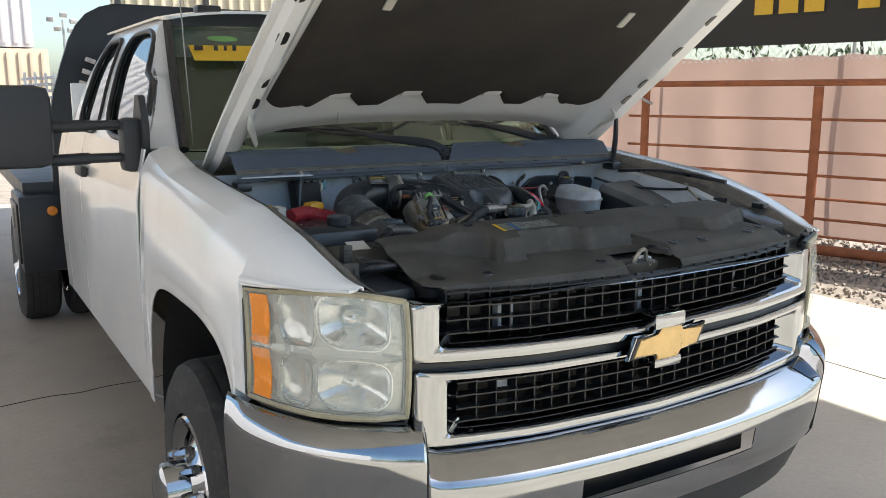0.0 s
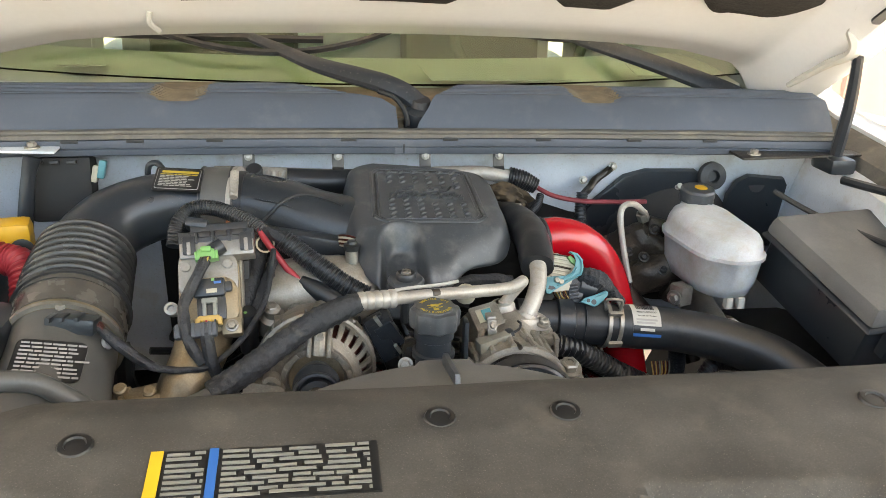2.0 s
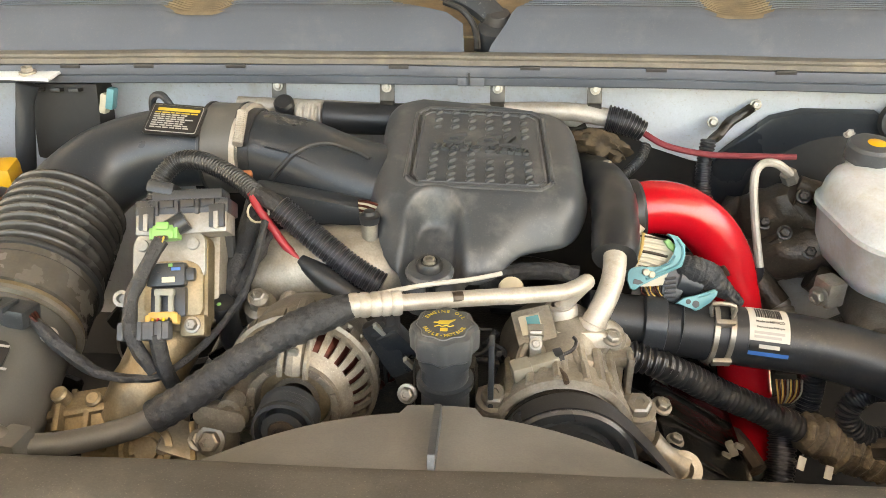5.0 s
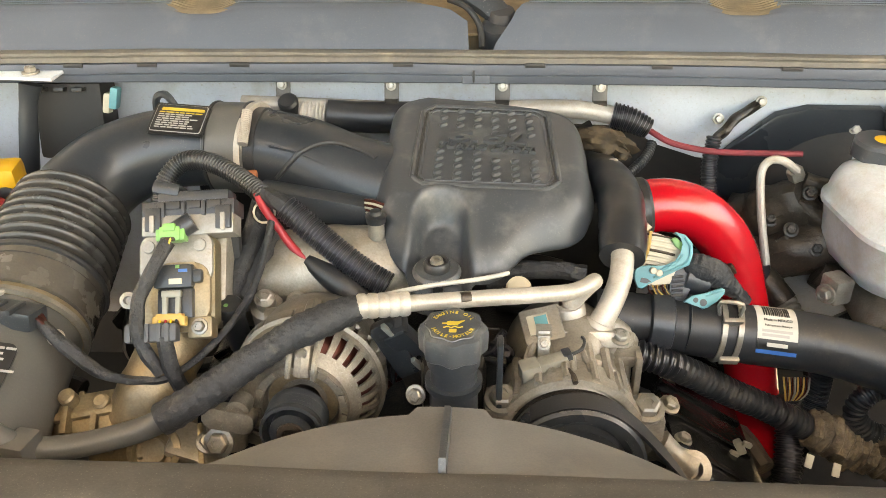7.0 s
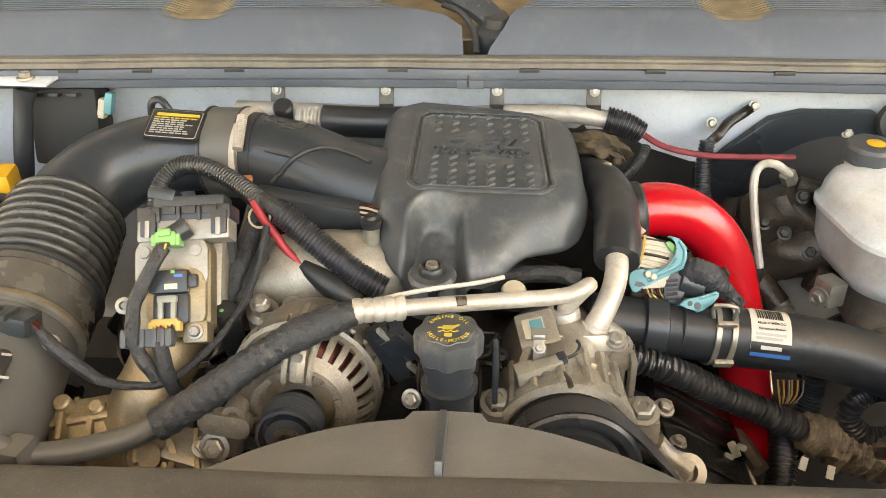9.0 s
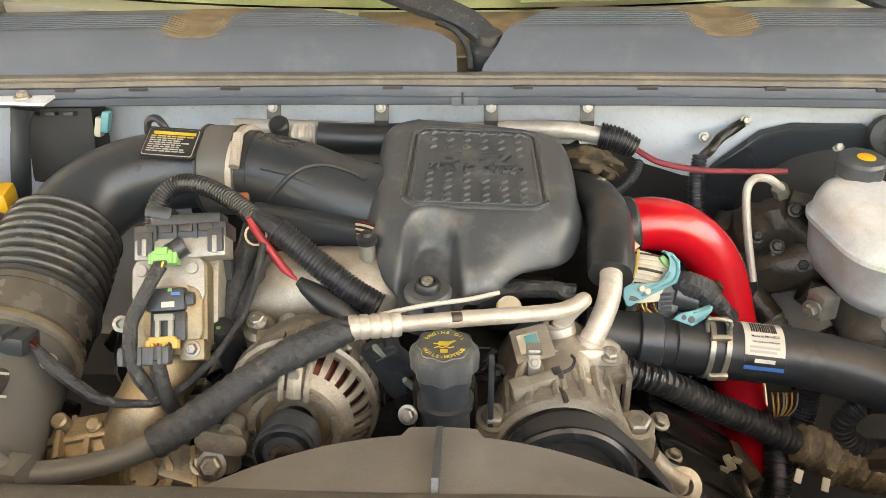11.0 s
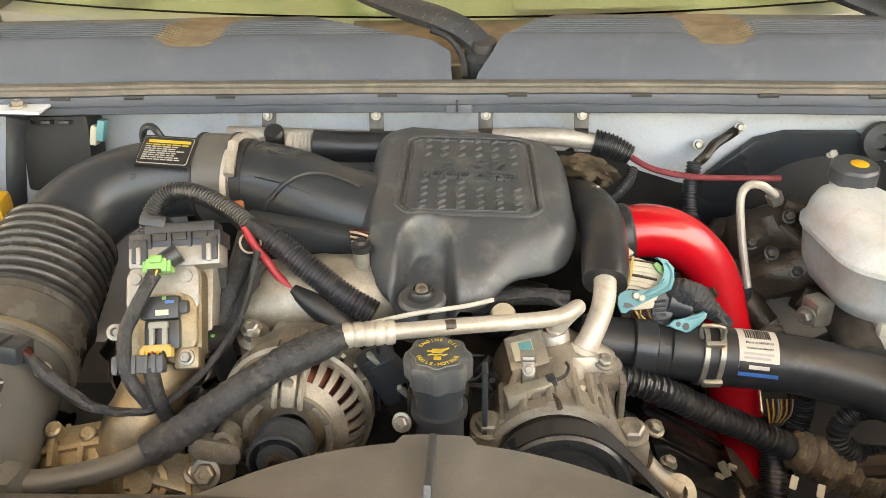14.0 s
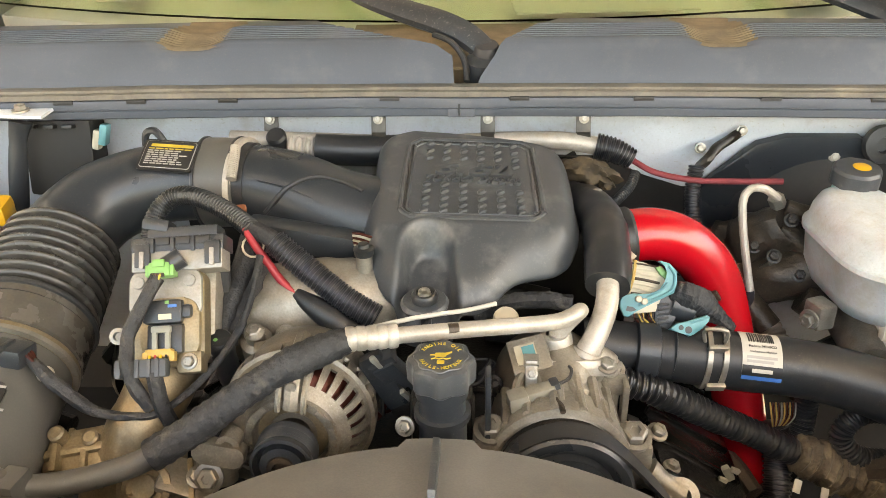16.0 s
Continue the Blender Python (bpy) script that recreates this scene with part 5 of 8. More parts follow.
for side in (-1, 1):
    us = steps(0, 1, 120)
    c = part("cowl_panel", surf(cowl_fn(side), us, COWL_V, 0.003), COWL_PLASTIC, truck, "weathered grey-black plastic cowl panel with fine louvres")
    part("dirt_pocket", surf(cowl_fn(side, 0.0006), us, [v for v in COWL_V if v >= 3.3], skip=lambda u, v, f=cowl_fn(side): cowl_notch(f(u, v).x) < (0.22 if v > 3.9 else 0.6)), DUST_TAN, c, "tan dust settled in the cowl notch")
part("cowl_trough", surf(lambda x, v: Vector((x, 1.285 + 0.20 * v, 1.318 + 0.016 * v)), steps(-0.16, 0.19, 10), steps(0, 1, 6), 0.003), DUST_TAN, truck, "tan dusty trough round the wiper pivot")
part("wiper_pivot", lathe([(0.024, -0.03), (0.025, 0.0), (0.022, 0.010), (0.012, 0.014), (0, 0.015)], (0.040, 1.298, 1.318), (0, -0.35, 1), 24), BLACK_PLASTIC, truck, "black wiper pivot housing")
for s, pts in ((-1, [(0.046, 1.306, 1.334), (0.020, 1.324, 1.352), (-0.018, 1.344, 1.366), (-0.069, 1.382, 1.374), (-0.142, 1.452, 1.384), (-0.22, 1.53, 1.405), (-0.34, 1.62, 1.44)]),
               (1, [(0.715, 1.365, 1.325), (0.685, 1.40, 1.342), (0.64, 1.45, 1.358), (0.55, 1.52, 1.386), (0.46, 1.57, 1.41), (0.38, 1.61, 1.43), (0.24, 1.66, 1.47)])):
    w = part("wiper_arm", tube(pts, [0.018, 0.020, 0.020, 0.019, 0.016, 0.012, 0.009], 10, 6, flat=0.7), WIPER, truck, "black windscreen wiper arm with dust specks")
    part("pivot_cap", lathe([(0.020, -0.02), (0.021, 0.0), (0.016, 0.012), (0, 0.014)], pts[0], (0, -0.3, 1), 20), MIRROR_PLASTIC, w)
    tip = Vector(pts[5])
    part("wiper_blade", tube([tip + Vector((d, -0.02 + 0.10 * (d / 0.3) ** 2, -0.01 + 0.06 * (d / 0.3) ** 2)) for d in steps(-0.30, 0.26, 8)], 0.007, 6, 2), RUBBER, w)
part("washer_hose", tube([(-0.028, 1.318, 1.356), (-0.004, 1.302, 1.350), (0.012, 1.290, 1.334), (0.018, 1.278, 1.318), (0.019, 1.266, 1.304)], 0.0045, 8, 5), RUBBER, truck)
part("wiper_blade", tube([(x, 1.55 + 0.1 * (x / 0.8) ** 2, 1.415) for x in steps(-0.72, -0.12, 8)], 0.008, 6, 1), RUBBER, truck)
for s in (-1, 1):
    part("cowl_bracket", plate([(0, 0), (0.24, 0.02), (0.25, 0.05), (0.06, 0.09), (0, 0.07)], 0.004, Matrix.Translation((s * (0.60 if s > 0 else 0.545), 1.165 if s > 0 else 1.185, 1.268 if s > 0 else 1.279)) @ Matrix.Diagonal((s, 1, 1, 1)), 0.001), BAY_WHITE if s < 0 else GRIME, truck, "flat steel bracket at the cowl corner")
    hex_bolt("bracket_bolt", (s * (0.632 if s > 0 else 0.582), 1.19 if s > 0 else 1.205, 1.272 if s > 0 else 1.284), (0, 0, 1), 0.008, truck)
    s > 0 and part("support_strut", tube([(s * 0.775, 1.13, 1.24), (s * 0.80, 0.9, 1.255), (s * 0.82, 0.62, 1.235)], 0.008, 8, 4), BLACK_PLASTIC, truck)

part("firewall_mat", surf(lambda x, v: Vector((x, 1.315 + 0.06 * v + 0.01 * noise.noise(Vector((x * 9, v * 4, 0))), 1.150 - 0.45 * v + 0.05 * max(0, min(1, (x - 0.10) / 0.04)) * (1 - v))), steps(-0.42, 0.28, 20), steps(0, 1, 8), 0.01), DARK, truck, "black sound-deadening mat on the lower firewall")

# ---- engine ----
block = part("engine_block", box((0.0, 1.04, 0.79), (0.46, 0.42, 0.32), 0.06), GRIME, truck, "grimy dark engine block")
for s in (-1, 1):
    vc = part("valve_cover", box((s * 0.275, 0.98, 0.925), (0.14, 0.36, 0.08), 0.025, (0, s * 32, 0)), WET_BLACK, truck, "oily black ribbed valve cover")
    for k in range(6):
        part("cover_rib", box((s * 0.288, 0.84 + 0.055 * k, 0.962), (0.12, 0.010, 0.012), 0.004, (0, s * 32, 0)), WET_BLACK, vc)
    for k in range(3):
        hex_bolt("cover_bolt", (s * 0.25, 0.86 + 0.1 * k, 0.985), (s * 0.3, 0, 1), 0.007, vc)
rng = random.Random(11)
for k in range(34):
    x, y = rng.uniform(-0.5, 0.62), rng.uniform(0.80, 1.25)
    z = 0.93 + rng.uniform(-0.05, 0.05)
    pts = [(x, y, z)]
    for _ in range(3):
        pts.append((pts[-1][0] + rng.uniform(-0.09, 0.09), pts[-1][1] + rng.uniform(-0.06, 0.06), pts[-1][2] + rng.uniform(-0.05, 0.03)))
    part("deep_hose", tube(pts, rng.uniform(0.006, 0.018), 8, 4), rng.choice([RUBBER, GRIME, LOOM, OILY_BROWN]), truck)

# intake tract
TRACT = [(-0.235, 1.125, 1.212), (-0.32, 1.130, 1.212), (-0.385, 1.120, 1.211), (-0.440, 1.098, 1.196), (-0.468, 1.062, 1.177), (-0.473, 1.035, 1.166)]
intake = part("intake_tube", tube(TRACT, [0.049, 0.049, 0.051, 0.054, 0.056, 0.058], 28, 8), BLACK_PLASTIC, truck, "smooth black air intake elbow")
part("bellows", tube([(-0.473, 1.040, 1.168), (-0.474, 0.98, 1.147), (-0.470, 0.905, 1.124)], [0.055, 0.060, 0.062], 40, 10, 0.0135, 0.0150, wave=(0.0, 0.25, 0.72, 0.96, 1.0, 0.96, 0.72, 0.25)), BELLOWS, intake, "ribbed black rubber bellows", sharp=1.6)
ring = lambda p, q, r: lathe([(r - 0.006, 0), (r, 0.001), (r, (Vector(q) - Vector(p)).length), (r - 0.006, (Vector(q) - Vector(p)).length + 0.001)], p, Vector(q) - Vector(p), 36)
part("cuff", ring((-0.470, 0.916, 1.127), (-0.467, 0.868, 1.113), 0.0735), CUFF, intake, "grimy rubber cuff")
part("cuff_bead", lathe([(0.070, -0.004), (0.0765, -0.003), (0.0775, 0.0), (0.0765, 0.003), (0.070, 0.004)], (-0.470, 0.917, 1.1275), (0.003, -0.048, -0.014), 40), RUBBER, intake)
part("steel_sleeve", ring((-0.4672, 0.868, 1.113), (-0.4668, 0.857, 1.1096), 0.0722), TAN_CAST, intake, "tarnished steel sleeve")
part("hose_clamp", ring((-0.4670, 0.862, 1.1112), (-0.4668, 0.856, 1.1094), 0.0740), STEEL, intake, "steel worm-drive clamp")
part("clamp_screw", lathe([(0.006, -0.010), (0.0085, -0.006), (0.0085, 0.006), (0.0045, 0.008), (0.004, 0.011), (0, 0.011)], (-0.404, 0.822, 1.130), (0.4, -0.7, 0.5), 16), BRIGHT_PIPE, intake)
airbox = part("airbox_outlet", tube([(-0.468, 0.872, 1.114), (-0.466, 0.82, 1.098), (-0.462, 0.74, 1.075), (-0.458, 0.66, 1.05)], [0.067, 0.067, 0.070, 0.074], 28, 6), AIRBOX, truck, "round black airbox outlet with printed label")
m = Matrix.Translation((-0.452, 0.748, 1.1465)) @ Matrix.Rotation(radians(19), 4, "X") @ Matrix.Rotation(radians(10), 4, "Y")
part("printed_label", plate(rounded(0.078, 0.062, 0.010), 0.0015, m), LABEL_BLACK, airbox)
for k in range(9):
    rb = random.Random(60 + k)
    x = -0.034
    while x < 0.030 - 0.003 * (k % 4):
        w = rb.uniform(0.006, 0.016)
        part("print_bar", plate(rounded(w, 0.0026, 0.0004), 0.0005, m @ Matrix.Translation((x + w / 2, 0.025 - 0.0062 * k, 0.0017))), GREY_PRINT, airbox)
        x += w + 0.0016
plug_a = part("sensor_plug", box((-0.440, 0.818, 1.160), (0.060, 0.030, 0.020), 0.004, (-10, 4, -8)), BLACK_PLASTIC, airbox, "black sensor plug with latch ribs")
for dx in (-0.022, -0.008, 0.010):
    part("plug_rib", box((-0.440 + dx, 0.812, 1.171), (0.005, 0.026, 0.006), 0.001, (-10, 4, -8)), BLACK_PLASTIC, plug_a)
part("plug_screw", lathe([(0.006, 0), (0.006, 0.003), (0.003, 0.003), (0, 0.002)], (-0.458, 0.836, 1.174), (0, -0.3, 1), 12), BRIGHT_PIPE, plug_a)
part("airbox", box((-0.60, 0.62, 0.99), (0.30, 0.32, 0.20), 0.03), BLACK_PLASTIC, truck, "black air cleaner box")
part("coupler", ring((-0.318, 1.130, 1.212), (-0.268, 1.128, 1.212), 0.0575), AIRBOX, intake, "dusty rubber coupler")
for x in (-0.316, -0.273):
    part("coupler_lip", ring((x, 1.1295, 1.212), (x + 0.004, 1.1293, 1.212), 0.0592), RUBBER, intake)
part("coupler", ring((-0.268, 1.128, 1.212), (-0.250, 1.126, 1.212), 0.052), RUBBER, intake)
part("band_clamp", ring((-0.269, 1.1285, 1.212), (-0.261, 1.127, 1.212), 0.0588), BRIGHT_PIPE, intake, "bright band clamp")
part("clamp_screw", tube([(-0.264, 1.106, 1.270), (-0.265, 1.072, 1.240)], 0.0058, 10, 4, 0.0009, 0.0026), BRIGHT_PIPE, intake)
part("strap_tab", box((-0.262, 1.058, 1.205), (0.030, 0.012, 0.010), 0.004, (20, 0, 10)), RUST, intake, "orange rubber tab under the clamp")
inlet = part("turbo_inlet", tube([(-0.252, 1.126, 1.212), (-0.20, 1.115, 1.204), (-0.14, 1.095, 1.186), (-0.06, 1.08, 1.170)], [0.050, 0.052, 0.055, 0.058], 28, 6), BLACK_PLASTIC, truck, "black turbo inlet duct with a spiral rib")
INLET = [Vector((-0.252, 1.126, 1.212)), Vector((-0.20, 1.115, 1.204)), Vector((-0.14, 1.095, 1.186)), Vector((-0.06, 1.08, 1.170))]


def on_inlet(t, a, r):
    k = min(int(t), 2)
    c = INLET[k].lerp(INLET[k + 1], t - k)
    return c + Vector((0.10 * math.sin(radians(a)), -math.cos(radians(a)), math.sin(radians(a)))).normalized() * r


part("spiral_rib", tube([on_inlet(0.50 + 1.9 * w, -12 + 80 * math.sin(w * 2.0), 0.0530 + 0.0035 * w) for w in steps(0, 1, 20)], 0.0032, 8, 2), RUBBER, inlet)
part("duct_seam", tube([on_inlet(0.3 + 2.2 * w, 30, 0.0522 + 0.003 * w) for w in steps(0, 1, 10)], 0.0014, 6, 2), BLACK_PLASTIC, inlet)
m = Matrix.Translation((-0.347, 1.098, 1.2595)) @ Matrix.Rotation(radians(28), 4, "X") @ Matrix.Rotation(radians(-5), 4, "Z")
lbl = part("caution_label", plate(rounded(0.070, 0.048, 0.004), 0.003, m), LABEL_BLACK, intake, "black label with a yellow band and grey bars")
part("label_frame", plate(rounded(0.064, 0.0425, 0.003), 0.0006, m @ Matrix.Translation((0, 0, 0.003))), GREY_PRINT, lbl)
part("label_field", plate(rounded(0.0625, 0.041, 0.003), 0.0006, m @ Matrix.Translation((0, 0, 0.0036))), LABEL_BLACK, lbl)
part("label_band", plate(rounded(0.054, 0.0042, 0.001), 0.0008, m @ Matrix.Translation((0.002, 0.0135, 0.0042))), CAP_YELLOW, lbl)
for k in range(8):
    rb = random.Random(40 + k)
    x = -0.027
    while x < 0.020 - 0.004 * (k % 3):
        w = rb.uniform(0.004, 0.011)
        part("print_bar", plate(rounded(w, 0.0015, 0.0003), 0.0005, m @ Matrix.Translation((x + w / 2, 0.0085 - 0.0034 * k, 0.0042))), GREY_PRINT if k else CAP_YELLOW, lbl)
        x += w + 0.0015
part("lifting_loop", tube([(-0.405, 1.17, 1.235), (-0.402, 1.17, 1.262), (-0.388, 1.168, 1.268), (-0.375, 1.165, 1.250)], 0.005, 8, 5), BLACK_PLASTIC, intake)


# moulded engine cover
OUT = [(-0.060, 1.210), (0.025, 1.198), (0.105, 1.180), (0.143, 1.160), (0.157, 1.115), (0.156, 1.060), (0.150, 1.005), (0.128, 0.972), (0.080, 0.955), (0.045, 0.925), (0.000, 0.915), (-0.045, 0.918), (-0.074, 0.945), (-0.092, 0.985), (-0.102, 1.050), (-0.103, 1.125), (-0.093, 1.190)]
out_curve = smooth_path([(x, y, 0) for x, y in OUT + OUT[:1]], 14)[:-1]
CC = Vector((0.028, 1.075, 0))


def cover_top(x, y):
    """Height of the moulded cover: a tilted flat top, a falling front and a round scoop for the bolt."""
    z = 1.2165 + 0.235 * (y - 0.998) if y > 0.998 else 1.2165 - 0.62 * (0.998 - y)
    d = math.hypot((x + 0.0205) / (0.031 + 0.12 * max(0, 0.965 - y)), max(0, y - 0.968) / 0.034)
    z += 0.0026 * ease(1 - abs(d - 1.12) / 0.26) - 0.036 * ease((1.06 - d) / 0.42)
    return z


def moulded_cover():
    bm = bmesh.new()
    rows = [(0.1 + 0.02 * k, 0) for k in range(30)] + [(k, 0.066 * ((k - 0.68) / 0.32) ** 4.2) for k in (0.70, 0.72, 0.74, 0.76, 0.78, 0.80, 0.82, 0.84, 0.86, 0.88, 0.90, 0.915, 0.93, 0.945, 0.96, 0.972, 0.983, 0.992, 1.0)] + [(0.995, 0.073), (0.98, 0.078)]
    rings = []
    for k, drop in rows:
        ring_now = []
        for p in out_curve:
            q = CC + (p - CC) * k
            d = drop * (1 - 0.45 * ease((1.09 - q.y) / 0.05)) * (1 - 0.35 * ease((0.99 - q.y) / 0.05)) * (1 - (0.55 if k < 0.95 else 0.3 if k < 0.99 else 0) * ease((q.y - 1.10) / 0.07))
            ring_now.append(bm.verts.new((q.x, q.y, cover_top(q.x, q.y) - d)))
        rings.append(ring_now)
    mid = bm.verts.new((CC.x, CC.y, cover_top(CC.x, CC.y)))
    n = len(out_curve)
    for i in range(n):
        bm.faces.new((mid, rings[0][i], rings[0][(i + 1) % n]))
    for a, b in zip(rings, rings[1:]):
        for i in range(n):
            bm.faces.new((a[i], b[i], b[(i + 1) % n], a[(i + 1) % n]))
    return bm


ecover = part("engine_cover", moulded_cover(), COVER_PLASTIC, truck, "dusty dark-grey moulded engine cover with raised lettering", sharp=0.9)
PANEL = [Vector((-0.050, 1.165, 0)), Vector((0.102, 1.156, 0)), Vector((0.111, 1.006, 0)), Vector((-0.055, 1.013, 0))]


def on_panel(u, v):
    a, b = PANEL[0].lerp(PANEL[1], u), PANEL[3].lerp(PANEL[2], u)
    p = a.lerp(b, v)
    return Vector((p.x, p.y, cover_top(p.x, p.y)))


def panel_loop(inset, r):
    e, loop = inset, []
    for cu, cv, a0 in ((1 - e - r, e + r, -90), (1 - e - r, 1 - e - r, 0), (e + r, 1 - e - r, 90), (e + r, e + r, 180)):
        loop += [on_panel(cu + r * math.cos(radians(a0 + 15 * k)), cv + r * math.sin(radians(a0 + 15 * k))) for k in range(7)]
    return loop


for inset, rad, lift in ((-0.012, 0.0036, -0.0008), (0.040, 0.0024, -0.0008)):
    loop = [p + Vector((0, 0, lift)) for p in panel_loop(inset, 0.13 - inset)]
    part("panel_rim", tube(loop + loop[:2], rad, 8, 2), COVER_PLASTIC, ecover)
loop = [p + Vector((0, 0, 0.0003)) for p in panel_loop(0.018, 0.115)]
part("rim_groove", tube(loop + loop[:2], 0.0011, 6, 2), LABEL_BLACK, ecover)
dimple = lathe([(0.0058, 0), (0.0052, 0.0026), (0.0028, 0.0040), (0, 0.0042)], n=12)
for v in dimple.verts:
    v.co.y *= 1.25 if v.co.y > 0 else 0.30
dimple_mesh = None
for v in (0.06, 0.16, 0.26, 0.36, 0.62, 0.705, 0.79, 0.875, 0.945):
    for c in range(6):
        if (v == 0.36 and c < 3) or (v == 0.62 and c > 2):
            continue
        p = on_panel(0.17 + 0.137 * c, v)
        if dimple_mesh is None:
            ob = part("dimple", dimple, COVER_PLASTIC, ecover)
            dimple_mesh = ob.data
        else:
            ob = new("dimple", dimple_mesh)
            ob.parent = ecover
            ob.matrix_parent_inverse = ecover.matrix_world.inverted()
        ob.matrix_world = Matrix.Translation(p + Vector((0, 0, -0.0004))) @ Matrix.Rotation(radians(13.2), 4, "X") @ Matrix.Rotation(radians(35), 4, "Z")


def lettering(text, size, m, mat, parent, thick=0.001, spread=1.0, name="lettering", shear=0.0):
    cu = bpy.data.curves.new(name, "FONT")
    cu.body, cu.size, cu.extrude, cu.align_x, cu.align_y = text, size, thick, "CENTER", "CENTER"
    cu.space_character, cu.shear, cu.offset = spread, shear, size * 0.012
    tmp = new(name, cu)
    bpy.context.view_layer.update()
    me = bpy.data.meshes.new_from_object(tmp.evaluated_get(bpy.context.evaluated_depsgraph_get()))
    bpy.data.objects.remove(tmp)
    me.materials.clear()
    me.materials.append(mat)
    ob = new(name, me)
    ob.parent = parent
    ob.matrix_parent_inverse = parent.matrix_world.inverted()
    ob.matrix_world = m
    return ob


lean = Matrix.Rotation(radians(13.2), 4, "X") @ Matrix.Rotation(radians(-5), 4, "Z")
lettering("6.6L", 0.036, Matrix.Translation(on_panel(0.50, 0.43) + Vector((0, 0, 0.002))) @ lean @ Matrix.Diagonal((1.60, 0.82, 1, 1)), LETTER_PLASTIC, ecover, 0.0024, 1.0, shear=0.3)
lettering("TURBO DIESEL", 0.0175, Matrix.Translation(on_panel(0.50, 0.555) + Vector((0, 0, 0.002))) @ lean @ Matrix.Diagonal((1.04, 0.80, 1, 1)), LETTER_PLASTIC, ecover, 0.0024, 1.0, shear=0.3)
part("bolt_flange", lathe([(0.0, 0.0), (0.025, 0.0), (0.026, 0.004), (0.023, 0.008), (0.0, 0.008)], (-0.021, 0.905, 1.164), (0, -0.1, 1), 28), COVER_PLASTIC, ecover)
part("bolt_boot", lathe([(0.0145, 0), (0.0145, 0.005), (0.012, 0.009), (0.009, 0.009), (0.008, 0.005), (0, 0.005)], (-0.021, 0.905, 1.172), (0, -0.1, 1), 24), RUBBER, ecover)
part("cover_bolt", lathe([(0.0075, 0.006), (0.0065, 0.011), (0.004, 0.011), (0.0035, 0.008), (0, 0.008)], (-0.021, 0.905, 1.172), (0, -0.1, 1), 16), STEEL, ecover)
part("cover_stud", tube([(-0.021, 0.908, 1.165), (-0.021, 0.915, 1.10)], 0.0065, 10, 2), BLACK_PLASTIC, ecover)

# throttle module and cast intake
CA = Matrix.Translation((-0.288, 0.872, 1.168)) @ Matrix.Rotation(radians(52), 4, "X") @ Matrix.Rotation(radians(4), 4, "Z")


def on_module(name, x, y, z, size, mat, parent, bevel=0.003, label="", turn=(0, 0, 0)):
    ob = part(name, box((0, 0, 0), size, bevel), mat, parent, label)
    ob.matrix_world = CA @ pose(x, y, z, *turn)
    return ob


def module_tube(name, pts, r, mat, parent, label="", lumps=0.0, n=10):
    return part(name, tube([CA @ Vector(p) for p in pts], r, n, 6, lumps=lumps), mat, parent, label)


CA_UP = CA.to_3x3() @ Vector((0, 0, 1))
module = part("control_module", box((-0.284, 0.912, 1.150), (0.085, 0.07, 0.11), 0.012, (-38, 0, 4)), ALUMINIUM, truck, "cast aluminium throttle module with plugs")
face = part("module_face", plate(rounded(0.076, 0.100, 0.014), 0.020, CA @ Matrix.Translation((0.008, -0.004, 0.002)), 0.004), TAN_CAST, module, "tan-stained cast face")
part("face_plate", plate(rounded(0.074, 0.052, 0.012), 0.006, CA @ Matrix.Translation((0.0075, 0.020, 0.021)), 0.002), FACE_ALU, module, "grey cast cover plate")
part("face_step", plate(rounded(0.060, 0.064, 0.016), 0.010, CA @ Matrix.Translation((0.013, -0.016, 0.019)), 0.005), TAN_CAST, face)
for x in (-0.020, 0.0325):
    part("module_screw", lathe([(0, 0), (0.0065, 0), (0.006, 0.002), (0.0028, 0.0022), (0, 0.0015)], CA @ Vector((x, 0.033, 0.0275)), CA_UP, 14), FACE_ALU, module)
shell = on_module("plug_shell", 0.0205, 0.054, 0.016, (0.094, 0.021, 0.030), FACE_ALU, module, 0.002, "grey cast plug housing")
block_lid = on_module("plug_block", 0.0205, 0.0715, 0.012, (0.096, 0.016, 0.036), BLACK_PLASTIC, module, 0.002, "black multi-pin plug block")
on_module("plug_step", 0.024, 0.084, 0.010, (0.074, 0.014, 0.030), BLACK_PLASTIC, block_lid, 0.003)
on_module("plug_cap", -0.004, 0.094, 0.014, (0.030, 0.014, 0.026), BLACK_PLASTIC, block_lid, 0.005, "", (0, 0, -12))
for x in (-0.014, 0.058):
    on_module("plug_latch", x, 0.060, 0.032, (0.016, 0.024, 0.006), BLACK_PLASTIC, shell, 0.0015)
    on_module("latch_slot", x, 0.055, 0.0355, (0.005, 0.018, 0.003), FACE_ALU, shell, 0.001)
for k in range(3):
    on_module("lid_window", 0.006 + 0.021 * k, 0.0745, 0.0305, (0.014, 0.008, 0.003), LABEL_BLACK, block_lid, 0.001)
    on_module("lid_post", -0.0045 + 0.021 * k, 0.070, 0.031, (0.004, 0.015, 0.005), BLACK_PLASTIC, block_lid, 0.001)
part("side_plate", box((-0.252, 0.926, 1.148), (0.030, 0.012, 0.100), 0.002, (0, 4, 0)), MIRROR_PLASTIC, module)
gp = on_module("green_plug", 0.0085, 0.0425, 0.040, (0.022, 0.015, 0.018), GREEN, module, 0.003, "pale green connector with amber seal")
on_module("green_tab", 0.0085, 0.0485, 0.047, (0.013, 0.008, 0.008), GREEN, gp, 0.002)
for x in (-0.0035, 0.0205):
    on_module("green_rail", x, 0.0415, 0.040, (0.005, 0.012, 0.014), GREEN, gp, 0.0015)
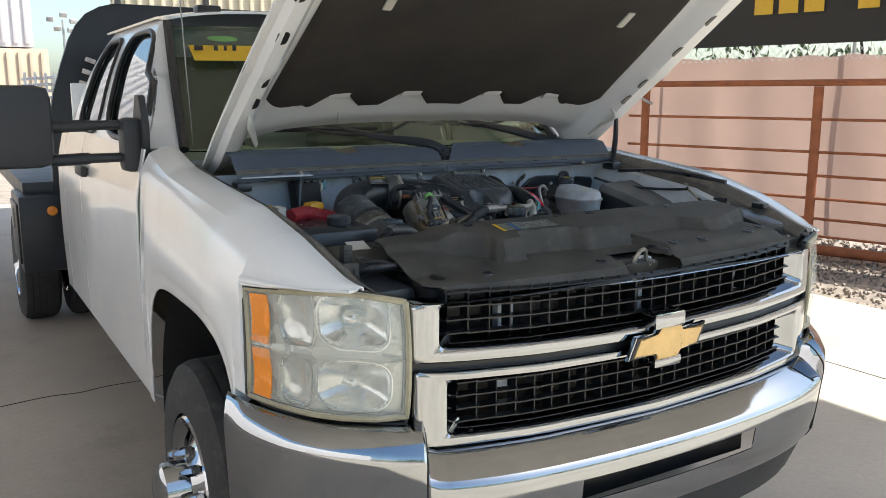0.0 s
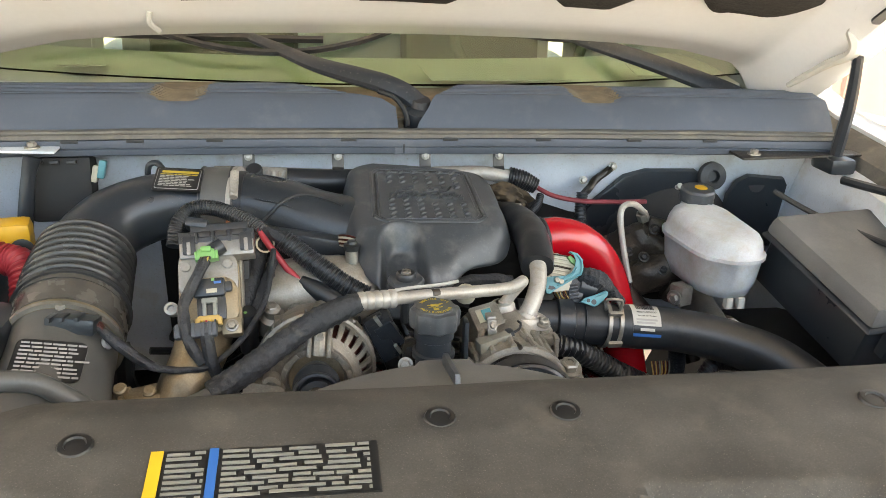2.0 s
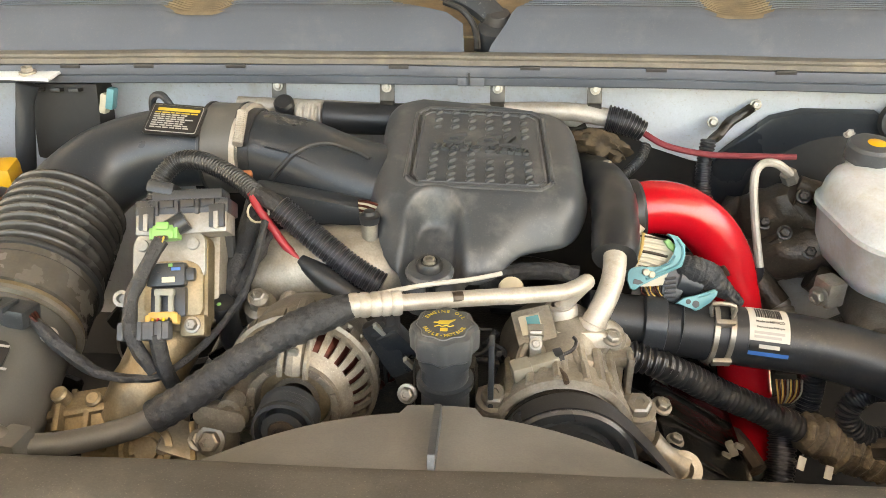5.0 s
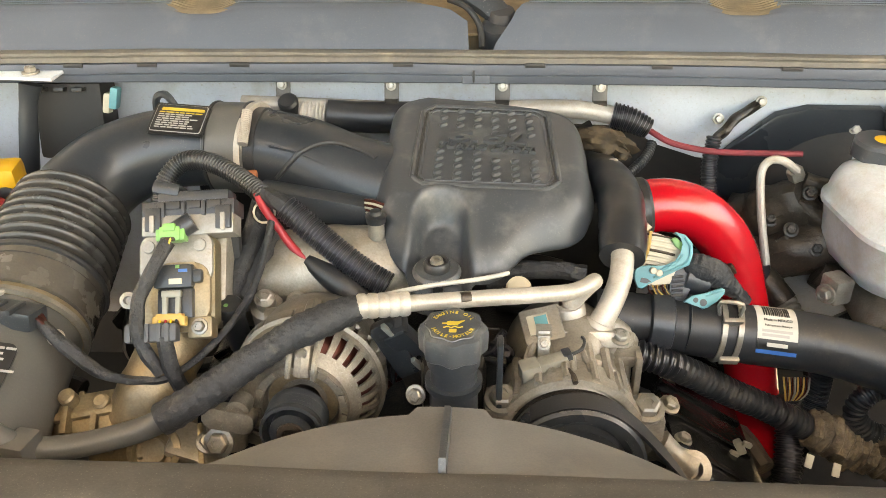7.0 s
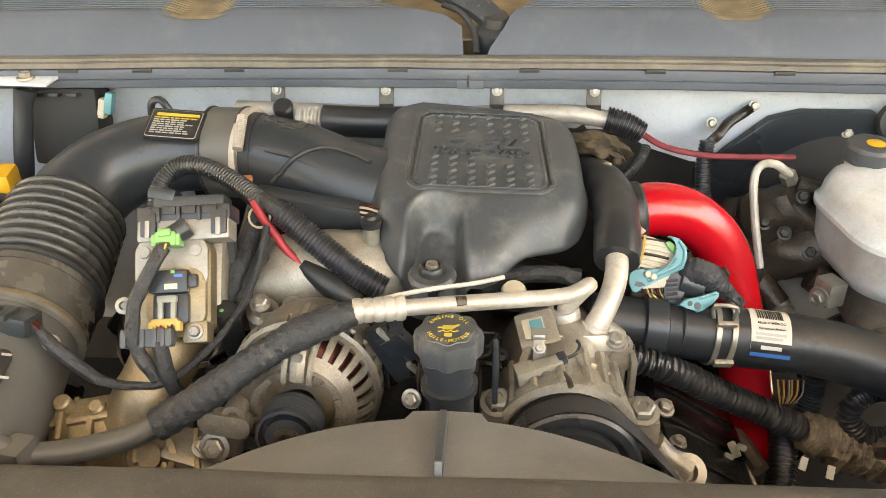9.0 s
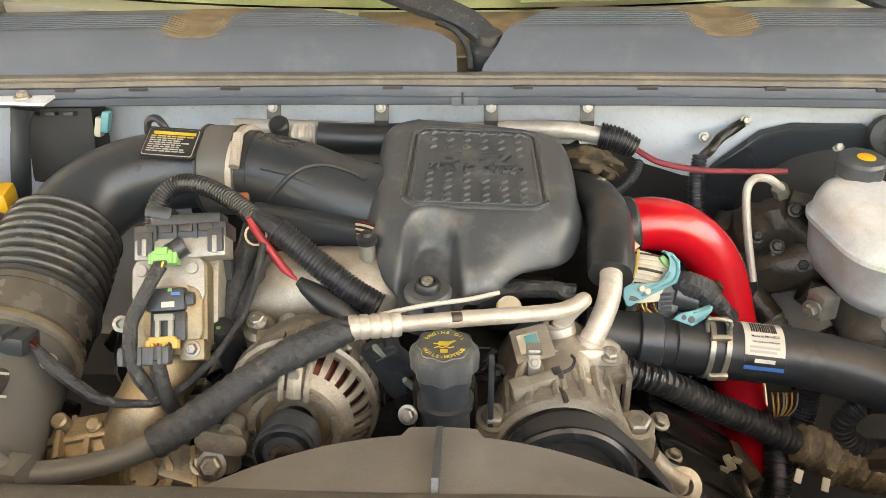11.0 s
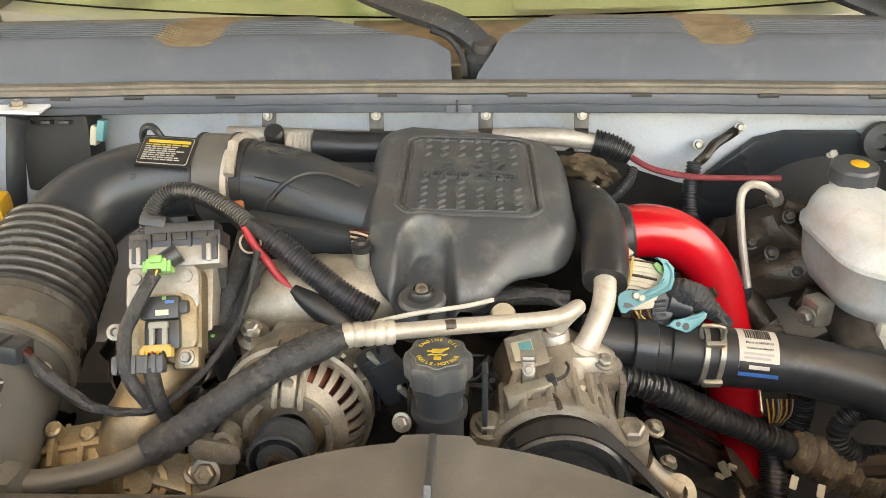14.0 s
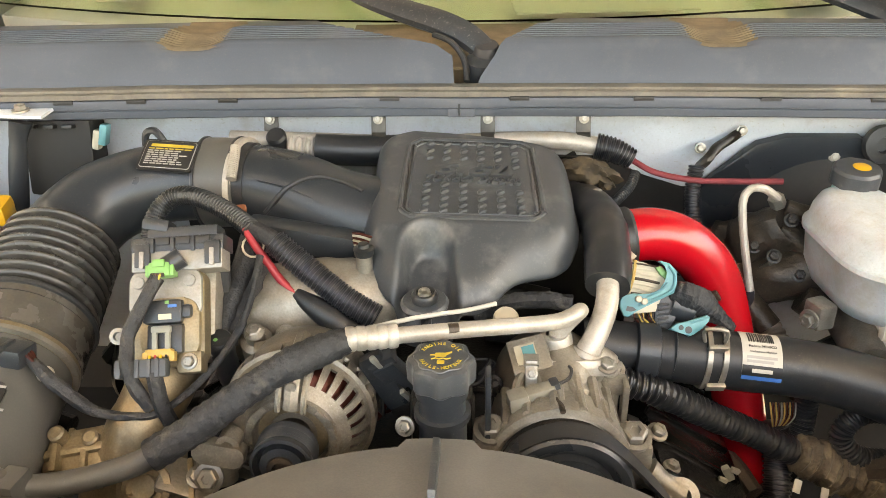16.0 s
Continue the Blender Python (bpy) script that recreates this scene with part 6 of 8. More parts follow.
on_module("amber_seal", 0.0075, 0.0365, 0.0485, (0.014, 0.004, 0.007), OILY_BROWN, gp, 0.002)
for k in range(3):
    module_tube("thin_wire", [(0.0035 + 0.004 * k, 0.037, 0.051), (0.004 + 0.003 * k, 0.033, 0.052), (0.0045 + 0.002 * k, 0.028, 0.050)], 0.0013, (CAP_YELLOW, COPPER, CAP_YELLOW)[k], gp, n=5)
module_tube("plug_neck", [(0.012, 0.046, 0.038), (0.028, 0.056, 0.036)], 0.0105, BLACK_PLASTIC, module, n=14)
module_tube("taped_cable", [(0.0065, 0.034, 0.047), (0.000, 0.020, 0.050), (-0.013, -0.003, 0.048), (-0.022, -0.021, 0.046), (-0.0225, -0.036, 0.048), (-0.0215, -0.052, 0.050), (-0.016, -0.074, 0.042), (-0.005, -0.093, 0.030)], 0.0072, TAPE, module, "tape-wrapped cable", 0.0010)
sens = on_module("pressure_sensor", 0.0085, 0.001, 0.034, (0.040, 0.024, 0.012), BLACK_PLASTIC, module, 0.004, "black pressure sensor")
on_module("sensor_ear", 0.0310, 0.001, 0.032, (0.012, 0.014, 0.010), BLACK_PLASTIC, sens, 0.004)
on_module("sensor_label", 0.0120, -0.0045, 0.0405, (0.013, 0.0055, 0.001), CREAM, sens, 0)
on_module("blue_mark", 0.0195, 0.0060, 0.0405, (0.009, 0.003, 0.001), BLUE, sens, 0)
on_module("green_mark", 0.0140, 0.0100, 0.0405, (0.004, 0.003, 0.001), GREEN, sens, 0)
on_module("sensor_foot", 0.010, -0.026, 0.030, (0.036, 0.030, 0.012), BLACK_PLASTIC, sens, 0.003)
for dx in (-0.0065, 0.0065):
    on_module("grey_lever", 0.0085 + dx, -0.0270, 0.0400, (0.005, 0.022, 0.006), GREY_PLASTIC, module, 0.0015)
on_module("lever_bar", 0.0085, -0.0170, 0.0400, (0.020, 0.007, 0.007), GREY_PLASTIC, module, 0.002)
amber = on_module("amber_plug", 0.0065, -0.0405, 0.038, (0.028, 0.009, 0.011), AMBER_PLUG, module, 0.003, "cream connector with yellow wires")
for x in (-0.007, 0.020):
    on_module("amber_lug", x, -0.0440, 0.039, (0.006, 0.010, 0.010), AMBER_PLUG, amber, 0.002)
for k in range(4):
    module_tube("thin_wire", [(-0.002 + 0.0055 * k, -0.043, 0.043), (-0.001 + 0.005 * k, -0.048, 0.046), (0.000 + 0.0035 * k, -0.054, 0.046)], 0.0014, (YELLOW, RED_CABLE, YELLOW, RUBBER)[k], amber, n=6)
clip = on_module("cable_clip", -0.0095, -0.0550, 0.043, (0.052, 0.018, 0.014), CONN_DARK, module, 0.003, "dark grey ribbed cable clip")
for x in (-0.030, -0.021, -0.012, 0.000, 0.008):
    on_module("clip_rib", x, -0.0550, 0.0505, (0.0045, 0.018, 0.004), CONN_DARK, clip, 0.001)
module_tube("taped_cable", [(0.003, -0.058, 0.045), (0.0035, -0.072, 0.040), (0.006, -0.094, 0.028), (0.012, -0.115, 0.010)], 0.0082, TAPE, module, lumps=0.001)
part("side_lug", lathe([(0.007, -0.014), (0.0085, 0), (0.0085, 0.006), (0.0045, 0.007), (0.004, 0.002), (0, 0.002)], CA @ Vector((-0.040, -0.020, 0.024)), CA_UP, 20), FACE_ALU, module)
on_module("lug_arm", -0.033, -0.022, 0.018, (0.016, 0.012, 0.010), FACE_ALU, module, 0.003)
on_module("bolt_lug", 0.0330, -0.0500, 0.020, (0.026, 0.022, 0.022), TAN_CAST, module, 0.004)
hex_bolt("lug_bolt", CA @ Vector((0.0335, -0.0495, 0.031)), CA_UP, 0.0058, module)
casting = part("cast_elbow", tube([(-0.286, 0.905, 1.150), (-0.289, 0.868, 1.124), (-0.299, 0.828, 1.096), (-0.311, 0.803, 1.062), (-0.325, 0.79, 1.00)], [0.040, 0.037, 0.034, 0.040, 0.055], 20, 6, lumps=0.002), TAN_CAST, truck, "tan-stained cast aluminium elbow")
part("cast_flange", box((-0.335, 0.795, 1.050), (0.135, 0.05, 0.055), 0.012, (25, -8, 8)), TAN_CAST, casting)
for k in range(4):
    part("cast_rib", box((-0.38 + 0.028 * k, 0.775, 1.048 - 0.006 * k), (0.007, 0.03, 0.06), 0.002, (25, -8, 8)), TAN_CAST, casting)
part("flange_rim", box((-0.343, 0.780, 1.072), (0.112, 0.010, 0.012), 0.004, (25, -8, 8)), TAN_CAST, casting)
part("flange_rim", box((-0.337, 0.768, 1.050), (0.118, 0.008, 0.010), 0.003, (25, -8, 8)), TAN_CAST, casting)
for x in (-0.386, -0.352, -0.318):
    part("cast_boss", lathe([(0.009, -0.02), (0.0085, 0.004), (0.006, 0.006), (0, 0.006)], (x, 0.785, 1.078 - 0.14 * (x + 0.35)), (0, -0.45, 0.9), 16), TAN_CAST, casting)
hex_bolt("flange_bolt", (-0.262, 0.80, 1.065), (0.1, -0.5, 0.8), 0.0075, casting)
part("round_boss", lathe([(0.0, 0.0), (0.027, 0.0), (0.027, 0.014), (0.021, 0.016), (0.019, 0.010), (0.013, 0.010), (0.012, 0.014), (0, 0.014)], (-0.290, 0.757, 1.042), (0, -0.75, 0.65), 28), TAN_CAST, casting)
part("bracket_foot", box((-0.255, 0.765, 1.040), (0.055, 0.04, 0.03), 0.006, (20, 20, 0)), ALUMINIUM, casting)
hex_bolt("bracket_bolt", (-0.238, 0.757, 1.056), (0.2, -0.6, 0.75), 0.008, casting)
manifold = part("intake_manifold", tube([(-0.265, 0.955, 1.105), (-0.20, 0.965, 1.125), (-0.14, 0.97, 1.128), (-0.06, 0.985, 1.12)], [0.045, 0.05, 0.052, 0.05], 18, 6, lumps=0.002), ALUMINIUM, truck, "dirty cast aluminium intake manifold")
part("fuel_stub", tube([(-0.093, 0.965, 1.15), (-0.093, 0.972, 1.192)], 0.0095, 14, 2), STEEL, manifold)
part("stub_cap", lathe([(0.011, 0), (0.012, 0.008), (0.007, 0.010), (0.006, 0.014), (0, 0.015)], (-0.093, 0.972, 1.190), (0, 0, 1), 14), RUBBER, manifold)
part("wire_channel", box((-0.165, 1.025, 1.183), (0.15, 0.03, 0.032), 0.006, (0, 8, -4)), BLACK_PLASTIC, truck, "black wiring channel")
for k in range(6):
    part("bare_wire", tube([(-0.110, 1.008, 1.184 + 0.003 * k), (-0.098, 1.000, 1.184 + 0.0035 * k), (-0.082, 0.996, 1.178 + 0.004 * k)], 0.0017, 6, 4), COPPER if k % 2 else CREAM, truck)
part("dark_stem", tube([(-0.222, 0.985, 1.205), (-0.228, 0.955, 1.180), (-0.235, 0.925, 1.158), (-0.242, 0.90, 1.130)], 0.0135, 12, 5, lumps=0.001), TAPE, truck)
for x, y, z in ((-0.205, 0.895, 1.125), (-0.172, 0.90, 1.12)):
    pod = part("injector_line_nut", lathe([(0.018, -0.03), (0.018, 0.0), (0.011, 0.004), (0.010, 0.016), (0.006, 0.02), (0, 0.02)], (x, y, z), (0.1, -0.5, 1), 14), ALUMINIUM, truck)
    hex_bolt("line_bolt", (x, y - 0.004, z + 0.012), (0.1, -0.5, 1), 0.008, pod)
sw = part("coolant_sensor", lathe([(0.013, -0.05), (0.013, -0.006), (0.014, 0.0), (0.014, 0.016), (0.012, 0.019), (0, 0.019)], (-0.236, 0.872, 1.128), (0, -0.3, 1), 22), RUBBER, truck, "black round sensor with a green dot")
part("paint_dot", lathe([(0.0025, 0.0195), (0, 0.0205)], (-0.238, 0.868, 1.128), (0, -0.3, 1), 10), GREEN, sw)

# wiring looms over the engine
part("wiring_loom", tube([(-0.342, 0.985, 1.195), (-0.338, 1.005, 1.222), (-0.318, 1.018, 1.240), (-0.285, 1.010, 1.243), (-0.245, 0.990, 1.233), (-0.215, 0.968, 1.222)], 0.0102, 14, 8, 0.0012, 0.0040), LOOM, truck, "black corrugated wiring loom")
part("wiring_loom", tube([(-0.190, 0.957, 1.214), (-0.165, 0.948, 1.196), (-0.135, 0.935, 1.176), (-0.105, 0.925, 1.156), (-0.075, 0.918, 1.140)], 0.0135, 14, 8, 0.0015, 0.0046), LOOM, truck, "black corrugated wiring loom")
part("taped_wire", tube([(-0.222, 0.972, 1.224), (-0.208, 0.966, 1.222), (-0.192, 0.957, 1.216), (-0.175, 0.953, 1.202)], 0.0095, 10, 6, lumps=0.003), TAPE, truck)
part("red_cable", tube([(-0.222, 0.966, 1.226), (-0.213, 0.957, 1.212), (-0.198, 0.950, 1.192), (-0.182, 0.942, 1.172), (-0.160, 0.932, 1.156), (-0.148, 0.928, 1.150)], 0.0047, 12, 6), RED_CABLE, truck, "bright red battery cable")
part("cable_boot", tube([(-0.166, 0.936, 1.160), (-0.150, 0.929, 1.151), (-0.125, 0.92, 1.138), (-0.10, 0.912, 1.118)], [0.008, 0.012, 0.016, 0.016], 12, 5), RUBBER, truck)
part("cable_tie", tube([(-0.214 + 0.012 * math.cos(a), 0.958 + 0.006 * math.sin(a), 1.207 + 0.010 * math.sin(a)) for a in steps(0, math.tau, 14)], 0.0014, 5, 1), CREAM, truck)
part("sensor_cable", tube([(-0.414, 0.815, 1.158), (-0.400, 0.808, 1.148), (-0.384, 0.800, 1.136), (-0.351, 0.790, 1.114), (-0.327, 0.786, 1.108), (-0.305, 0.785, 1.107), (-0.279, 0.790, 1.108), (-0.246, 0.820, 1.123), (-0.219, 0.860, 1.147), (-0.208, 0.900, 1.171), (-0.202, 0.940, 1.205)], [0.0045, 0.0065, 0.0075, 0.0062, 0.0045, 0.0040, 0.004, 0.004, 0.004, 0.004, 0.004], 10, 6, lumps=0.0008), TAPE, truck, "thin black sensor cable partly wrapped in tape")
for k in range(3):
    part("bare_wire", tube([(-0.416, 0.812 + 0.003 * k, 1.160), (-0.408, 0.809 + 0.004 * k, 1.160), (-0.400, 0.808, 1.150)], 0.0016, 5, 4), COPPER, truck)
part("frayed_tape", tube([(-0.202, 0.945, 1.190), (-0.213, 0.92, 1.165), (-0.222, 0.90, 1.145), (-0.228, 0.885, 1.125)], 0.006, 8, 6, lumps=0.006), TAPE, truck)
part("white_wire", tube([(-0.082, 0.838, 1.176), (-0.065, 0.850, 1.173), (-0.026, 0.870, 1.171), (0.025, 0.900, 1.162), (0.055, 0.920, 1.158)], 0.0026, 8, 6), PAPER, truck, "thin white wire")
part("taped_harness", tube([(0.03, 0.935, 1.135), (0.06, 0.94, 1.145), (0.10, 0.945, 1.148), (0.14, 0.942, 1.145)], 0.010, 10, 6, lumps=0.003), TAPE, truck)
part("brass_fitting", lathe([(0.0, 0), (0.014, 0), (0.014, 0.012), (0.012, 0.016), (0, 0.017)], (0.066, 0.915, 1.135), (0, -0.4, 1), 20), CREAM, truck)

# air-conditioning lines
part("refrigerant_pipe", tube([(-0.088, 0.820, 1.177), (-0.045, 0.830, 1.175), (0.03, 0.849, 1.171), (0.108, 0.868, 1.167), (0.130, 0.876, 1.169), (0.141, 0.886, 1.170), (0.142, 0.897, 1.162), (0.133, 0.902, 1.147), (0.120, 0.902, 1.128)], 0.0085, 16, 6), BRIGHT_PIPE, truck, "bare aluminium air-conditioning pipe")
for x in (-0.088, -0.078, -0.068, -0.058, -0.048):
    t = (x + 0.088) / 0.043
    part("crimp_ring", lathe([(0.0112, -0.0052), (0.0125, -0.003), (0.0125, 0.003), (0.0112, 0.0052)], (x, 0.820 + 0.010 * t, 1.177 - 0.002 * t), (0.043, 0.010, -0.002), 20), BRIGHT_PIPE, truck)
part("pipe_stain", tube([(0.006, 0.8405, 1.1756), (0.016, 0.8435, 1.1748)], 0.0060, 14, 1, lumps=0.0012), OILY_BROWN, truck)
part("suction_pipe", tube([(0.149, 0.888, 1.112), (0.160, 0.897, 1.128), (0.172, 0.915, 1.150), (0.177, 0.935, 1.166), (0.177, 0.955, 1.178)], 0.0125, 18, 6), BRIGHT_PIPE, truck, "thick bent aluminium suction pipe")
comp_flange = part("pipe_flange", box((0.139, 0.884, 1.104), (0.082, 0.040, 0.018), 0.005, (-22, 6, 10)), BRIGHT_PIPE, truck, "cast pipe flange bolted on the compressor")
for at, axis, r in (((0.120, 0.901, 1.116), (0.1, 0.05, 1), 0.0125), ((0.150, 0.889, 1.108), (0.4, 0.35, 0.75), 0.0165)):
    part("pipe_collar", lathe([(r - 0.003, 0), (r, 0.002), (r, 0.008), (r - 0.003, 0.010), (r - 0.003, 0.016), (r - 0.006, 0.018)], at, axis, 22), BRIGHT_PIPE, comp_flange)
hex_bolt("flange_bolt", (0.172, 0.874, 1.110), (0.1, -0.4, 0.9), 0.0075, comp_flange)
part("foam_sleeve", tube([(0.177, 0.942, 1.168), (0.181, 0.972, 1.180), (0.184, 1.015, 1.188), (0.183, 1.065, 1.190), (0.172, 1.12, 1.185), (0.150, 1.17, 1.17)], [0.025, 0.026, 0.0265, 0.0265, 0.026, 0.025], 20, 6, lumps=0.0022), LOOM, truck, "black foam pipe sleeve with a torn end")
part("taped_hose", tube([(-0.088, 0.820, 1.176), (-0.105, 0.815, 1.173), (-0.141, 0.800, 1.163), (-0.165, 0.789, 1.153), (-0.195, 0.774, 1.138), (-0.235, 0.755, 1.115), (-0.272, 0.738, 1.098)], [0.011, 0.0150, 0.0160, 0.0140, 0.0150, 0.0155, 0.0155], 16, 8, 0.0008, 0.011, lumps=0.0014), TAPE, truck, "hose wrapped in black cloth tape")
part("rubber_hose", tube([(-0.265, 0.745, 1.098), (-0.295, 0.738, 1.085), (-0.345, 0.714, 1.086), (-0.384, 0.695, 1.100), (-0.420, 0.690, 1.132), (-0.455, 0.686, 1.155), (-0.515, 0.670, 1.162), (-0.535, 0.662, 1.155)], 0.0118, 14, 6), AIRBOX, truck, "plain black rubber hose")
part("hose_loom", tube([(-0.525, 0.666, 1.160), (-0.553, 0.655, 1.146), (-0.588, 0.640, 1.112), (-0.61, 0.63, 1.06)], 0.0130, 14, 6, 0.0025, 0.006), LOOM, truck, "black corrugated sleeve")
part("hose_clip", box((-0.380, 0.692, 1.098), (0.024, 0.030, 0.032), 0.004, (0, 0, -10)), AIRBOX, truck)


# alternator
AX = Vector((0.0, -1.0, 0.10)).normalized()
AC = Vector((-0.147, 0.785, 1.086))


def alternator():
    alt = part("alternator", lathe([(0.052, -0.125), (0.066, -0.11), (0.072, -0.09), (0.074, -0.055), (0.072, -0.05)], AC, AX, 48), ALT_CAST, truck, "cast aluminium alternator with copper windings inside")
    part("winding_drum", lathe([(0.066, -0.06), (0.067, -0.036), (0.057, -0.020), (0.040, -0.012)], AC, AX, 40), COPPER, alt, "copper windings")
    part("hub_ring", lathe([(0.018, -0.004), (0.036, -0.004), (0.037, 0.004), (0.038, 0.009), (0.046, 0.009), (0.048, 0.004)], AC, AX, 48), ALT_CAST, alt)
    part("hub_gap", lathe([(0.024, -0.0034), (0.025, -0.0026), (0.034, -0.0026), (0.035, -0.0034)], AC, AX, 48), TAN_CAST, alt)
    q = AX.to_track_quat("Z", "Y").to_matrix().to_4x4()
    m = Matrix.Translation(AC) @ q
    profile = [(0.046, 0.006), (0.049, 0.004), (0.052, 0.001), (0.058, -0.004), (0.064, -0.009), (0.069, -0.016), (0.0725, -0.025), (0.0745, -0.031), (0.0785, -0.033), (0.0790, -0.048), (0.0760, -0.052)]

    def dome(a, v):
        r, h = profile[int(v)]
        return m @ Vector((r * math.cos(radians(a)), r * math.sin(radians(a)), h))

    def slot(a, v):
        if min(abs((a - s0 + 180) % 360 - 180) for s0 in (85, 205, 300)) < 14 or 100 < a % 360 < 122:
            return False
        if v >= 8:
            return v < 9 and a % 12 < 5
        return 3 <= v < 6 and 3 < a % 12 < 9.5

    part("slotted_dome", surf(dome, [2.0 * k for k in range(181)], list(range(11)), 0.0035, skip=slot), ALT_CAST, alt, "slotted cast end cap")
    for k in range(12):
        a = radians(12 + 30 * k)
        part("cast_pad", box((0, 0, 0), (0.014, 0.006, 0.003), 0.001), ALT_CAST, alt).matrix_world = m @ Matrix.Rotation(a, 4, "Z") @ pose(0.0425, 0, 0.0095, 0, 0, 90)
    for a, w in ((math.radians(85), 0.024), (math.radians(205), 0.020), (math.radians(300), 0.018)):
        c, s = math.cos(a), math.sin(a)
        bm = tube([m @ Vector((0.036 * c, 0.036 * s, 0.007)), m @ Vector((0.054 * c, 0.054 * s, 0.001)), m @ Vector((0.073 * c, 0.073 * s, -0.024)), m @ Vector((0.079 * c, 0.079 * s, -0.055))], w * 0.40, 8, 4)
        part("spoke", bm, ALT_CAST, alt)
        for e in (-1, 1):
            side = Vector((-s, c, 0)) * e * w * 0.52
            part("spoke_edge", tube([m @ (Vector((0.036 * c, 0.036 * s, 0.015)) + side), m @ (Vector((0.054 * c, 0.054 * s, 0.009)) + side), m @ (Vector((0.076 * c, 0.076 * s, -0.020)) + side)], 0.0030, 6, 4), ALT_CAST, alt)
    for a in (math.radians(85), math.radians(330), math.radians(148)):
        p = m @ Vector((0.060 * math.cos(a), 0.060 * math.sin(a), 0.006))
        part("through_bolt", lathe([(0.005, 0), (0.005, 0.004), (0.002, 0.004), (0, 0.003)], p, AX, 10), STEEL, alt)
    part("side_ear", plate(rounded(0.050, 0.022, 0.008), 0.016, Matrix.Translation((-0.211, 0.762, 1.089)) @ Matrix.Rotation(radians(80), 4, "X") @ Matrix.Rotation(radians(-10), 4, "Z"), 0.003), ALT_CAST, alt)
    part("ear_boss", lathe([(0.011, -0.01), (0.0115, 0.010), (0.006, 0.011), (0.0055, 0.004), (0, 0.004)], (-0.202, 0.762, 1.098), AX, 20), ALT_CAST, alt)
    part("side_ear", box(AC + Vector((-0.060, 0.01, -0.045)), (0.06, 0.028, 0.018), 0.006, (0, 20, 0)), ALT_CAST, alt)
    pul = part("pulley", lathe([(0.022, -0.004), (0.0300, -0.002), (0.0300, 0.004), (0.0287, 0.006), (0.0300, 0.008), (0.0287, 0.011), (0.0300, 0.013), (0.0287, 0.016), (0.0300, 0.018), (0.0287, 0.021), (0.0300, 0.024), (0.0300, 0.030), (0.0272, 0.031), (0.025, 0.022), (0.021, 0.020), (0.0205, 0.030), (0.0135, 0.032), (0.012, 0.026), (0.009, 0.025), (0, 0.025)], AC + AX * 0.022, AX, 40), BLACK_PLASTIC, alt, "black pulley with a rusty centre")
    part("pulley_nut", lathe([(0.0135, 0.028), (0.013, 0.034), (0.008, 0.035), (0.006, 0.030), (0, 0.03)], AC + AX * 0.022, AX, 16), OILY_BROWN, pul)


alternator()
ear = part("alternator_bracket", tube([(-0.222, 0.765, 1.045), (-0.222, 0.775, 1.075)], 0.020, 16, 2), ALUMINIUM, truck, "cast bracket ear")
part("bracket_arm", tube([(-0.222, 0.785, 1.05), (-0.19, 0.80, 1.06), (-0.16, 0.82, 1.03)], 0.015, 10, 4), ALUMINIUM, ear)
hex_bolt("bracket_bolt", (-0.223, 0.748, 1.064), (0, -0.85, 0.5), 0.0105, ear)

# oil filler
UPC = Vector((0, -0.02, 1)).normalized()
neck = part("oil_filler_neck", lathe([(0.024, -0.13), (0.0235, -0.06), (0.0225, -0.03), (0.0225, -0.028), (0.0225, -0.02), (0.0255, -0.018), (0.0255, 0.0)], (0.002, 0.783, 1.160), UPC, 28), BLACK_PLASTIC, truck, "black plastic oil filler neck")
cap = part("oil_cap", lathe([(0.023, -0.004), (0.028, -0.006), (0.0305, -0.003), (0.0310, 0.014), (0.0295, 0.0195), (0.0262, 0.0215), (0.0245, 0.0215), (0.0238, 0.0225), (0, 0.0225)], (0.002, 0.781, 1.163), UPC, 64, wave=lambda a: 1 + 0.06 * math.cos(a * 8)), COVER_PLASTIC, neck, "grey scalloped oil cap with yellow print")
mc = Matrix.Translation(Vector((0.002, 0.781, 1.163)) + UPC * 0.0228) @ UPC.to_track_quat("Z", "Y").to_matrix().to_4x4()
mc = Matrix.Translation(mc.translation) @ Matrix.Rotation(math.atan2(0.02, 1), 4, "X")
for text, rad, a0, step, flip in (("ENGINE OIL", 0.0190, 150, -13.5, 1), ("HUILE-MOTEUR", 0.0190, 205, 12.0, -1)):
    for i, ch in enumerate(text):
        if ch == " ":
            continue
        a = radians(a0 + step * i)
        lettering(ch, 0.0056, mc @ Matrix.Translation((rad * math.cos(a), rad * math.sin(a), 0.0002)) @ Matrix.Rotation(a - flip * radians(90), 4, "Z"), CAP_YELLOW, cap, 0.0002, name="cap_letter")
can = [(-0.010, 0.002), (-0.006, 0.002), (-0.005, 0.0045), (0.004, 0.0045), (0.010, 0.0068), (0.0105, 0.0058), (0.005, 0.0005), (0.004, -0.0015), (-0.005, -0.0015), (-0.006, 0.0005), (-0.010, 0.0005)]
part("oil_symbol", plate(can, 0.0004, mc), CAP_YELLOW, cap)
part("wave_symbol", tube([mc @ Vector((x, -0.0045 + 0.0008 * math.sin(x * 900), 0.0003)) for x in steps(-0.009, 0.009, 14)], 0.0005, 4, 1), CAP_YELLOW, cap)
part("book_symbol", plate(rounded(0.007, 0.005, 0.001), 0.0004, mc @ Matrix.Translation((0, -0.010, 0))), CAP_YELLOW, cap)
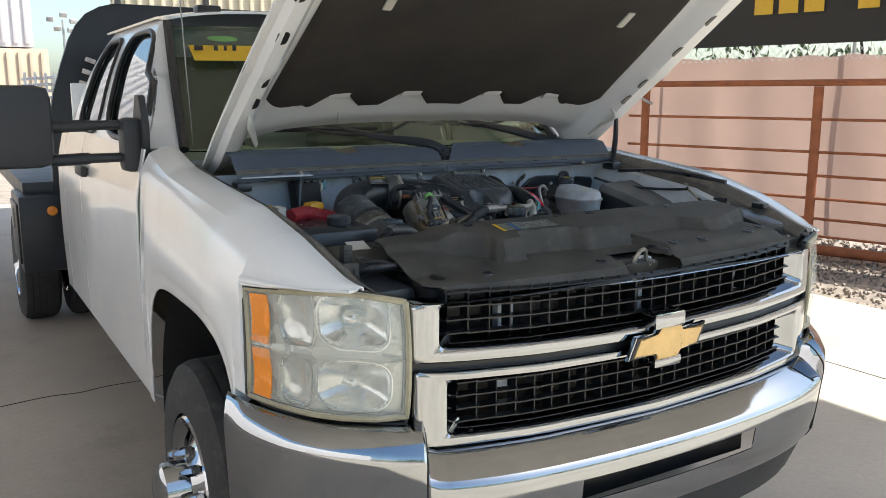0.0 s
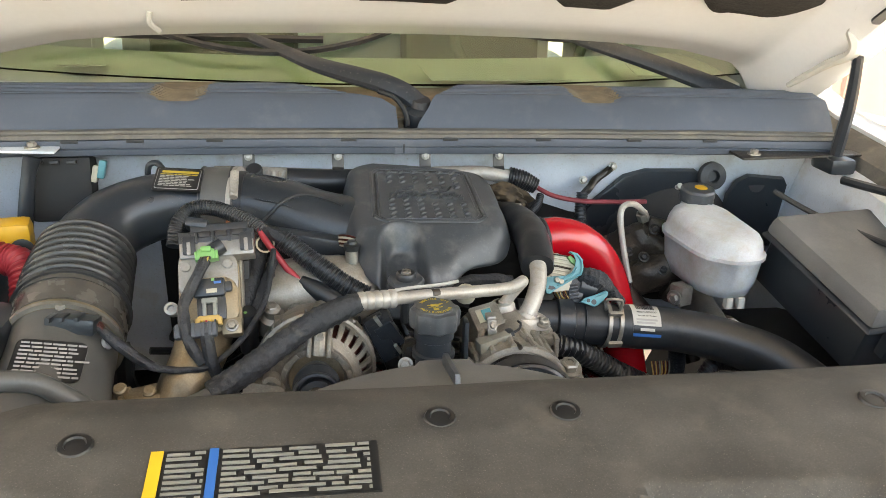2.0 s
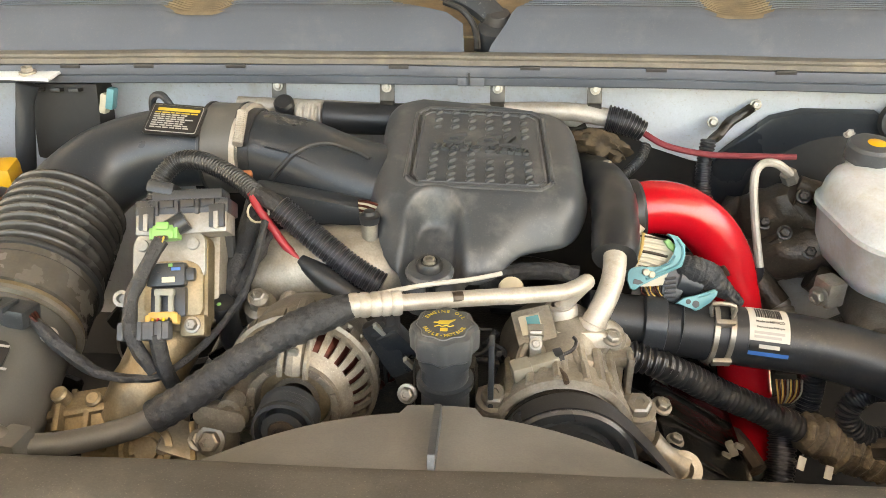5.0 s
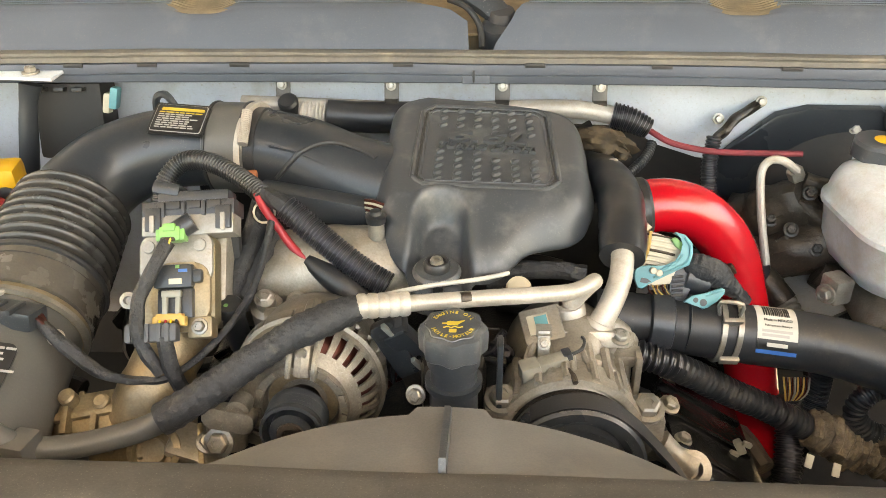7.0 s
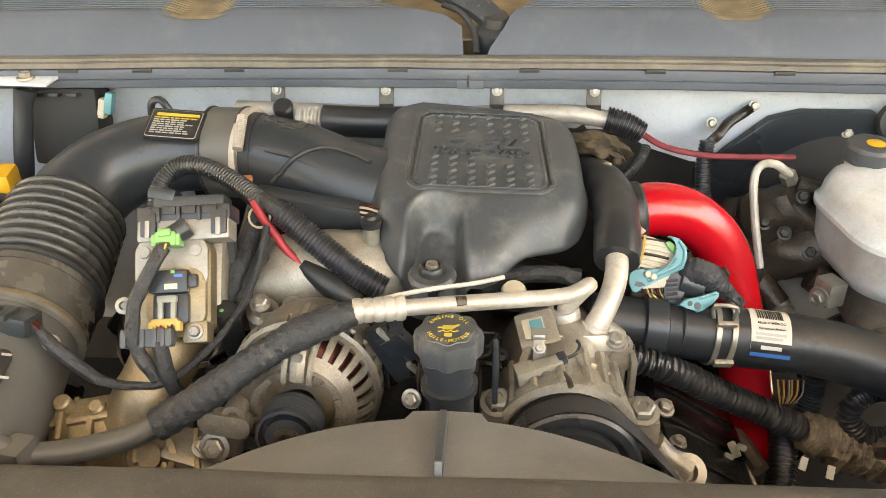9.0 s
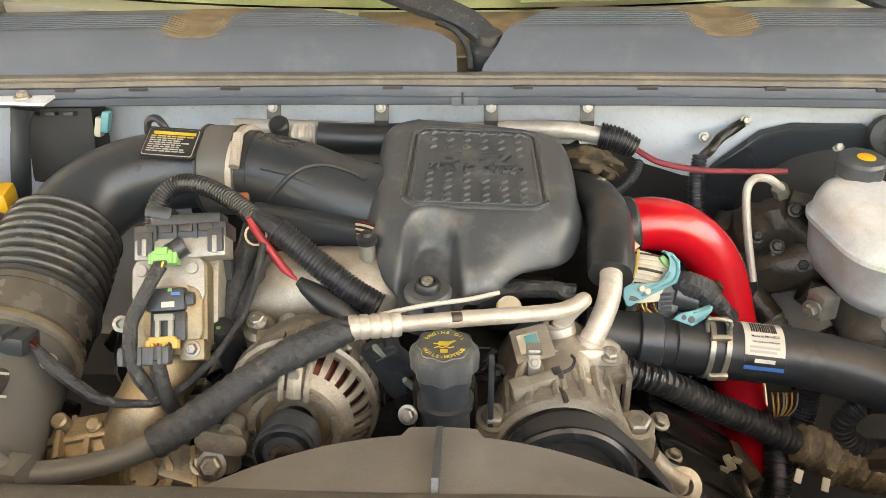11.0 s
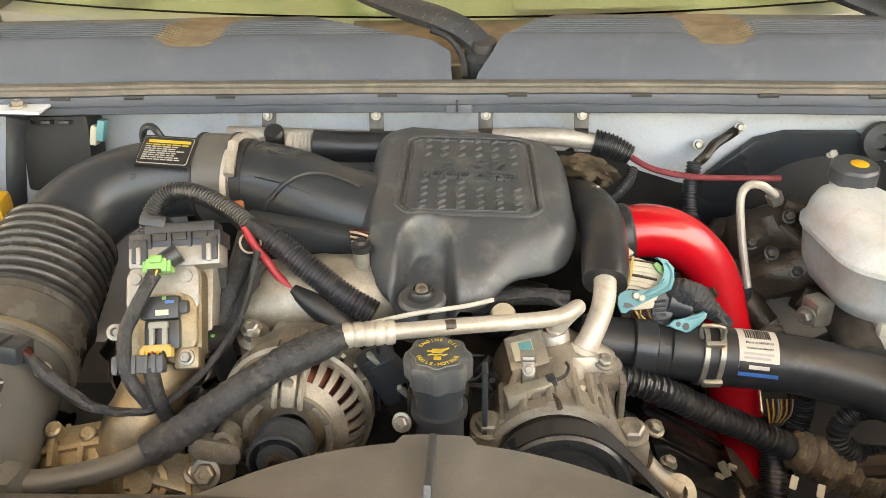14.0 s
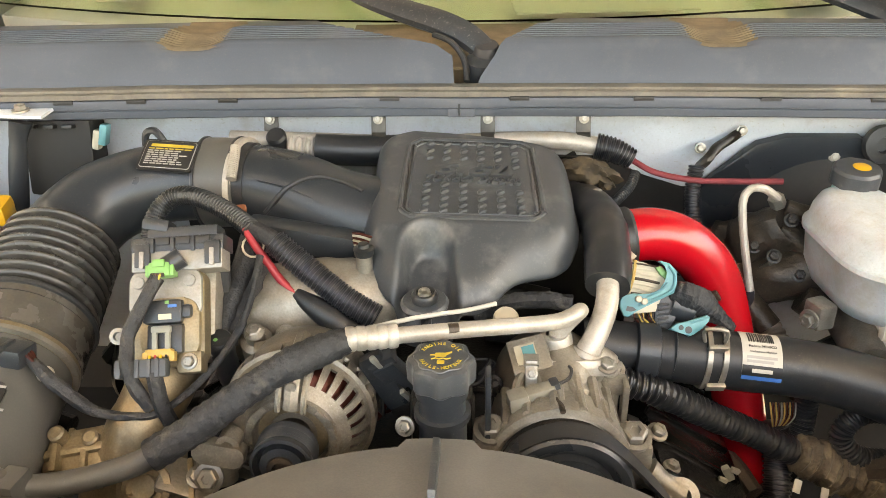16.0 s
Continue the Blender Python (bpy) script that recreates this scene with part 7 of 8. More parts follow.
part("neck_ring", lathe([(0.0225, -0.004), (0.0275, -0.003), (0.0275, 0.004), (0.0225, 0.005)], (0.002, 0.784, 1.118), UPC, 28), BLACK_PLASTIC, neck)
part("neck_bracket", box((0.0, 0.762, 1.085), (0.046, 0.006, 0.03), 0.006, (-8, 0, 0)), MIRROR_PLASTIC, neck)
part("neck_saddle", box((0.0, 0.825, 1.065), (0.066, 0.03, 0.10), 0.012), GRIME, truck)
hex_bolt("saddle_bolt", (-0.034, 0.778, 1.105), (-0.2, -0.8, 0.4), 0.007, neck)
part("dark_lever", box((-0.060, 0.845, 1.110), (0.026, 0.018, 0.065), 0.005, (0, -28, 0)), BLACK_PLASTIC, truck, "black wiring connector behind the alternator")
part("lever_tab", box((-0.068, 0.838, 1.135), (0.026, 0.014, 0.026), 0.004, (0, -28, 0)), LOOM, truck)
part("dark_link", box((-0.045, 0.85, 1.075), (0.022, 0.02, 0.06), 0.005, (0, -18, 0)), GRIME, truck)
part("side_strip", box((0.046, 0.80, 1.105), (0.006, 0.02, 0.10), 0.002), BLACK_PLASTIC, truck)

# air-conditioning compressor
CX = Vector((0, -1, 0.05)).normalized()
comp = part("compressor", lathe([(0.050, -0.20), (0.062, -0.18), (0.064, -0.10), (0.068, -0.09), (0.070, -0.05), (0.066, -0.045), (0.070, -0.040), (0.072, -0.01), (0.062, -0.002)], (0.118, 0.785, 1.045), CX, 40), ALUMINIUM, truck, "cast aluminium air-conditioning compressor")
part("top_housing", tube([(0.112, 0.815, 1.062), (0.116, 0.85, 1.078), (0.128, 0.885, 1.090), (0.136, 0.905, 1.085)], [0.046, 0.040, 0.033, 0.030], 24, 6, lumps=0.0015), ALUMINIUM, comp)
part("port_block", box((0.112, 0.895, 1.100), (0.050, 0.040, 0.036), 0.010, (10, -10, 0)), ALUMINIUM, comp)
part("port_collar", lathe([(0.020, -0.030), (0.0205, -0.004), (0.0185, -0.002), (0.0175, 0.002), (0.0185, 0.006), (0.0180, 0.014), (0.0155, 0.018), (0.010, 0.019)], (0.121, 0.905, 1.112), (-0.12, 0.0, 1), 28), BRIGHT_PIPE, comp)
part("port_flange", lathe([(0.026, -0.022), (0.027, -0.004), (0.0245, 0.002), (0.020, 0.005), (0.0155, 0.006), (0.013, 0.010)], (0.150, 0.897, 1.106), (0.2, 0.28, 0.94), 28), ALUMINIUM, comp)
part("flange_ear", tube([(0.150, 0.895, 1.102), (0.168, 0.902, 1.098), (0.182, 0.905, 1.090)], [0.020, 0.016, 0.012], 14, 5), ALUMINIUM, comp)
for pts, r in (([(0.168, 0.890, 1.088), (0.152, 0.860, 1.096), (0.160, 0.832, 1.088), (0.175, 0.808, 1.066)], 0.0048), ([(0.158, 0.885, 1.096), (0.138, 0.858, 1.106), (0.143, 0.828, 1.102), (0.158, 0.806, 1.088)], 0.0045), ([(0.100, 0.888, 1.108), (0.110, 0.862, 1.114), (0.128, 0.846, 1.112), (0.134, 0.825, 1.110)], 0.0045), ([(0.094, 0.878, 1.112), (0.078, 0.850, 1.108), (0.070, 0.82, 1.092)], 0.005)):
    part("casting_rib", tube(pts, r, 8, 6), ALUMINIUM, comp)
part("front_ring", lathe([(0.066, -0.014), (0.0735, -0.012), (0.0745, -0.004), (0.0735, 0.004), (0.067, 0.006)], (0.118, 0.790, 1.045), CX, 56), ALUMINIUM, comp)
for a in (52, 74, 96, 118, 138):
    part("ring_lug", tube([(0.118 + 0.073 * math.cos(radians(a)), 0.792, 1.045 + 0.073 * math.sin(radians(a))), (0.118 + 0.071 * math.cos(radians(a)), 0.822, 1.045 + 0.071 * math.sin(radians(a)))], 0.0045, 8, 2), ALUMINIUM, comp)
part("rust_stain", tube([(0.112, 0.806, 1.118), (0.116, 0.795, 1.119), (0.118, 0.786, 1.118)], 0.0028, 8, 3, lumps=0.001), OILY_BROWN, comp)
hex_bolt("port_bolt", (0.186, 0.913, 1.078), (0.1, -0.3, 1), 0.0095, comp)
hex_bolt("port_bolt", (0.178, 0.90, 1.088), (0.1, -0.3, 1), 0.0095, comp)
part("bracket_frame", box((0.183, 0.885, 1.078), (0.030, 0.022, 0.014), 0.003), ALUMINIUM, comp)
part("bracket_frame", box((0.181, 0.872, 1.022), (0.028, 0.022, 0.014), 0.003), ALUMINIUM, comp)
for x in (0.171, 0.194):
    part("frame_bar", box((x, 0.876, 1.050), (0.007, 0.018, 0.075), 0.002), ALUMINIUM, comp)
part("frame_bolt", tube([(0.182, 0.872, 1.02), (0.183, 0.880, 1.075)], 0.0055, 10, 1), STEEL, comp)
for k in range(7):
    a = radians(40 + 17 * k)
    part("case_bolt_boss", tube([(0.118 + 0.067 * math.cos(a), 0.80, 1.045 + 0.067 * math.sin(a)), (0.118 + 0.067 * math.cos(a), 0.86, 1.045 + 0.067 * math.sin(a))], 0.006, 8, 2), ALUMINIUM, comp)
plug = part("clutch_plug", box((0.090, 0.820, 1.112), (0.048, 0.015, 0.014), 0.003, (0, -10, 14)), CONN_GREY, comp, "grey two-part clutch connector")
part("plug_sleeve", box((0.076, 0.815, 1.109), (0.020, 0.019, 0.019), 0.003, (0, -10, 14)), CONN_GREY, plug)
part("plug_end", box((0.113, 0.828, 1.117), (0.010, 0.014, 0.015), 0.003, (0, -10, 14)), BLACK_PLASTIC, plug)
part("plug_wire", tube([(0.116, 0.830, 1.118), (0.127, 0.834, 1.122), (0.131, 0.842, 1.126), (0.129, 0.850, 1.126)], 0.0018, 6, 5), LOOM, plug)
part("plug_bracket", box((0.090, 0.838, 1.124), (0.012, 0.004, 0.030), 0.001, (-20, 0, 0)), STEEL, plug)
part("plug_bracket", box((0.090, 0.846, 1.136), (0.016, 0.014, 0.004), 0.001, (20, 0, 0)), STEEL, plug)
hex_bolt("bracket_screw", (0.090, 0.834, 1.128), (0, -0.8, 0.6), 0.0045, plug)
part("compressor_label", box((0.086, 0.868, 1.1285), (0.022, 0.022, 0.001), 0, (30, -12, 8)), CREAM, comp, "small white and teal label")
part("label_field", box((0.089, 0.8675, 1.1300), (0.013, 0.017, 0.001), 0, (30, -12, 8)), TEAL, comp)
part("top_plate", box((0.090, 0.874, 1.1225), (0.042, 0.040, 0.008), 0.003, (30, -12, 8)), ALUMINIUM, comp)
for x, z in ((0.049, 1.072), (0.192, 1.066)):
    ped = part("mount_ear", box((x, 0.808, z - 0.02), (0.036, 0.042, 0.055), 0.007), ALUMINIUM, comp)
    part("ear_web", box((x + (0.022 if x < 0.1 else -0.022), 0.812, z - 0.01), (0.03, 0.03, 0.03), 0.006), ALUMINIUM, comp)
    hex_bolt("mount_bolt", (x, 0.803, z + 0.008), (0, -0.3, 1), 0.0125, comp)
part("dust_gap", lathe([(0.064, 0.0), (0.064, 0.006), (0.058, 0.007)], (0.118, 0.785, 1.045), CX, 40), GRIME, comp)
part("compressor_pulley", lathe([(0.050, -0.004), (0.067, 0.0), (0.067, 0.006), (0.0645, 0.008), (0.067, 0.011), (0.0645, 0.013), (0.067, 0.016), (0.0645, 0.018), (0.067, 0.021), (0.0645, 0.023), (0.067, 0.027), (0.064, 0.030), (0.056, 0.030), (0.054, 0.024), (0.048, 0.024), (0.046, 0.032), (0.036, 0.033), (0.034, 0.027), (0, 0.027)], Vector((0.121, 0.782, 1.043)) + CX * 0.004, CX, 48), BLACK_PLASTIC, comp, "black grooved compressor pulley")
def belt_fn(u, v):
    path = smooth_path([(0.075, 0, 1.094), (0.098, 0, 1.107), (0.121, 0, 1.1115), (0.150, 0, 1.105), (0.175, 0, 1.086), (0.200, 0, 1.058), (0.235, 0, 1.015), (0.27, 0, 0.97)], 4)
    p = path[int(u)]
    return Vector((p.x, 0.778 - 0.022 * v, p.z + 0.001))
part("drive_belt", surf(belt_fn, list(range(29)), [0, 0.5, 1], 0.003), RUBBER, truck, "black ribbed drive belt")
ti = part("tensioner_arm", tube([(0.205, 0.79, 1.042), (0.222, 0.785, 1.030), (0.238, 0.782, 1.020)], [0.016, 0.012, 0.016], 12, 4), ALUMINIUM, truck, "cast tensioner arm")
part("arm_eye", lathe([(0.019, -0.02), (0.019, 0.006), (0.010, 0.007), (0.009, -0.004), (0, -0.004)], (0.237, 0.776, 1.022), (0.1, -0.7, 0.7), 20), ALUMINIUM, ti)

# red charge pipe and hoses
red = part("charge_pipe", tube([(0.212, 1.080, 1.158), (0.245, 1.083, 1.162), (0.282, 1.088, 1.152), (0.316, 1.090, 1.126), (0.340, 1.086, 1.090), (0.354, 1.076, 1.045), (0.368, 1.055, 0.985), (0.382, 1.03, 0.91), (0.395, 1.0, 0.82)], 0.0335, 28, 6), RED_PIPE, truck, "glossy red charge pipe")
part("scuffed_patch", box((0.330, 1.058, 1.082), (0.030, 0.006, 0.024), 0.003, (40, 50, 20)), OILY_BROWN, red)
part("pipe_boot", lathe([(0.036, -0.02), (0.039, -0.012), (0.039, 0.018), (0.036, 0.022)], (0.205, 1.079, 1.156), (1, 0.1, 0.1), 28), RUBBER, red)
hose = part("radiator_hose", tube([(0.155, 0.975, 1.072), (0.20, 0.975, 1.066), (0.26, 0.972, 1.060), (0.34, 0.968, 1.052), (0.42, 0.962, 1.045), (0.50, 0.945, 1.030), (0.57, 0.91, 1.01), (0.62, 0.86, 0.98)], [0.030, 0.031, 0.033, 0.0345, 0.0345, 0.0355, 0.037, 0.037], 28, 6), RUBBER, truck, "thick black radiator hose with a white label")
for x, r, w in ((0.232, 0.0375, 0.028), (0.262, 0.036, 0.004)):
    part("hose_collar", lathe([(r - 0.004, -w / 2), (r, -w / 2 + 0.002), (r, w / 2 - 0.002), (r - 0.004, w / 2)], (x, 0.973, 1.0625), (1, -0.04, -0.09), 28), BLACK_PLASTIC, hose)
for x in (0.300, 0.318):
    part("spring_clamp", lathe([(0.0345, -0.003), (0.0372, -0.003), (0.0372, 0.003), (0.0345, 0.003)], (x, 0.970, 1.0562), (1, -0.05, -0.1), 32), STEEL, hose, "steel spring clamp")
for z in (1.092, 1.046):
    part("clamp_bridge", box((0.309, 0.946 if z > 1.05 else 0.936, z - 0.008), (0.022, 0.006, 0.012), 0.002, (30, 0, 0)), STEEL, hose)
part("clamp_ears", tube([(0.296, 0.955, 1.088), (0.294, 0.952, 1.106), (0.318, 0.950, 1.105), (0.318, 0.953, 1.088)], 0.0025, 6, 3), STEEL, hose)
HA = Vector((1, -0.06, -0.085)).normalized()


def wrap(x0, x1, a0, a1, r, mat, name, parent, label=""):
    def fn(u, a):
        c = Vector((0.34, 0.968, 1.052)) + HA * (u - 0.34)
        up = Vector((0, -0.45, 0.89))
        side = HA.cross(up).normalized()
        return c + (up * math.cos(radians(a)) + side * math.sin(radians(a))) * r
    return part(name, surf(fn, steps(x0, x1, 2), steps(a0, a1, 10), 0.0006), mat, parent, label)


hl = wrap(0.338, 0.383, -56, 48, 0.0351, PAPER, "hose_label", hose, "white hose label with barcode and plain bars")
wrap(0.338, 0.383, 54, 62, 0.0356, BLUE, "label_band", hl)
wrap(0.338, 0.383, 34, 54, 0.0357, LABEL_BLACK, "label_band", hl)
wrap(0.349, 0.372, 40, 47, 0.0362, PAPER, "brand_bar", hl)
rng = random.Random(5)
x = 0.346
while x < 0.374:
    w = rng.uniform(0.0006, 0.0018)
    wrap(x, x + w, -42, -14, 0.0357, LABEL_BLACK, "barcode_bar", hl)
    x += w + rng.uniform(0.0006, 0.0014)
for a in (16, 24):
    wrap(0.343, 0.343 + 0.03 + 0.004 * (a % 3), a, a + 5, 0.0357, GREY_PRINT, "print_bar", hl)

part("ribbed_harness", tube([(0.172, 0.930, 1.056), (0.21, 0.930, 1.046), (0.25, 0.930, 1.032), (0.31, 0.942, 0.992), (0.36, 0.952, 0.962), (0.43, 0.958, 0.922)], 0.0145, 14, 8, 0.003, 0.008, lumps=0.002), LOOM, truck, "ribbed black harness running down to the fender")
part("brown_taped_loom", tube([(0.425, 0.957, 0.924), (0.47, 0.958, 0.905), (0.53, 0.955, 0.888), (0.62, 0.95, 0.86)], [0.019, 0.028, 0.030, 0.028], 16, 8, 0.003, 0.013, lumps=0.007), BROWN_TAPE, truck, "lumpy brown-taped harness")
part("upright_loom", tube([(0.445, 1.0, 1.0), (0.448, 1.0, 0.95), (0.44, 0.985, 0.91)], 0.013, 12, 6, 0.002, 0.005), LOOM, truck)
part("upright_loom", tube([(0.412, 1.0, 0.935), (0.417, 0.985, 0.90), (0.412, 0.95, 0.86), (0.40, 0.92, 0.82)], 0.0155, 12, 6, 0.0025, 0.006), LOOM, truck)
for k in range(10):
    part("bare_wire", tube([(0.398 + 0.0035 * k, 0.99, 0.975), (0.402 + 0.003 * k, 0.985, 0.955), (0.408 + 0.0012 * k, 0.99, 0.935)], 0.0012, 5, 4), (AMBER_PLUG, COPPER, AMBER_PLUG, COPPER, GREY_PLASTIC)[k % 5], truck)
part("curled_hose", tube([(0.56, 0.97, 0.97), (0.50, 0.96, 0.985), (0.475, 0.955, 0.955), (0.50, 0.95, 0.925), (0.55, 0.95, 0.92)], 0.012, 12, 6, 0.002, 0.006), LOOM, truck)
# small white chips stand in for light showing between the looms
for x, z, r in ((0.413, 0.918, 25), (0.447, 0.905, 20)):
    part("painted_light_gap", box((x, 0.905, z), (0.010, 0.002, 0.016), 0.002, (-40, r, 0)), PAPER, truck)
tcl = part("tan_clip", box((0.322, 0.885, 0.955), (0.009, 0.008, 0.020), 0.002, (0, -30, 0)), CONN_GREY, truck, "small tan wiring clip")
for k in (-1, 1):
    part("clip_ear", box((0.322 + 0.006 * k, 0.881, 0.955 + 0.007 * k), (0.011, 0.005, 0.006), 0.001, (0, 25, 0)), CONN_GREY, tcl)
part("black_guard", box((0.262, 0.88, 0.95), (0.03, 0.12, 0.014), 0.005, (0, 50, 14)), BLACK_PLASTIC, truck, "black angled guard beside the compressor")
part("guard_flange", box((0.225, 0.90, 0.985), (0.05, 0.10, 0.006), 0.002, (0, 30, 12)), RUBBER, truck)
hex_bolt("guard_bolt", (0.240, 0.90, 1.0), (0.3, -0.3, 1), 0.0085, truck)

# cream connector with teal locking levers
PX = 0.00066
CN = Matrix(((0.9990, -0.0079, 0.0440, 0.2327), (0.0425, 0.4721, -0.8805, 0.9944), (-0.0138, 0.8815, 0.4720, 1.1291), (0, 0, 0, 1)))


def lever_form(outline, thick, lift, bevel=0.0015):
    return plate([(x * PX, y * PX) for x, y in outline], thick, CN @ Matrix.Translation((0, 0, lift)), bevel)


def at_plug(x, y, lift):
    return CN @ Vector((x * PX, y * PX, lift))


PLUG_N = CN.to_3x3() @ Vector((0, 0, 1))
conn = part("body_connector", lever_form([(-48, -10), (-40, 60), (-8, 54), (30, 42), (34, 10), (14, -34), (-24, -38)], 0.020, -0.014, 0.004), CREAM, truck, "cream connector with teal locking lever")
part("connector_nose", tube([at_plug(-34, 46, -0.012), at_plug(-52, 66, -0.016), at_plug(-70, 84, -0.022)], [0.019, 0.017, 0.014], 12, 4), CREAM, conn)
rng = random.Random(31)
for k in range(7):
    y = 54 - 9 * k
    part("cream_fin", tube([at_plug(-42 + 2 * k, y, 0.0055), at_plug(-12, y - 3, 0.0075), at_plug(26 - 2 * k, y - 10, 0.0055)], rng.uniform(0.0012, 0.0021), 6, 3), CREAM if k % 3 else OILY_BROWN, conn)
part("stained_strip", tube([at_plug(-22, 58, 0.006), at_plug(-26, 30, 0.0078), at_plug(-34, 4, 0.006)], 0.0022, 6, 3), AMBER_PLUG, conn)
lever = part("lever", lever_form([(-52, -12), (-46, -3), (-25, 0), (0, -3), (18, 5), (28, 20), (32, 35), (28, 48), (15, 54), (18, 57), (35, 52), (47, 38), (48, 18), (42, 0), (20, -10), (-10, -22), (-25, -32), (-38, -42), (-46, -40), (-52, -25)], 0.006, 0.010), TEAL, conn, "teal locking lever")
part("lever_ridge", tube([at_plug(-20, -22, 0.0165), at_plug(14, -8, 0.0165), at_plug(38, 6, 0.0165), at_plug(43, 30, 0.0165), at_plug(33, 48, 0.0165)], 0.0017, 6, 4), TEAL, lever)
part("lever_ridge", tube([at_plug(-6, -8, 0.0165), at_plug(20, 6, 0.0165), at_plug(30, 18, 0.0165)], 0.0015, 6, 4), TEAL, lever)
part("lever_hole", lever_form([(-43, -30), (-40, -22), (-30, -24), (-24, -29), (-34, -32)], 0.001, 0.0157, 0), LABEL_BLACK, lever)
for x, y in ((-21, -10), (-11, -14)):
    part("lever_pin", lathe([(0.0040, 0.0155), (0.0040, 0.020), (0.0030, 0.021), (0, 0.021)], at_plug(x, y, 0.0), PLUG_N, 14), CREAM, lever)
part("green_mark", lever_form([(12, 44), (20, 48), (32, 38), (30, 24), (20, 32)], 0.006, 0.005), GREEN, conn)
lower = part("body_connector", lever_form([(14, -10), (46, -2), (52, -40), (40, -66), (12, -58)], 0.026, -0.022, 0.003), BLACK_PLASTIC, truck, "black ribbed connector with a teal lever")
for k in range(5):
    part("connector_rib", tube([at_plug(16, -22 - 8 * k, 0.005), at_plug(36, -20 - 8 * k, 0.005)], 0.0018, 6, 2), BLACK_PLASTIC, lower)
part("connector_drum", tube([at_plug(42, -20, -0.008), at_plug(82, -32, -0.010)], 0.018, 18, 3), BLACK_PLASTIC, lower)
low_lever = part("lever", lever_form([(32, -64), (46, -53), (70, -48), (98, -38), (104, -42), (102, -50), (90, -62), (76, -72), (66, -76), (54, -68)], 0.005, 0.012), TEAL, lower)
part("lever_hole", lathe([(0.0042, 0.0172), (0, 0.0176)], at_plug(66, -64, 0.0), PLUG_N, 14), LABEL_BLACK, low_lever)
part("lever_hole", lathe([(0.0030, 0.0172), (0, 0.0176)], at_plug(53, -60, 0.0), PLUG_N, 14), LABEL_BLACK, low_lever)
part("lever_ridge", tube([at_plug(70, -52, 0.0172), at_plug(98, -43, 0.0172)], 0.0013, 6, 2), TEAL, low_lever)
part("taped_tail", tube([at_plug(44, 2, -0.004), at_plug(66, -4, 0.0), at_plug(92, -14, -0.002), at_plug(112, -30, -0.006), at_plug(140, -52, -0.010), at_plug(158, -66, -0.016)], [0.012, 0.0165, 0.0165, 0.0145, 0.007, 0.005], 14, 7, 0.0007, 0.006, lumps=0.003), TAPE, truck, "crinkled tape round the connector's wires")
for k in range(9):
    part("bare_wire", tube([at_plug(-22 + 4 * k, -34 + rng.uniform(-3, 3), 0.002), at_plug(-20 + 4 * k + rng.uniform(-6, 6), -44, 0.006), at_plug(-10 + 4 * k, -56, 0.0)], 0.0011, 5, 4), (COPPER, AMBER_PLUG, RUBBER)[k % 3], lower)

# firewall fittings
part("heater_pipe", tube([(-0.31, 1.236, 1.232), (-0.20, 1.238, 1.228), (-0.05, 1.242, 1.222), (0.08, 1.242, 1.227), (0.15, 1.238, 1.228), (0.20, 1.232, 1.222)], 0.0125, 16, 6), BRIGHT_PIPE, truck, "stained aluminium pipe clipped along the firewall")
part("pipe_sleeve", tube([(-0.19, 1.228, 1.220), (-0.12, 1.232, 1.216), (-0.04, 1.238, 1.216)], 0.0215, 16, 5), RUBBER, truck, "black pipe insulation")
part("bellows_joint", tube([(-0.228, 1.230, 1.222), (-0.19, 1.230, 1.220)], 0.0145, 16, 3, 0.003, 0.010), BRIGHT_PIPE, truck)
for x in (-0.253, -0.103, 0.048, 0.179):
    st = part("pipe_strap", box((x, 1.243, 1.246), (0.020, 0.003, 0.032), 0.001, (-18, 0, 0)), STRAP, truck, "steel strap clip")
    part("strap_loop", lathe([(0.0135, -0.009), (0.0142, -0.009), (0.0142, 0.009), (0.0135, 0.009)], (x, 1.240, 1.226), (1, 0, 0), 16), STRAP, st)
    hex_bolt("strap_bolt", (x, 1.240, 1.259), (0, -1, 0.3), 0.0048, st)
part("black_sensor", lathe([(0.014, -0.03), (0.014, 0.004), (0.011, 0.008), (0, 0.008)], (-0.243, 1.225, 1.238), (0, -0.6, 0.8), 16), RUBBER, truck)
part("wire_sheath", tube([(0.196, 1.232, 1.223), (0.22, 1.228, 1.218), (0.246, 1.224, 1.206)], [0.016, 0.0155, 0.012], 14, 4, 0.002, 0.005), LOOM, truck)
part("red_wire", tube([(0.245, 1.222, 1.206), (0.275, 1.205, 1.194), (0.325, 1.198, 1.186), (0.38, 1.198, 1.184), (0.445, 1.20, 1.183)], 0.0042, 10, 6), RED_WIRE, truck, "faded red wire along the firewall")
part("brown_rag", tube([(0.130, 1.175, 1.210), (0.165, 1.165, 1.216), (0.200, 1.16, 1.208), (0.214, 1.16, 1.196)], [0.010, 0.016, 0.015, 0.006], 22, 14, lumps=0.016), RAG, truck, "oil-stained brown heat wrap")
part("steel_stud", tube([(0.183, 1.095, 1.18), (0.183, 1.10, 1.215)], 0.0045, 8, 3, 0.001, 0.003), BRIGHT_PIPE, truck)
part("thin_loom", tube([(0.19, 1.12, 1.18), (0.21, 1.14, 1.178), (0.235, 1.17, 1.188), (0.245, 1.19, 1.20)], 0.006, 10, 6, 0.001, 0.004), LOOM, truck)
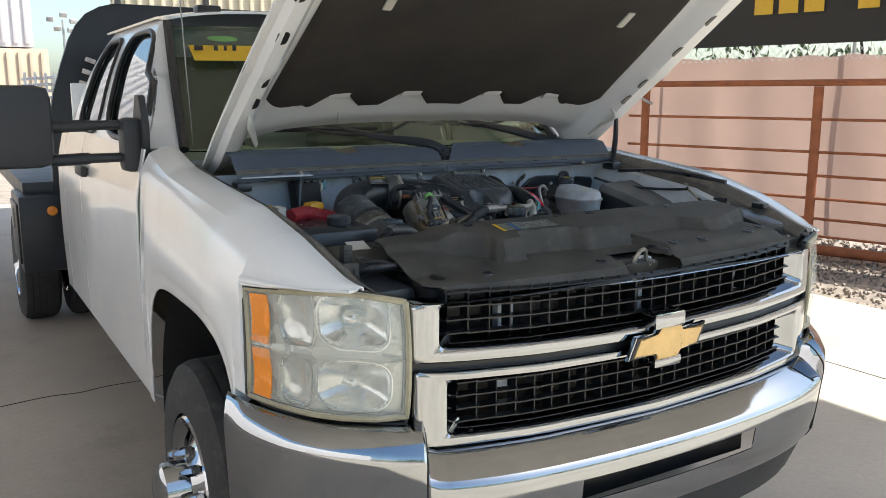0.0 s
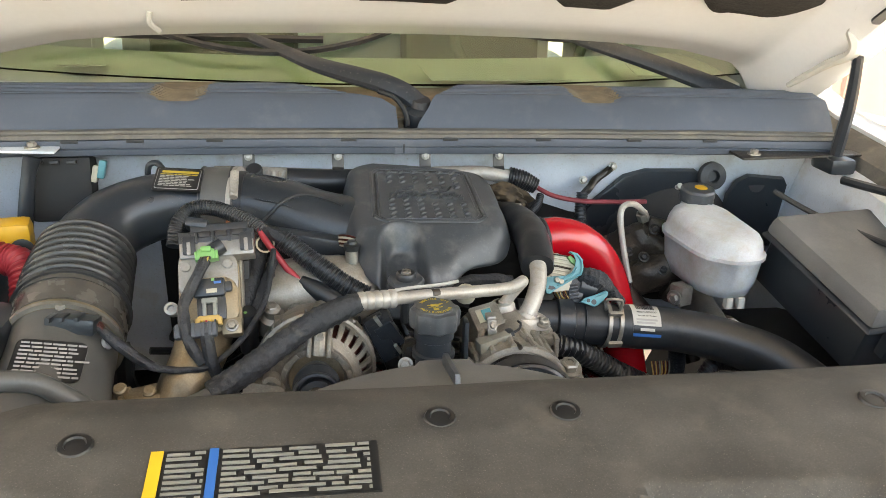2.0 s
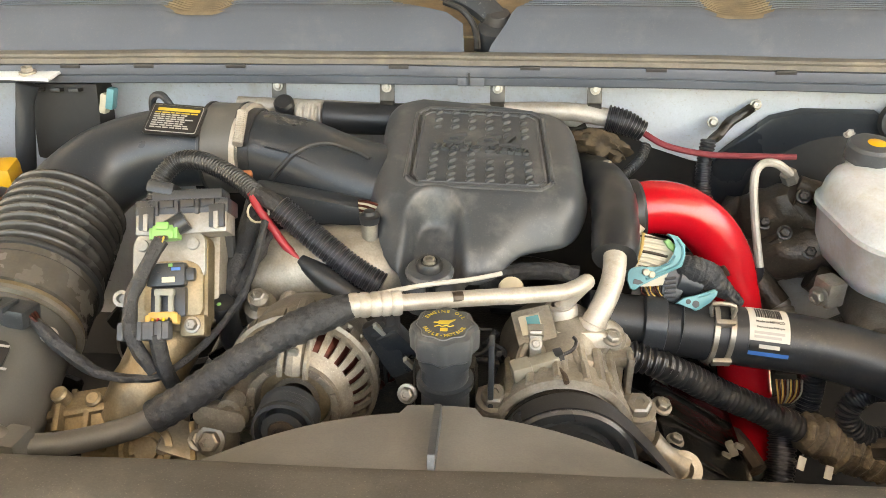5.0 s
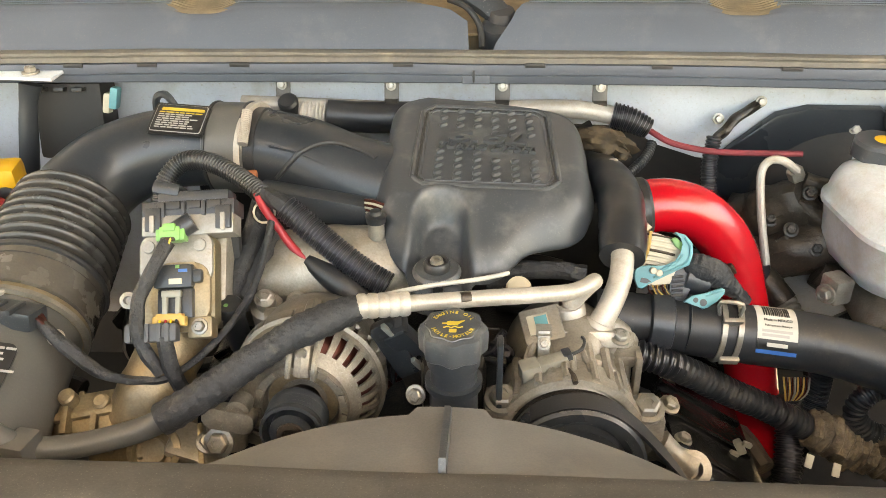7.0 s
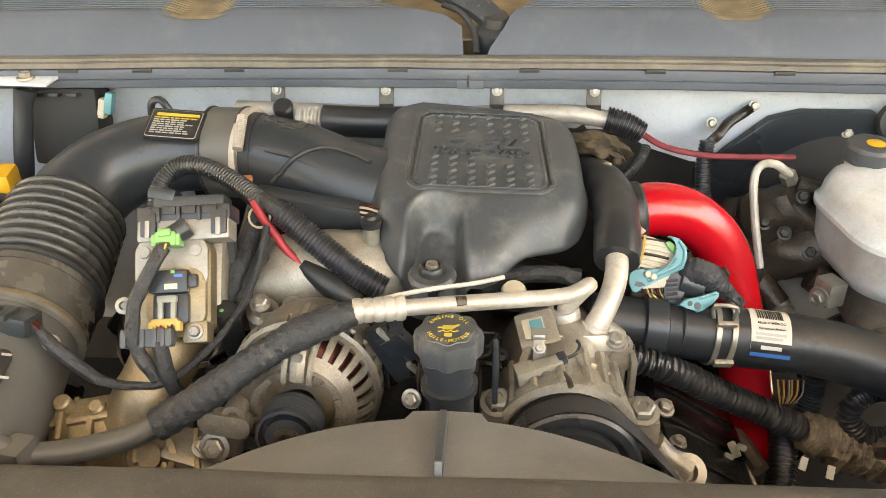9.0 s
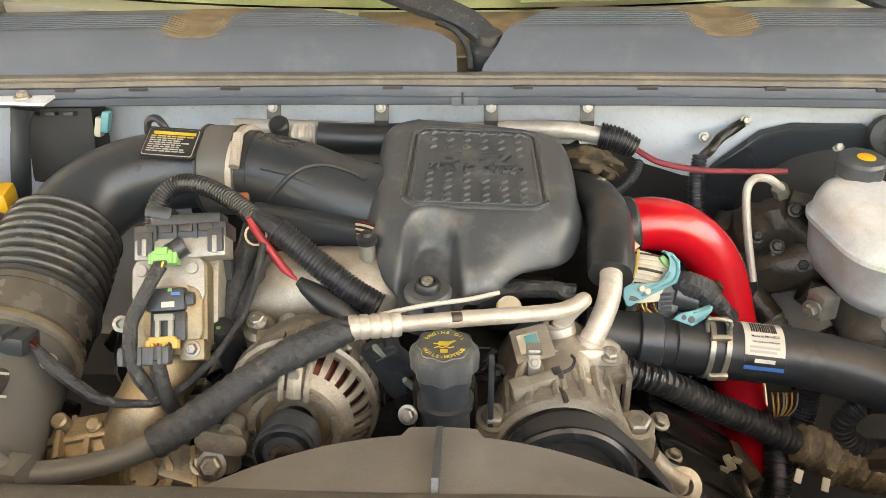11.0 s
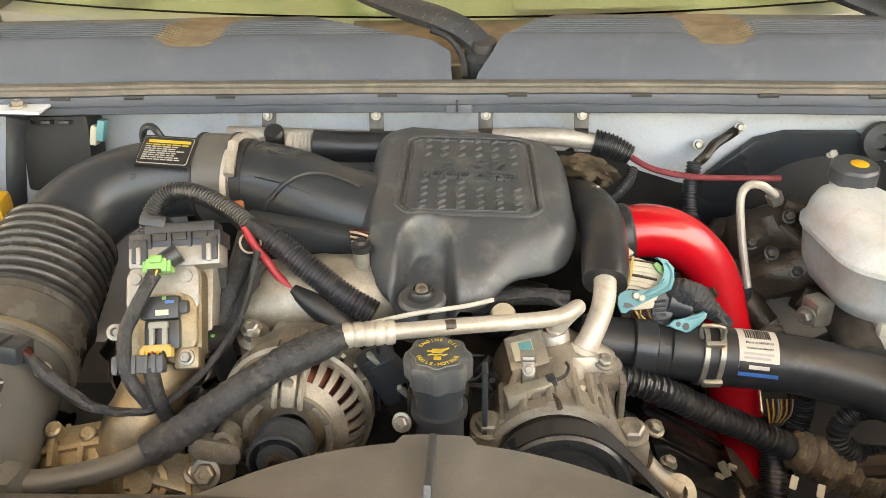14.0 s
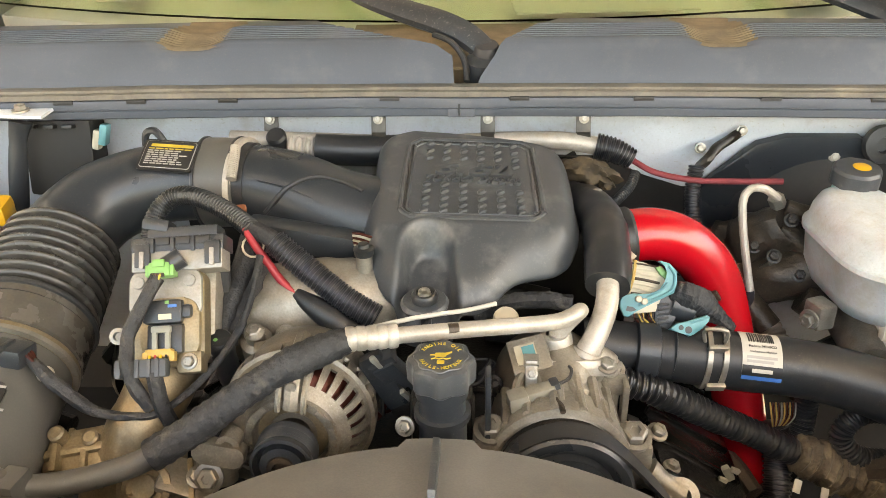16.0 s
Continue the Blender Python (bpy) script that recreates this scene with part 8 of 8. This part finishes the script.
part("ground_strap", tube([(0.405, 1.285, 1.222), (0.375, 1.275, 1.205), (0.36, 1.265, 1.19), (0.345, 1.255, 1.178), (0.338, 1.245, 1.15)], 0.007, 10, 6, lumps=0.002), GRIME, truck, "braided ground strap bolted to the firewall")
for p in ((0.407, 1.283, 1.226), (0.352, 1.283, 1.200)):
    hex_bolt("strap_bolt", p, (0, -1, 0.3), 0.0055, truck)
part("drop_loom", tube([(0.340, 1.245, 1.188), (0.336, 1.235, 1.15), (0.338, 1.215, 1.115), (0.350, 1.18, 1.09)], 0.0095, 12, 6, 0.0015, 0.005), LOOM, truck, "black loom hanging from the firewall")
for at, outline in (((0.465, 1.302, 1.150), [(-0.10, -0.10), (0.125, -0.10), (0.124, 0.045), (0.119, 0.062), (0.105, 0.071), (0.006, 0.072), (-0.035, 0.060), (-0.085, 0.008), (-0.115, -0.03)]),
                    ((0.710, 1.299, 1.150), [(-0.062, -0.10), (0.058, -0.10), (0.055, 0.040), (0.046, 0.053), (-0.030, 0.060), (-0.050, 0.048), (-0.064, 0.018)])):
    part("dark_panel", plate(outline, 0.012, Matrix.Translation(at) @ Matrix.Rotation(radians(101.3), 4, "X"), 0.005), BLACK_PLASTIC, truck, "black plate bolted on the firewall beside the brake booster")
hex_bolt("panel_bolt", (0.543, 1.284, 1.187), (0, -1, 0.2), 0.006, truck, BRIGHT_PIPE)
part("dark_mat", plate([(-0.16, -0.14), (0.18, -0.14), (0.165, -0.02), (0.115, 0.028), (0.062, 0.034), (0.003, 0.055), (-0.041, 0.086), (-0.16, 0.090)], 0.006, Matrix.Translation((0.27, 1.315, 1.098)) @ Matrix.Rotation(radians(101.3), 4, "X"), 0.004), DARK, truck, "black sound-deadening mat round the steering shaft opening")
part("brake_booster", lathe([(0.12, -0.10), (0.13, -0.03), (0.128, 0.0), (0.11, 0.02), (0.06, 0.035), (0.035, 0.05), (0, 0.05)], (0.545, 1.30, 1.07), (0, -1, 0), 40), DARK, truck, "round black brake booster")
part("dark_gromet", lathe([(0.012, -0.01), (0.028, 0.0), (0.026, 0.01), (0.012, 0.012), (0.010, 0.002), (0, 0.002)], (0.601, 1.275, 1.208), (0, -1, 0.2), 24), RUBBER, truck)
part("pump_body", tube([(0.405, 1.235, 1.06), (0.43, 1.20, 1.10), (0.455, 1.18, 1.13)], [0.045, 0.04, 0.026], 18, 10, lumps=0.008), OILY_BROWN, truck, "oily cast pump body beside the booster")
part("pump_body", tube([(0.395, 1.18, 1.03), (0.45, 1.16, 1.06), (0.50, 1.15, 1.08)], [0.03, 0.034, 0.03], 18, 10, lumps=0.006), OILY_BROWN, truck)
for p in ((0.452, 1.165, 1.142), (0.43, 1.145, 1.098), (0.462, 1.13, 1.078), (0.41, 1.17, 1.10)):
    hex_bolt("pump_bolt", p, (-0.1, -0.8, 0.6), 0.007, truck, GRIME)
for p, q, r in (((0.44, 1.175, 1.125), (0.475, 1.165, 1.105), 0.016), ((0.425, 1.16, 1.085), (0.455, 1.15, 1.055), 0.014), ((0.47, 1.13, 1.045), (0.50, 1.12, 1.03), 0.020), ((0.40, 1.15, 1.035), (0.43, 1.12, 1.0), 0.018), ((0.455, 1.20, 1.145), (0.49, 1.19, 1.135), 0.012)):
    part("pump_boss", tube([p, q], r, 14, 3, lumps=0.003), OILY_BROWN, truck)
part("filter_can", lathe([(0.024, -0.05), (0.024, 0.0), (0.020, 0.005), (0.008, 0.006), (0, 0.006)], (0.388, 1.13, 1.045), (0.2, -0.7, 0.2), 24), BLACK_PLASTIC, truck)
part("brake_line", tube([(0.427, 1.16, 1.176), (0.404, 1.15, 1.194), (0.386, 1.15, 1.193), (0.378, 1.145, 1.175), (0.383, 1.13, 1.126), (0.394, 1.11, 1.065)], 0.0055, 10, 6), BRIGHT_PIPE, truck, "bent steel brake line")
part("line_nut", lathe([(0.011, 0), (0.011, 0.016), (0.007, 0.018)], (0.442, 1.192, 1.152), (-0.4, -0.2, 0.7), 6), STEEL, truck)
part("line_sleeve", tube([(0.420, 1.175, 1.035), (0.428, 1.15, 1.015), (0.436, 1.12, 0.995)], 0.010, 12, 4), RUBBER, truck)
part("line_fitting", tube([(0.432, 1.135, 1.005), (0.445, 1.10, 0.985)], 0.013, 12, 2, 0.002, 0.01), STEEL, truck)


# brake fluid tank
def tank():
    """A long oval bottle with a moulded seam; its shoulder rises to the cap at the back."""
    bm = bmesh.new()
    rings = []
    for z, w, d, rise in ((1.070, 0.070, 0.120, 0), (1.078, 0.098, 0.165, 0), (1.100, 0.116, 0.188, 0), (1.143, 0.128, 0.198, 0), (1.1455, 0.138, 0.208, 0), (1.1515, 0.138, 0.208, 0), (1.154, 0.128, 0.198, 0), (1.172, 0.122, 0.190, 0.1), (1.183, 0.110, 0.176, 0.35), (1.189, 0.090, 0.150, 0.7), (1.192, 0.050, 0.100, 1.0)):
        ring_now = []
        for x, y in rounded(w, d, w * 0.47, 8):
            ring_now.append(bm.verts.new((0.522 + x * 0.88 - 0.10 * y, 1.085 + y, z + 0.14 * y * rise + 0.0015 * noise.noise(Vector((x * 30, y * 30, z * 20))))))
        rings.append(ring_now)
    for a, b in zip(rings, rings[1:]):
        for i in range(len(a)):
            bm.faces.new((a[i], a[(i + 1) % len(a)], b[(i + 1) % len(a)], b[i]))
    bm.faces.new(rings[0][::-1]), bm.faces.new(rings[-1])
    return bm


res = part("brake_fluid_tank", tank(), TANK, truck, "cloudy white brake fluid tank with a black cap", sharp=1.0)
part("tank_neck", lathe([(0.026, -0.02), (0.026, 0.010)], (0.520, 1.158, 1.192), (0, -0.1, 1), 28), TANK, res)
tc = part("tank_cap", lathe([(0.027, 0.0), (0.0300, 0.002), (0.0300, 0.020), (0.027, 0.024), (0.020, 0.025), (0, 0.025)], (0.520, 1.160, 1.197), (0, -0.1, 1), 64, wave=lambda a: 1 + 0.02 * math.cos(a * 8)), COVER_PLASTIC, res, "black eight-sided cap with an amber mark")
part("cap_mark", lathe([(0.0115, 0.0252), (0.0105, 0.0258), (0, 0.0258)], (0.524, 1.158, 1.197), (0, -0.1, 1), 24), YELLOW_PLASTIC, tc)
part("tank_lug", box((0.462, 1.050, 1.068), (0.026, 0.030, 0.034), 0.004, (0, 0, 20)), STEEL, res)
hex_bolt("lug_bolt", (0.447, 1.040, 1.066), (-0.8, -0.6, 0), 0.009, res)
for x in (0.524, 0.545):
    part("tank_foot", box((x, 1.005, 1.070), (0.012, 0.014, 0.020), 0.003), PAPER, res)
part("master_cylinder", tube([(0.545, 1.25, 1.02), (0.54, 1.15, 1.01), (0.535, 1.04, 1.0)], [0.035, 0.03, 0.024], 16, 4), ALUMINIUM, truck, "aluminium brake master cylinder")

# driver-side fuse box
FZ = Matrix.Translation((0.722, 0.965, 1.100)) @ Matrix.Rotation(radians(10), 4, "Z") @ Matrix.Rotation(radians(15), 4, "X")


def fuse_part(name, at, size, bevel, mat, parent, label=""):
    ob = part(name, box((0, 0, 0), size, bevel, taper=0.96), mat, parent, label)
    ob.matrix_world = FZ @ Matrix.Translation(at)
    return ob


fz = fuse_part("fuse_box", (0, 0, 0.0), (0.200, 0.245, 0.10), 0.012, BLACK_PLASTIC, truck, "dusty black under-hood fuse box")
fuse_part("fuse_lid", (0, 0, 0.060), (0.212, 0.258, 0.034), 0.010, SHROUD_PLASTIC, fz, "lid coated with brown dust")
fuse_part("lid_lip", (0, 0, 0.040), (0.218, 0.264, 0.008), 0.003, BLACK_PLASTIC, fz)
fuse_part("fuse_latch", (-0.06, -0.135, 0.02), (0.03, 0.02, 0.05), 0.005, BLACK_PLASTIC, fz)
part("red_terminal", box((0.735, 0.735, 1.11), (0.08, 0.05, 0.03), 0.01), RED_CABLE, fz)
part("terminal_cover", box((0.745, 0.715, 1.095), (0.13, 0.09, 0.03), 0.012), BLACK_PLASTIC, fz)
part("side_cable", tube([(0.66, 1.15, 1.215), (0.70, 1.08, 1.195), (0.745, 0.98, 1.185), (0.765, 0.85, 1.190), (0.775, 0.75, 1.200)], 0.005, 8, 6), RUBBER, truck, "thin black cable along the apron")
part("side_cable", tube([(0.775, 0.76, 1.205), (0.77, 0.68, 1.16), (0.785, 0.60, 1.11)], 0.005, 8, 6), RUBBER, truck)
part("prop_bracket", tube([(0.76, 0.74, 1.205), (0.775, 0.67, 1.15), (0.79, 0.60, 1.108)], 0.004, 8, 4), CREAM, truck)
part("apron_hole", lathe([(0, 0), (0.017, 0), (0.017, 0.003), (0, 0.003)], (0.70, 1.283, 1.19), (0, -1, 0.2), 20), LABEL_BLACK, truck)
part("trim_end", box((0.72, 0.42, 1.12), (0.10, 0.22, 0.06), 0.02, (8, 0, -12)), BLACK_PLASTIC, truck)
for y in (0.45, 0.62):
    part("trim_clip", box((0.80, y, 1.17), (0.03, 0.05, 0.02), 0.005), BLACK_PLASTIC, truck)

# passenger side: battery, tanks and relay box
rb = part("relay_box", box((-0.552, 1.245, 1.205), (0.095, 0.06, 0.105), 0.008, (-14, 0, 4)), DARK, truck, "black relay box on the firewall")
for k in range(3):
    part("box_vent", box((-0.582 + 0.026 * k, 1.222, 1.256), (0.014, 0.018, 0.005), 0.001, (-14, 0, 4)), LABEL_BLACK, rb)
part("teal_plug", box((-0.488, 1.235, 1.240), (0.011, 0.018, 0.030), 0.003, (-10, 12, 0)), TEAL, truck, "teal connector on the firewall")
part("teal_plug", box((-0.499, 1.235, 1.233), (0.010, 0.018, 0.028), 0.003, (-10, 12, 0)), CREAM, truck)
part("brace_bar", tube([(-0.580, 1.195, 1.272), (-0.588, 1.190, 1.245), (-0.596, 1.180, 1.19), (-0.610, 1.165, 1.09)], [0.016, 0.012, 0.0135, 0.0135], 14, 5, flat=0.55), BLACK_PLASTIC, truck, "glossy black fender brace")
bat = part("battery", box((-0.70, 0.97, 1.06), (0.22, 0.20, 0.20), 0.012), BLACK_PLASTIC, truck, "black battery with yellow terminal cover")
part("yellow_cover", box((-0.588, 1.085, 1.170), (0.055, 0.05, 0.07), 0.012, (0, 0, 12)), YELLOW_PLASTIC, bat, "yellow plastic terminal cover")
part("cover_port", lathe([(0, 0), (0.017, 0), (0.017, 0.003), (0, 0.003)], (-0.568, 1.055, 1.168), (0.3, -1, 0.2), 18), LABEL_BLACK, bat)
part("white_tag", box((-0.727, 1.030, 1.180), (0.028, 0.050, 0.050), 0.004, (0, 0, 8)), PAPER, bat)
part("yellow_sleeve", surf(lambda u, v: Vector((-0.82 + 0.10 * u, 1.11 + 0.055 * math.cos(v) + 0.010 * noise.noise(Vector((u * 5, v * 2, 1))), 1.155 + 0.040 * math.sin(v) + 0.012 * noise.noise(Vector((u * 6, v * 2, 4))))), steps(0, 1, 14), steps(0, math.pi, 14), 0.003), YELLOW_PLASTIC, bat, "crumpled yellow plastic sleeve")
part("red_loom", tube([(-0.70, 1.0, 1.175), (-0.64, 1.03, 1.178), (-0.585, 1.03, 1.165), (-0.553, 1.01, 1.155), (-0.545, 0.96, 1.10), (-0.55, 0.9, 1.04)], 0.021, 14, 6, 0.0025, 0.008), RED_CABLE, truck, "red corrugated battery cable sleeve")
tk = part("coolant_tank", box((-0.635, 0.82, 1.085), (0.24, 0.16, 0.16), 0.03), BLACK_PLASTIC, truck, "black coolant surge tank with screw cap")
part("tank_cap", lathe([(0.034, 0), (0.036, 0.004), (0.036, 0.024), (0.030, 0.030), (0, 0.030)], (-0.607, 0.845, 1.163), (0, 0, 1), 32, wave=lambda a: 1 + 0.03 * math.cos(a * 10)), COVER_PLASTIC, tk, "black screw cap")
part("support_panel", surf(lambda x, y: Vector((x, y, 1.125 - 0.03 * max(0, (0.5 - y) / 0.2))), steps(-0.83, -0.53, 6), steps(0.455, 0.72, 10), 0.01), RADIATOR_PLASTIC, truck, "dusty black air duct beside the radiator")
ledge = part("lamp_ledge", surf(lambda x, y: Vector((x, 0.345 + max(0, -x - 0.72) * 0.9 + (0.125 - max(0, -x - 0.72) * 0.9) * y, 1.030 + 0.012 * noise.noise(Vector((x * 14, y * 2, 4))))), steps(-0.83, -0.60, 14), steps(0, 1, 8), 0.008), OILY_BROWN, truck, "dirty steel ledge behind the headlight")
part("ledge_wall", box((-0.70, 0.455, 1.08), (0.25, 0.008, 0.085), 0.002), GRIME, ledge)
post = part("latch_post", box((-0.772, 0.438, 1.098), (0.062, 0.045, 0.070), 0.008, (-8, 0, 6)), RADIATOR_PLASTIC, ledge, "dusty plastic post")
for k in range(3):
    part("post_rib", box((-0.788 + 0.016 * k, 0.414, 1.092), (0.005, 0.006, 0.060), 0.0015, (-8, 0, 6)), RADIATOR_PLASTIC, post)
part("post_tower", box((-0.742, 0.500, 1.142), (0.026, 0.030, 0.050), 0.005, (-10, 6, 0)), RADIATOR_PLASTIC, ledge)
for k in range(4):
    part("tower_slot", box((-0.742, 0.4835, 1.128 + 0.009 * k), (0.016, 0.003, 0.003), 0, (-10, 6, 0)), LABEL_BLACK, ledge)
part("folded_flap", surf(lambda u, v: Vector((-0.732 + 0.050 * u, 0.462 - 0.018 * v + 0.012 * math.sin(u * 4), 1.132 + 0.010 * math.sin(u * 3 + 1) - 0.006 * v)), steps(0, 1, 12), steps(0, 1, 4), 0.003), RADIATOR_PLASTIC, ledge)
part("hose_loop", tube([(-0.742, 0.440, 1.100), (-0.722, 0.418, 1.116), (-0.690, 0.404, 1.120), (-0.655, 0.402, 1.120), (-0.630, 0.404, 1.112), (-0.60, 0.41, 1.10)], [0.012, 0.013, 0.011, 0.010, 0.009, 0.009], 12, 6), LOOM, ledge, "black rubber loop hose")
part("hose_loop", tube([(-0.740, 0.445, 1.116), (-0.712, 0.432, 1.130), (-0.682, 0.424, 1.130), (-0.66, 0.422, 1.124)], 0.0055, 10, 6), LOOM, ledge)
for x, y, r, h, mt in ((-0.735, 0.385, 0.014, 0.040, BROWN_TAPE), (-0.700, 0.372, 0.018, 0.050, GRIME), (-0.668, 0.365, 0.014, 0.045, OILY_BROWN)):
    part("lamp_stud", lathe([(r * 1.2, 0), (r, 0.004), (r, h * 0.8), (r * 0.7, h), (0, h)], (x, y, 1.030), (0, 0, 1), 16), mt, ledge)
for x in (-0.765, -0.738):
    part("ledge_wire", tube([(x, 0.418, 1.075), (x + 0.004, 0.40, 1.050), (x + 0.002, 0.385, 1.040)], 0.0028, 6, 4), RUBBER, ledge)
part("white_label", box((-0.640, 0.645, 1.134), (0.055, 0.062, 0.0015), 0, (12, 0, -6)), PAPER, truck, "plain white paper label on the duct")
part("side_duct", box((-0.72, 0.40, 1.05), (0.14, 0.22, 0.08), 0.02), BLACK_PLASTIC, truck)


# words on the hose label
def on_wrap(x, a, r):
    up = Vector((0, -0.45, 0.89)).normalized()
    side = HA.cross(up).normalized()
    n = up * math.cos(radians(a)) + side * math.sin(radians(a))
    t = (up * math.sin(radians(a)) - side * math.cos(radians(a))).normalized()
    o = Vector((0.34, 0.968, 1.052)) + HA * (x - 0.34) + n * r
    return Matrix(((HA.x, t.x, n.x, o.x), (HA.y, t.y, n.y, o.y), (HA.z, t.z, n.z, o.z), (0, 0, 0, 1)))


lettering("Made in MEXICO", 0.0044, on_wrap(0.361, -3, 0.0362), LABEL_BLACK, hl, 0.0001, name="label_word")
lettering("Fabriqué aux Mexique", 0.0034, on_wrap(0.361, 8, 0.0362), LABEL_BLACK, hl, 0.0001, name="label_word")

# small fittings between the large parts
rng = random.Random(23)
cone = part("wiring_plug", box((-0.050, 0.846, 1.118), (0.026, 0.020, 0.050), 0.004, (20, -30, 0)), BLACK_PLASTIC, truck, "black wiring plug behind the oil filler")
part("plug_collar", box((-0.062, 0.842, 1.140), (0.030, 0.022, 0.014), 0.003, (20, -30, 0)), MIRROR_PLASTIC, cone)
part("plug_rail", box((-0.066, 0.830, 1.143), (0.005, 0.006, 0.018), 0.001, (20, -30, 0)), GREY_PLASTIC, cone)
part("plug_rail", box((-0.038, 0.836, 1.098), (0.005, 0.006, 0.018), 0.001, (20, -30, 0)), GREY_PLASTIC, cone)
for x, y, z in ((-0.165, 0.858, 1.135), (-0.142, 0.866, 1.132), (-0.190, 0.862, 1.115), (-0.02, 0.862, 1.09)):
    hex_bolt("casting_bolt", (x, y, z), (0, -0.7, 0.7), 0.008, truck)
for p, q, r in (((-0.20, 0.872, 1.118), (-0.11, 0.885, 1.125), 0.017), ((-0.18, 0.87, 1.095), (-0.09, 0.88, 1.105), 0.015)):
    part("fuel_rail", tube([p, q], r, 14, 4, lumps=0.003), ALUMINIUM, truck, "stained cast fuel rail")
guard = part("chain_case", surf(lambda u, v: Vector((0.20 + 0.13 * u, 0.845 + 0.07 * v - 0.02 * u, 0.985 - 0.05 * u - 0.06 * v * u + 0.03 * v + 0.006 * noise.noise(Vector((u * 5, v * 5, 2))))), steps(0, 1, 14), steps(0, 1, 10), 0.008), WET_BLACK, truck, "oily black front case beside the compressor")
for u in (0.25, 0.5, 0.75):
    part("case_rib", tube([(0.20 + 0.13 * u, 0.84 - 0.02 * u, 0.990 - 0.05 * u), (0.20 + 0.13 * u + 0.02, 0.905, 0.985 - 0.05 * u - 0.03 * u)], 0.005, 8, 3, lumps=0.001), WET_BLACK, guard)
for k in range(26):
    x, y = rng.uniform(-0.12, 0.06), rng.uniform(0.84, 0.92)
    z = 1.06 + rng.uniform(-0.03, 0.035)
    pts = [(x, y, z)]
    for _ in range(3):
        pts.append((pts[-1][0] + rng.uniform(-0.03, 0.03), pts[-1][1] + rng.uniform(-0.02, 0.02), pts[-1][2] + rng.uniform(-0.025, 0.02)))
    part("thin_wire", tube(pts, rng.uniform(0.0015, 0.005), 6, 4), rng.choice([RUBBER, LOOM, LOOM, COPPER, TAPE]), truck)

for k in range(6):
    part("cast_rib", box((-0.405 + 0.032 * k, 0.788 - 0.006 * k, 1.062 - 0.004 * k), (0.006, 0.055, 0.020), 0.002, (25, -8, 8 + 4 * (k % 2))), TAN_CAST, casting)
for x, y, z in ((-0.291, 0.790, 1.080),):
    hex_bolt("flange_bolt", (x, y, z), (0.1, -0.5, 0.8), 0.0062, casting)
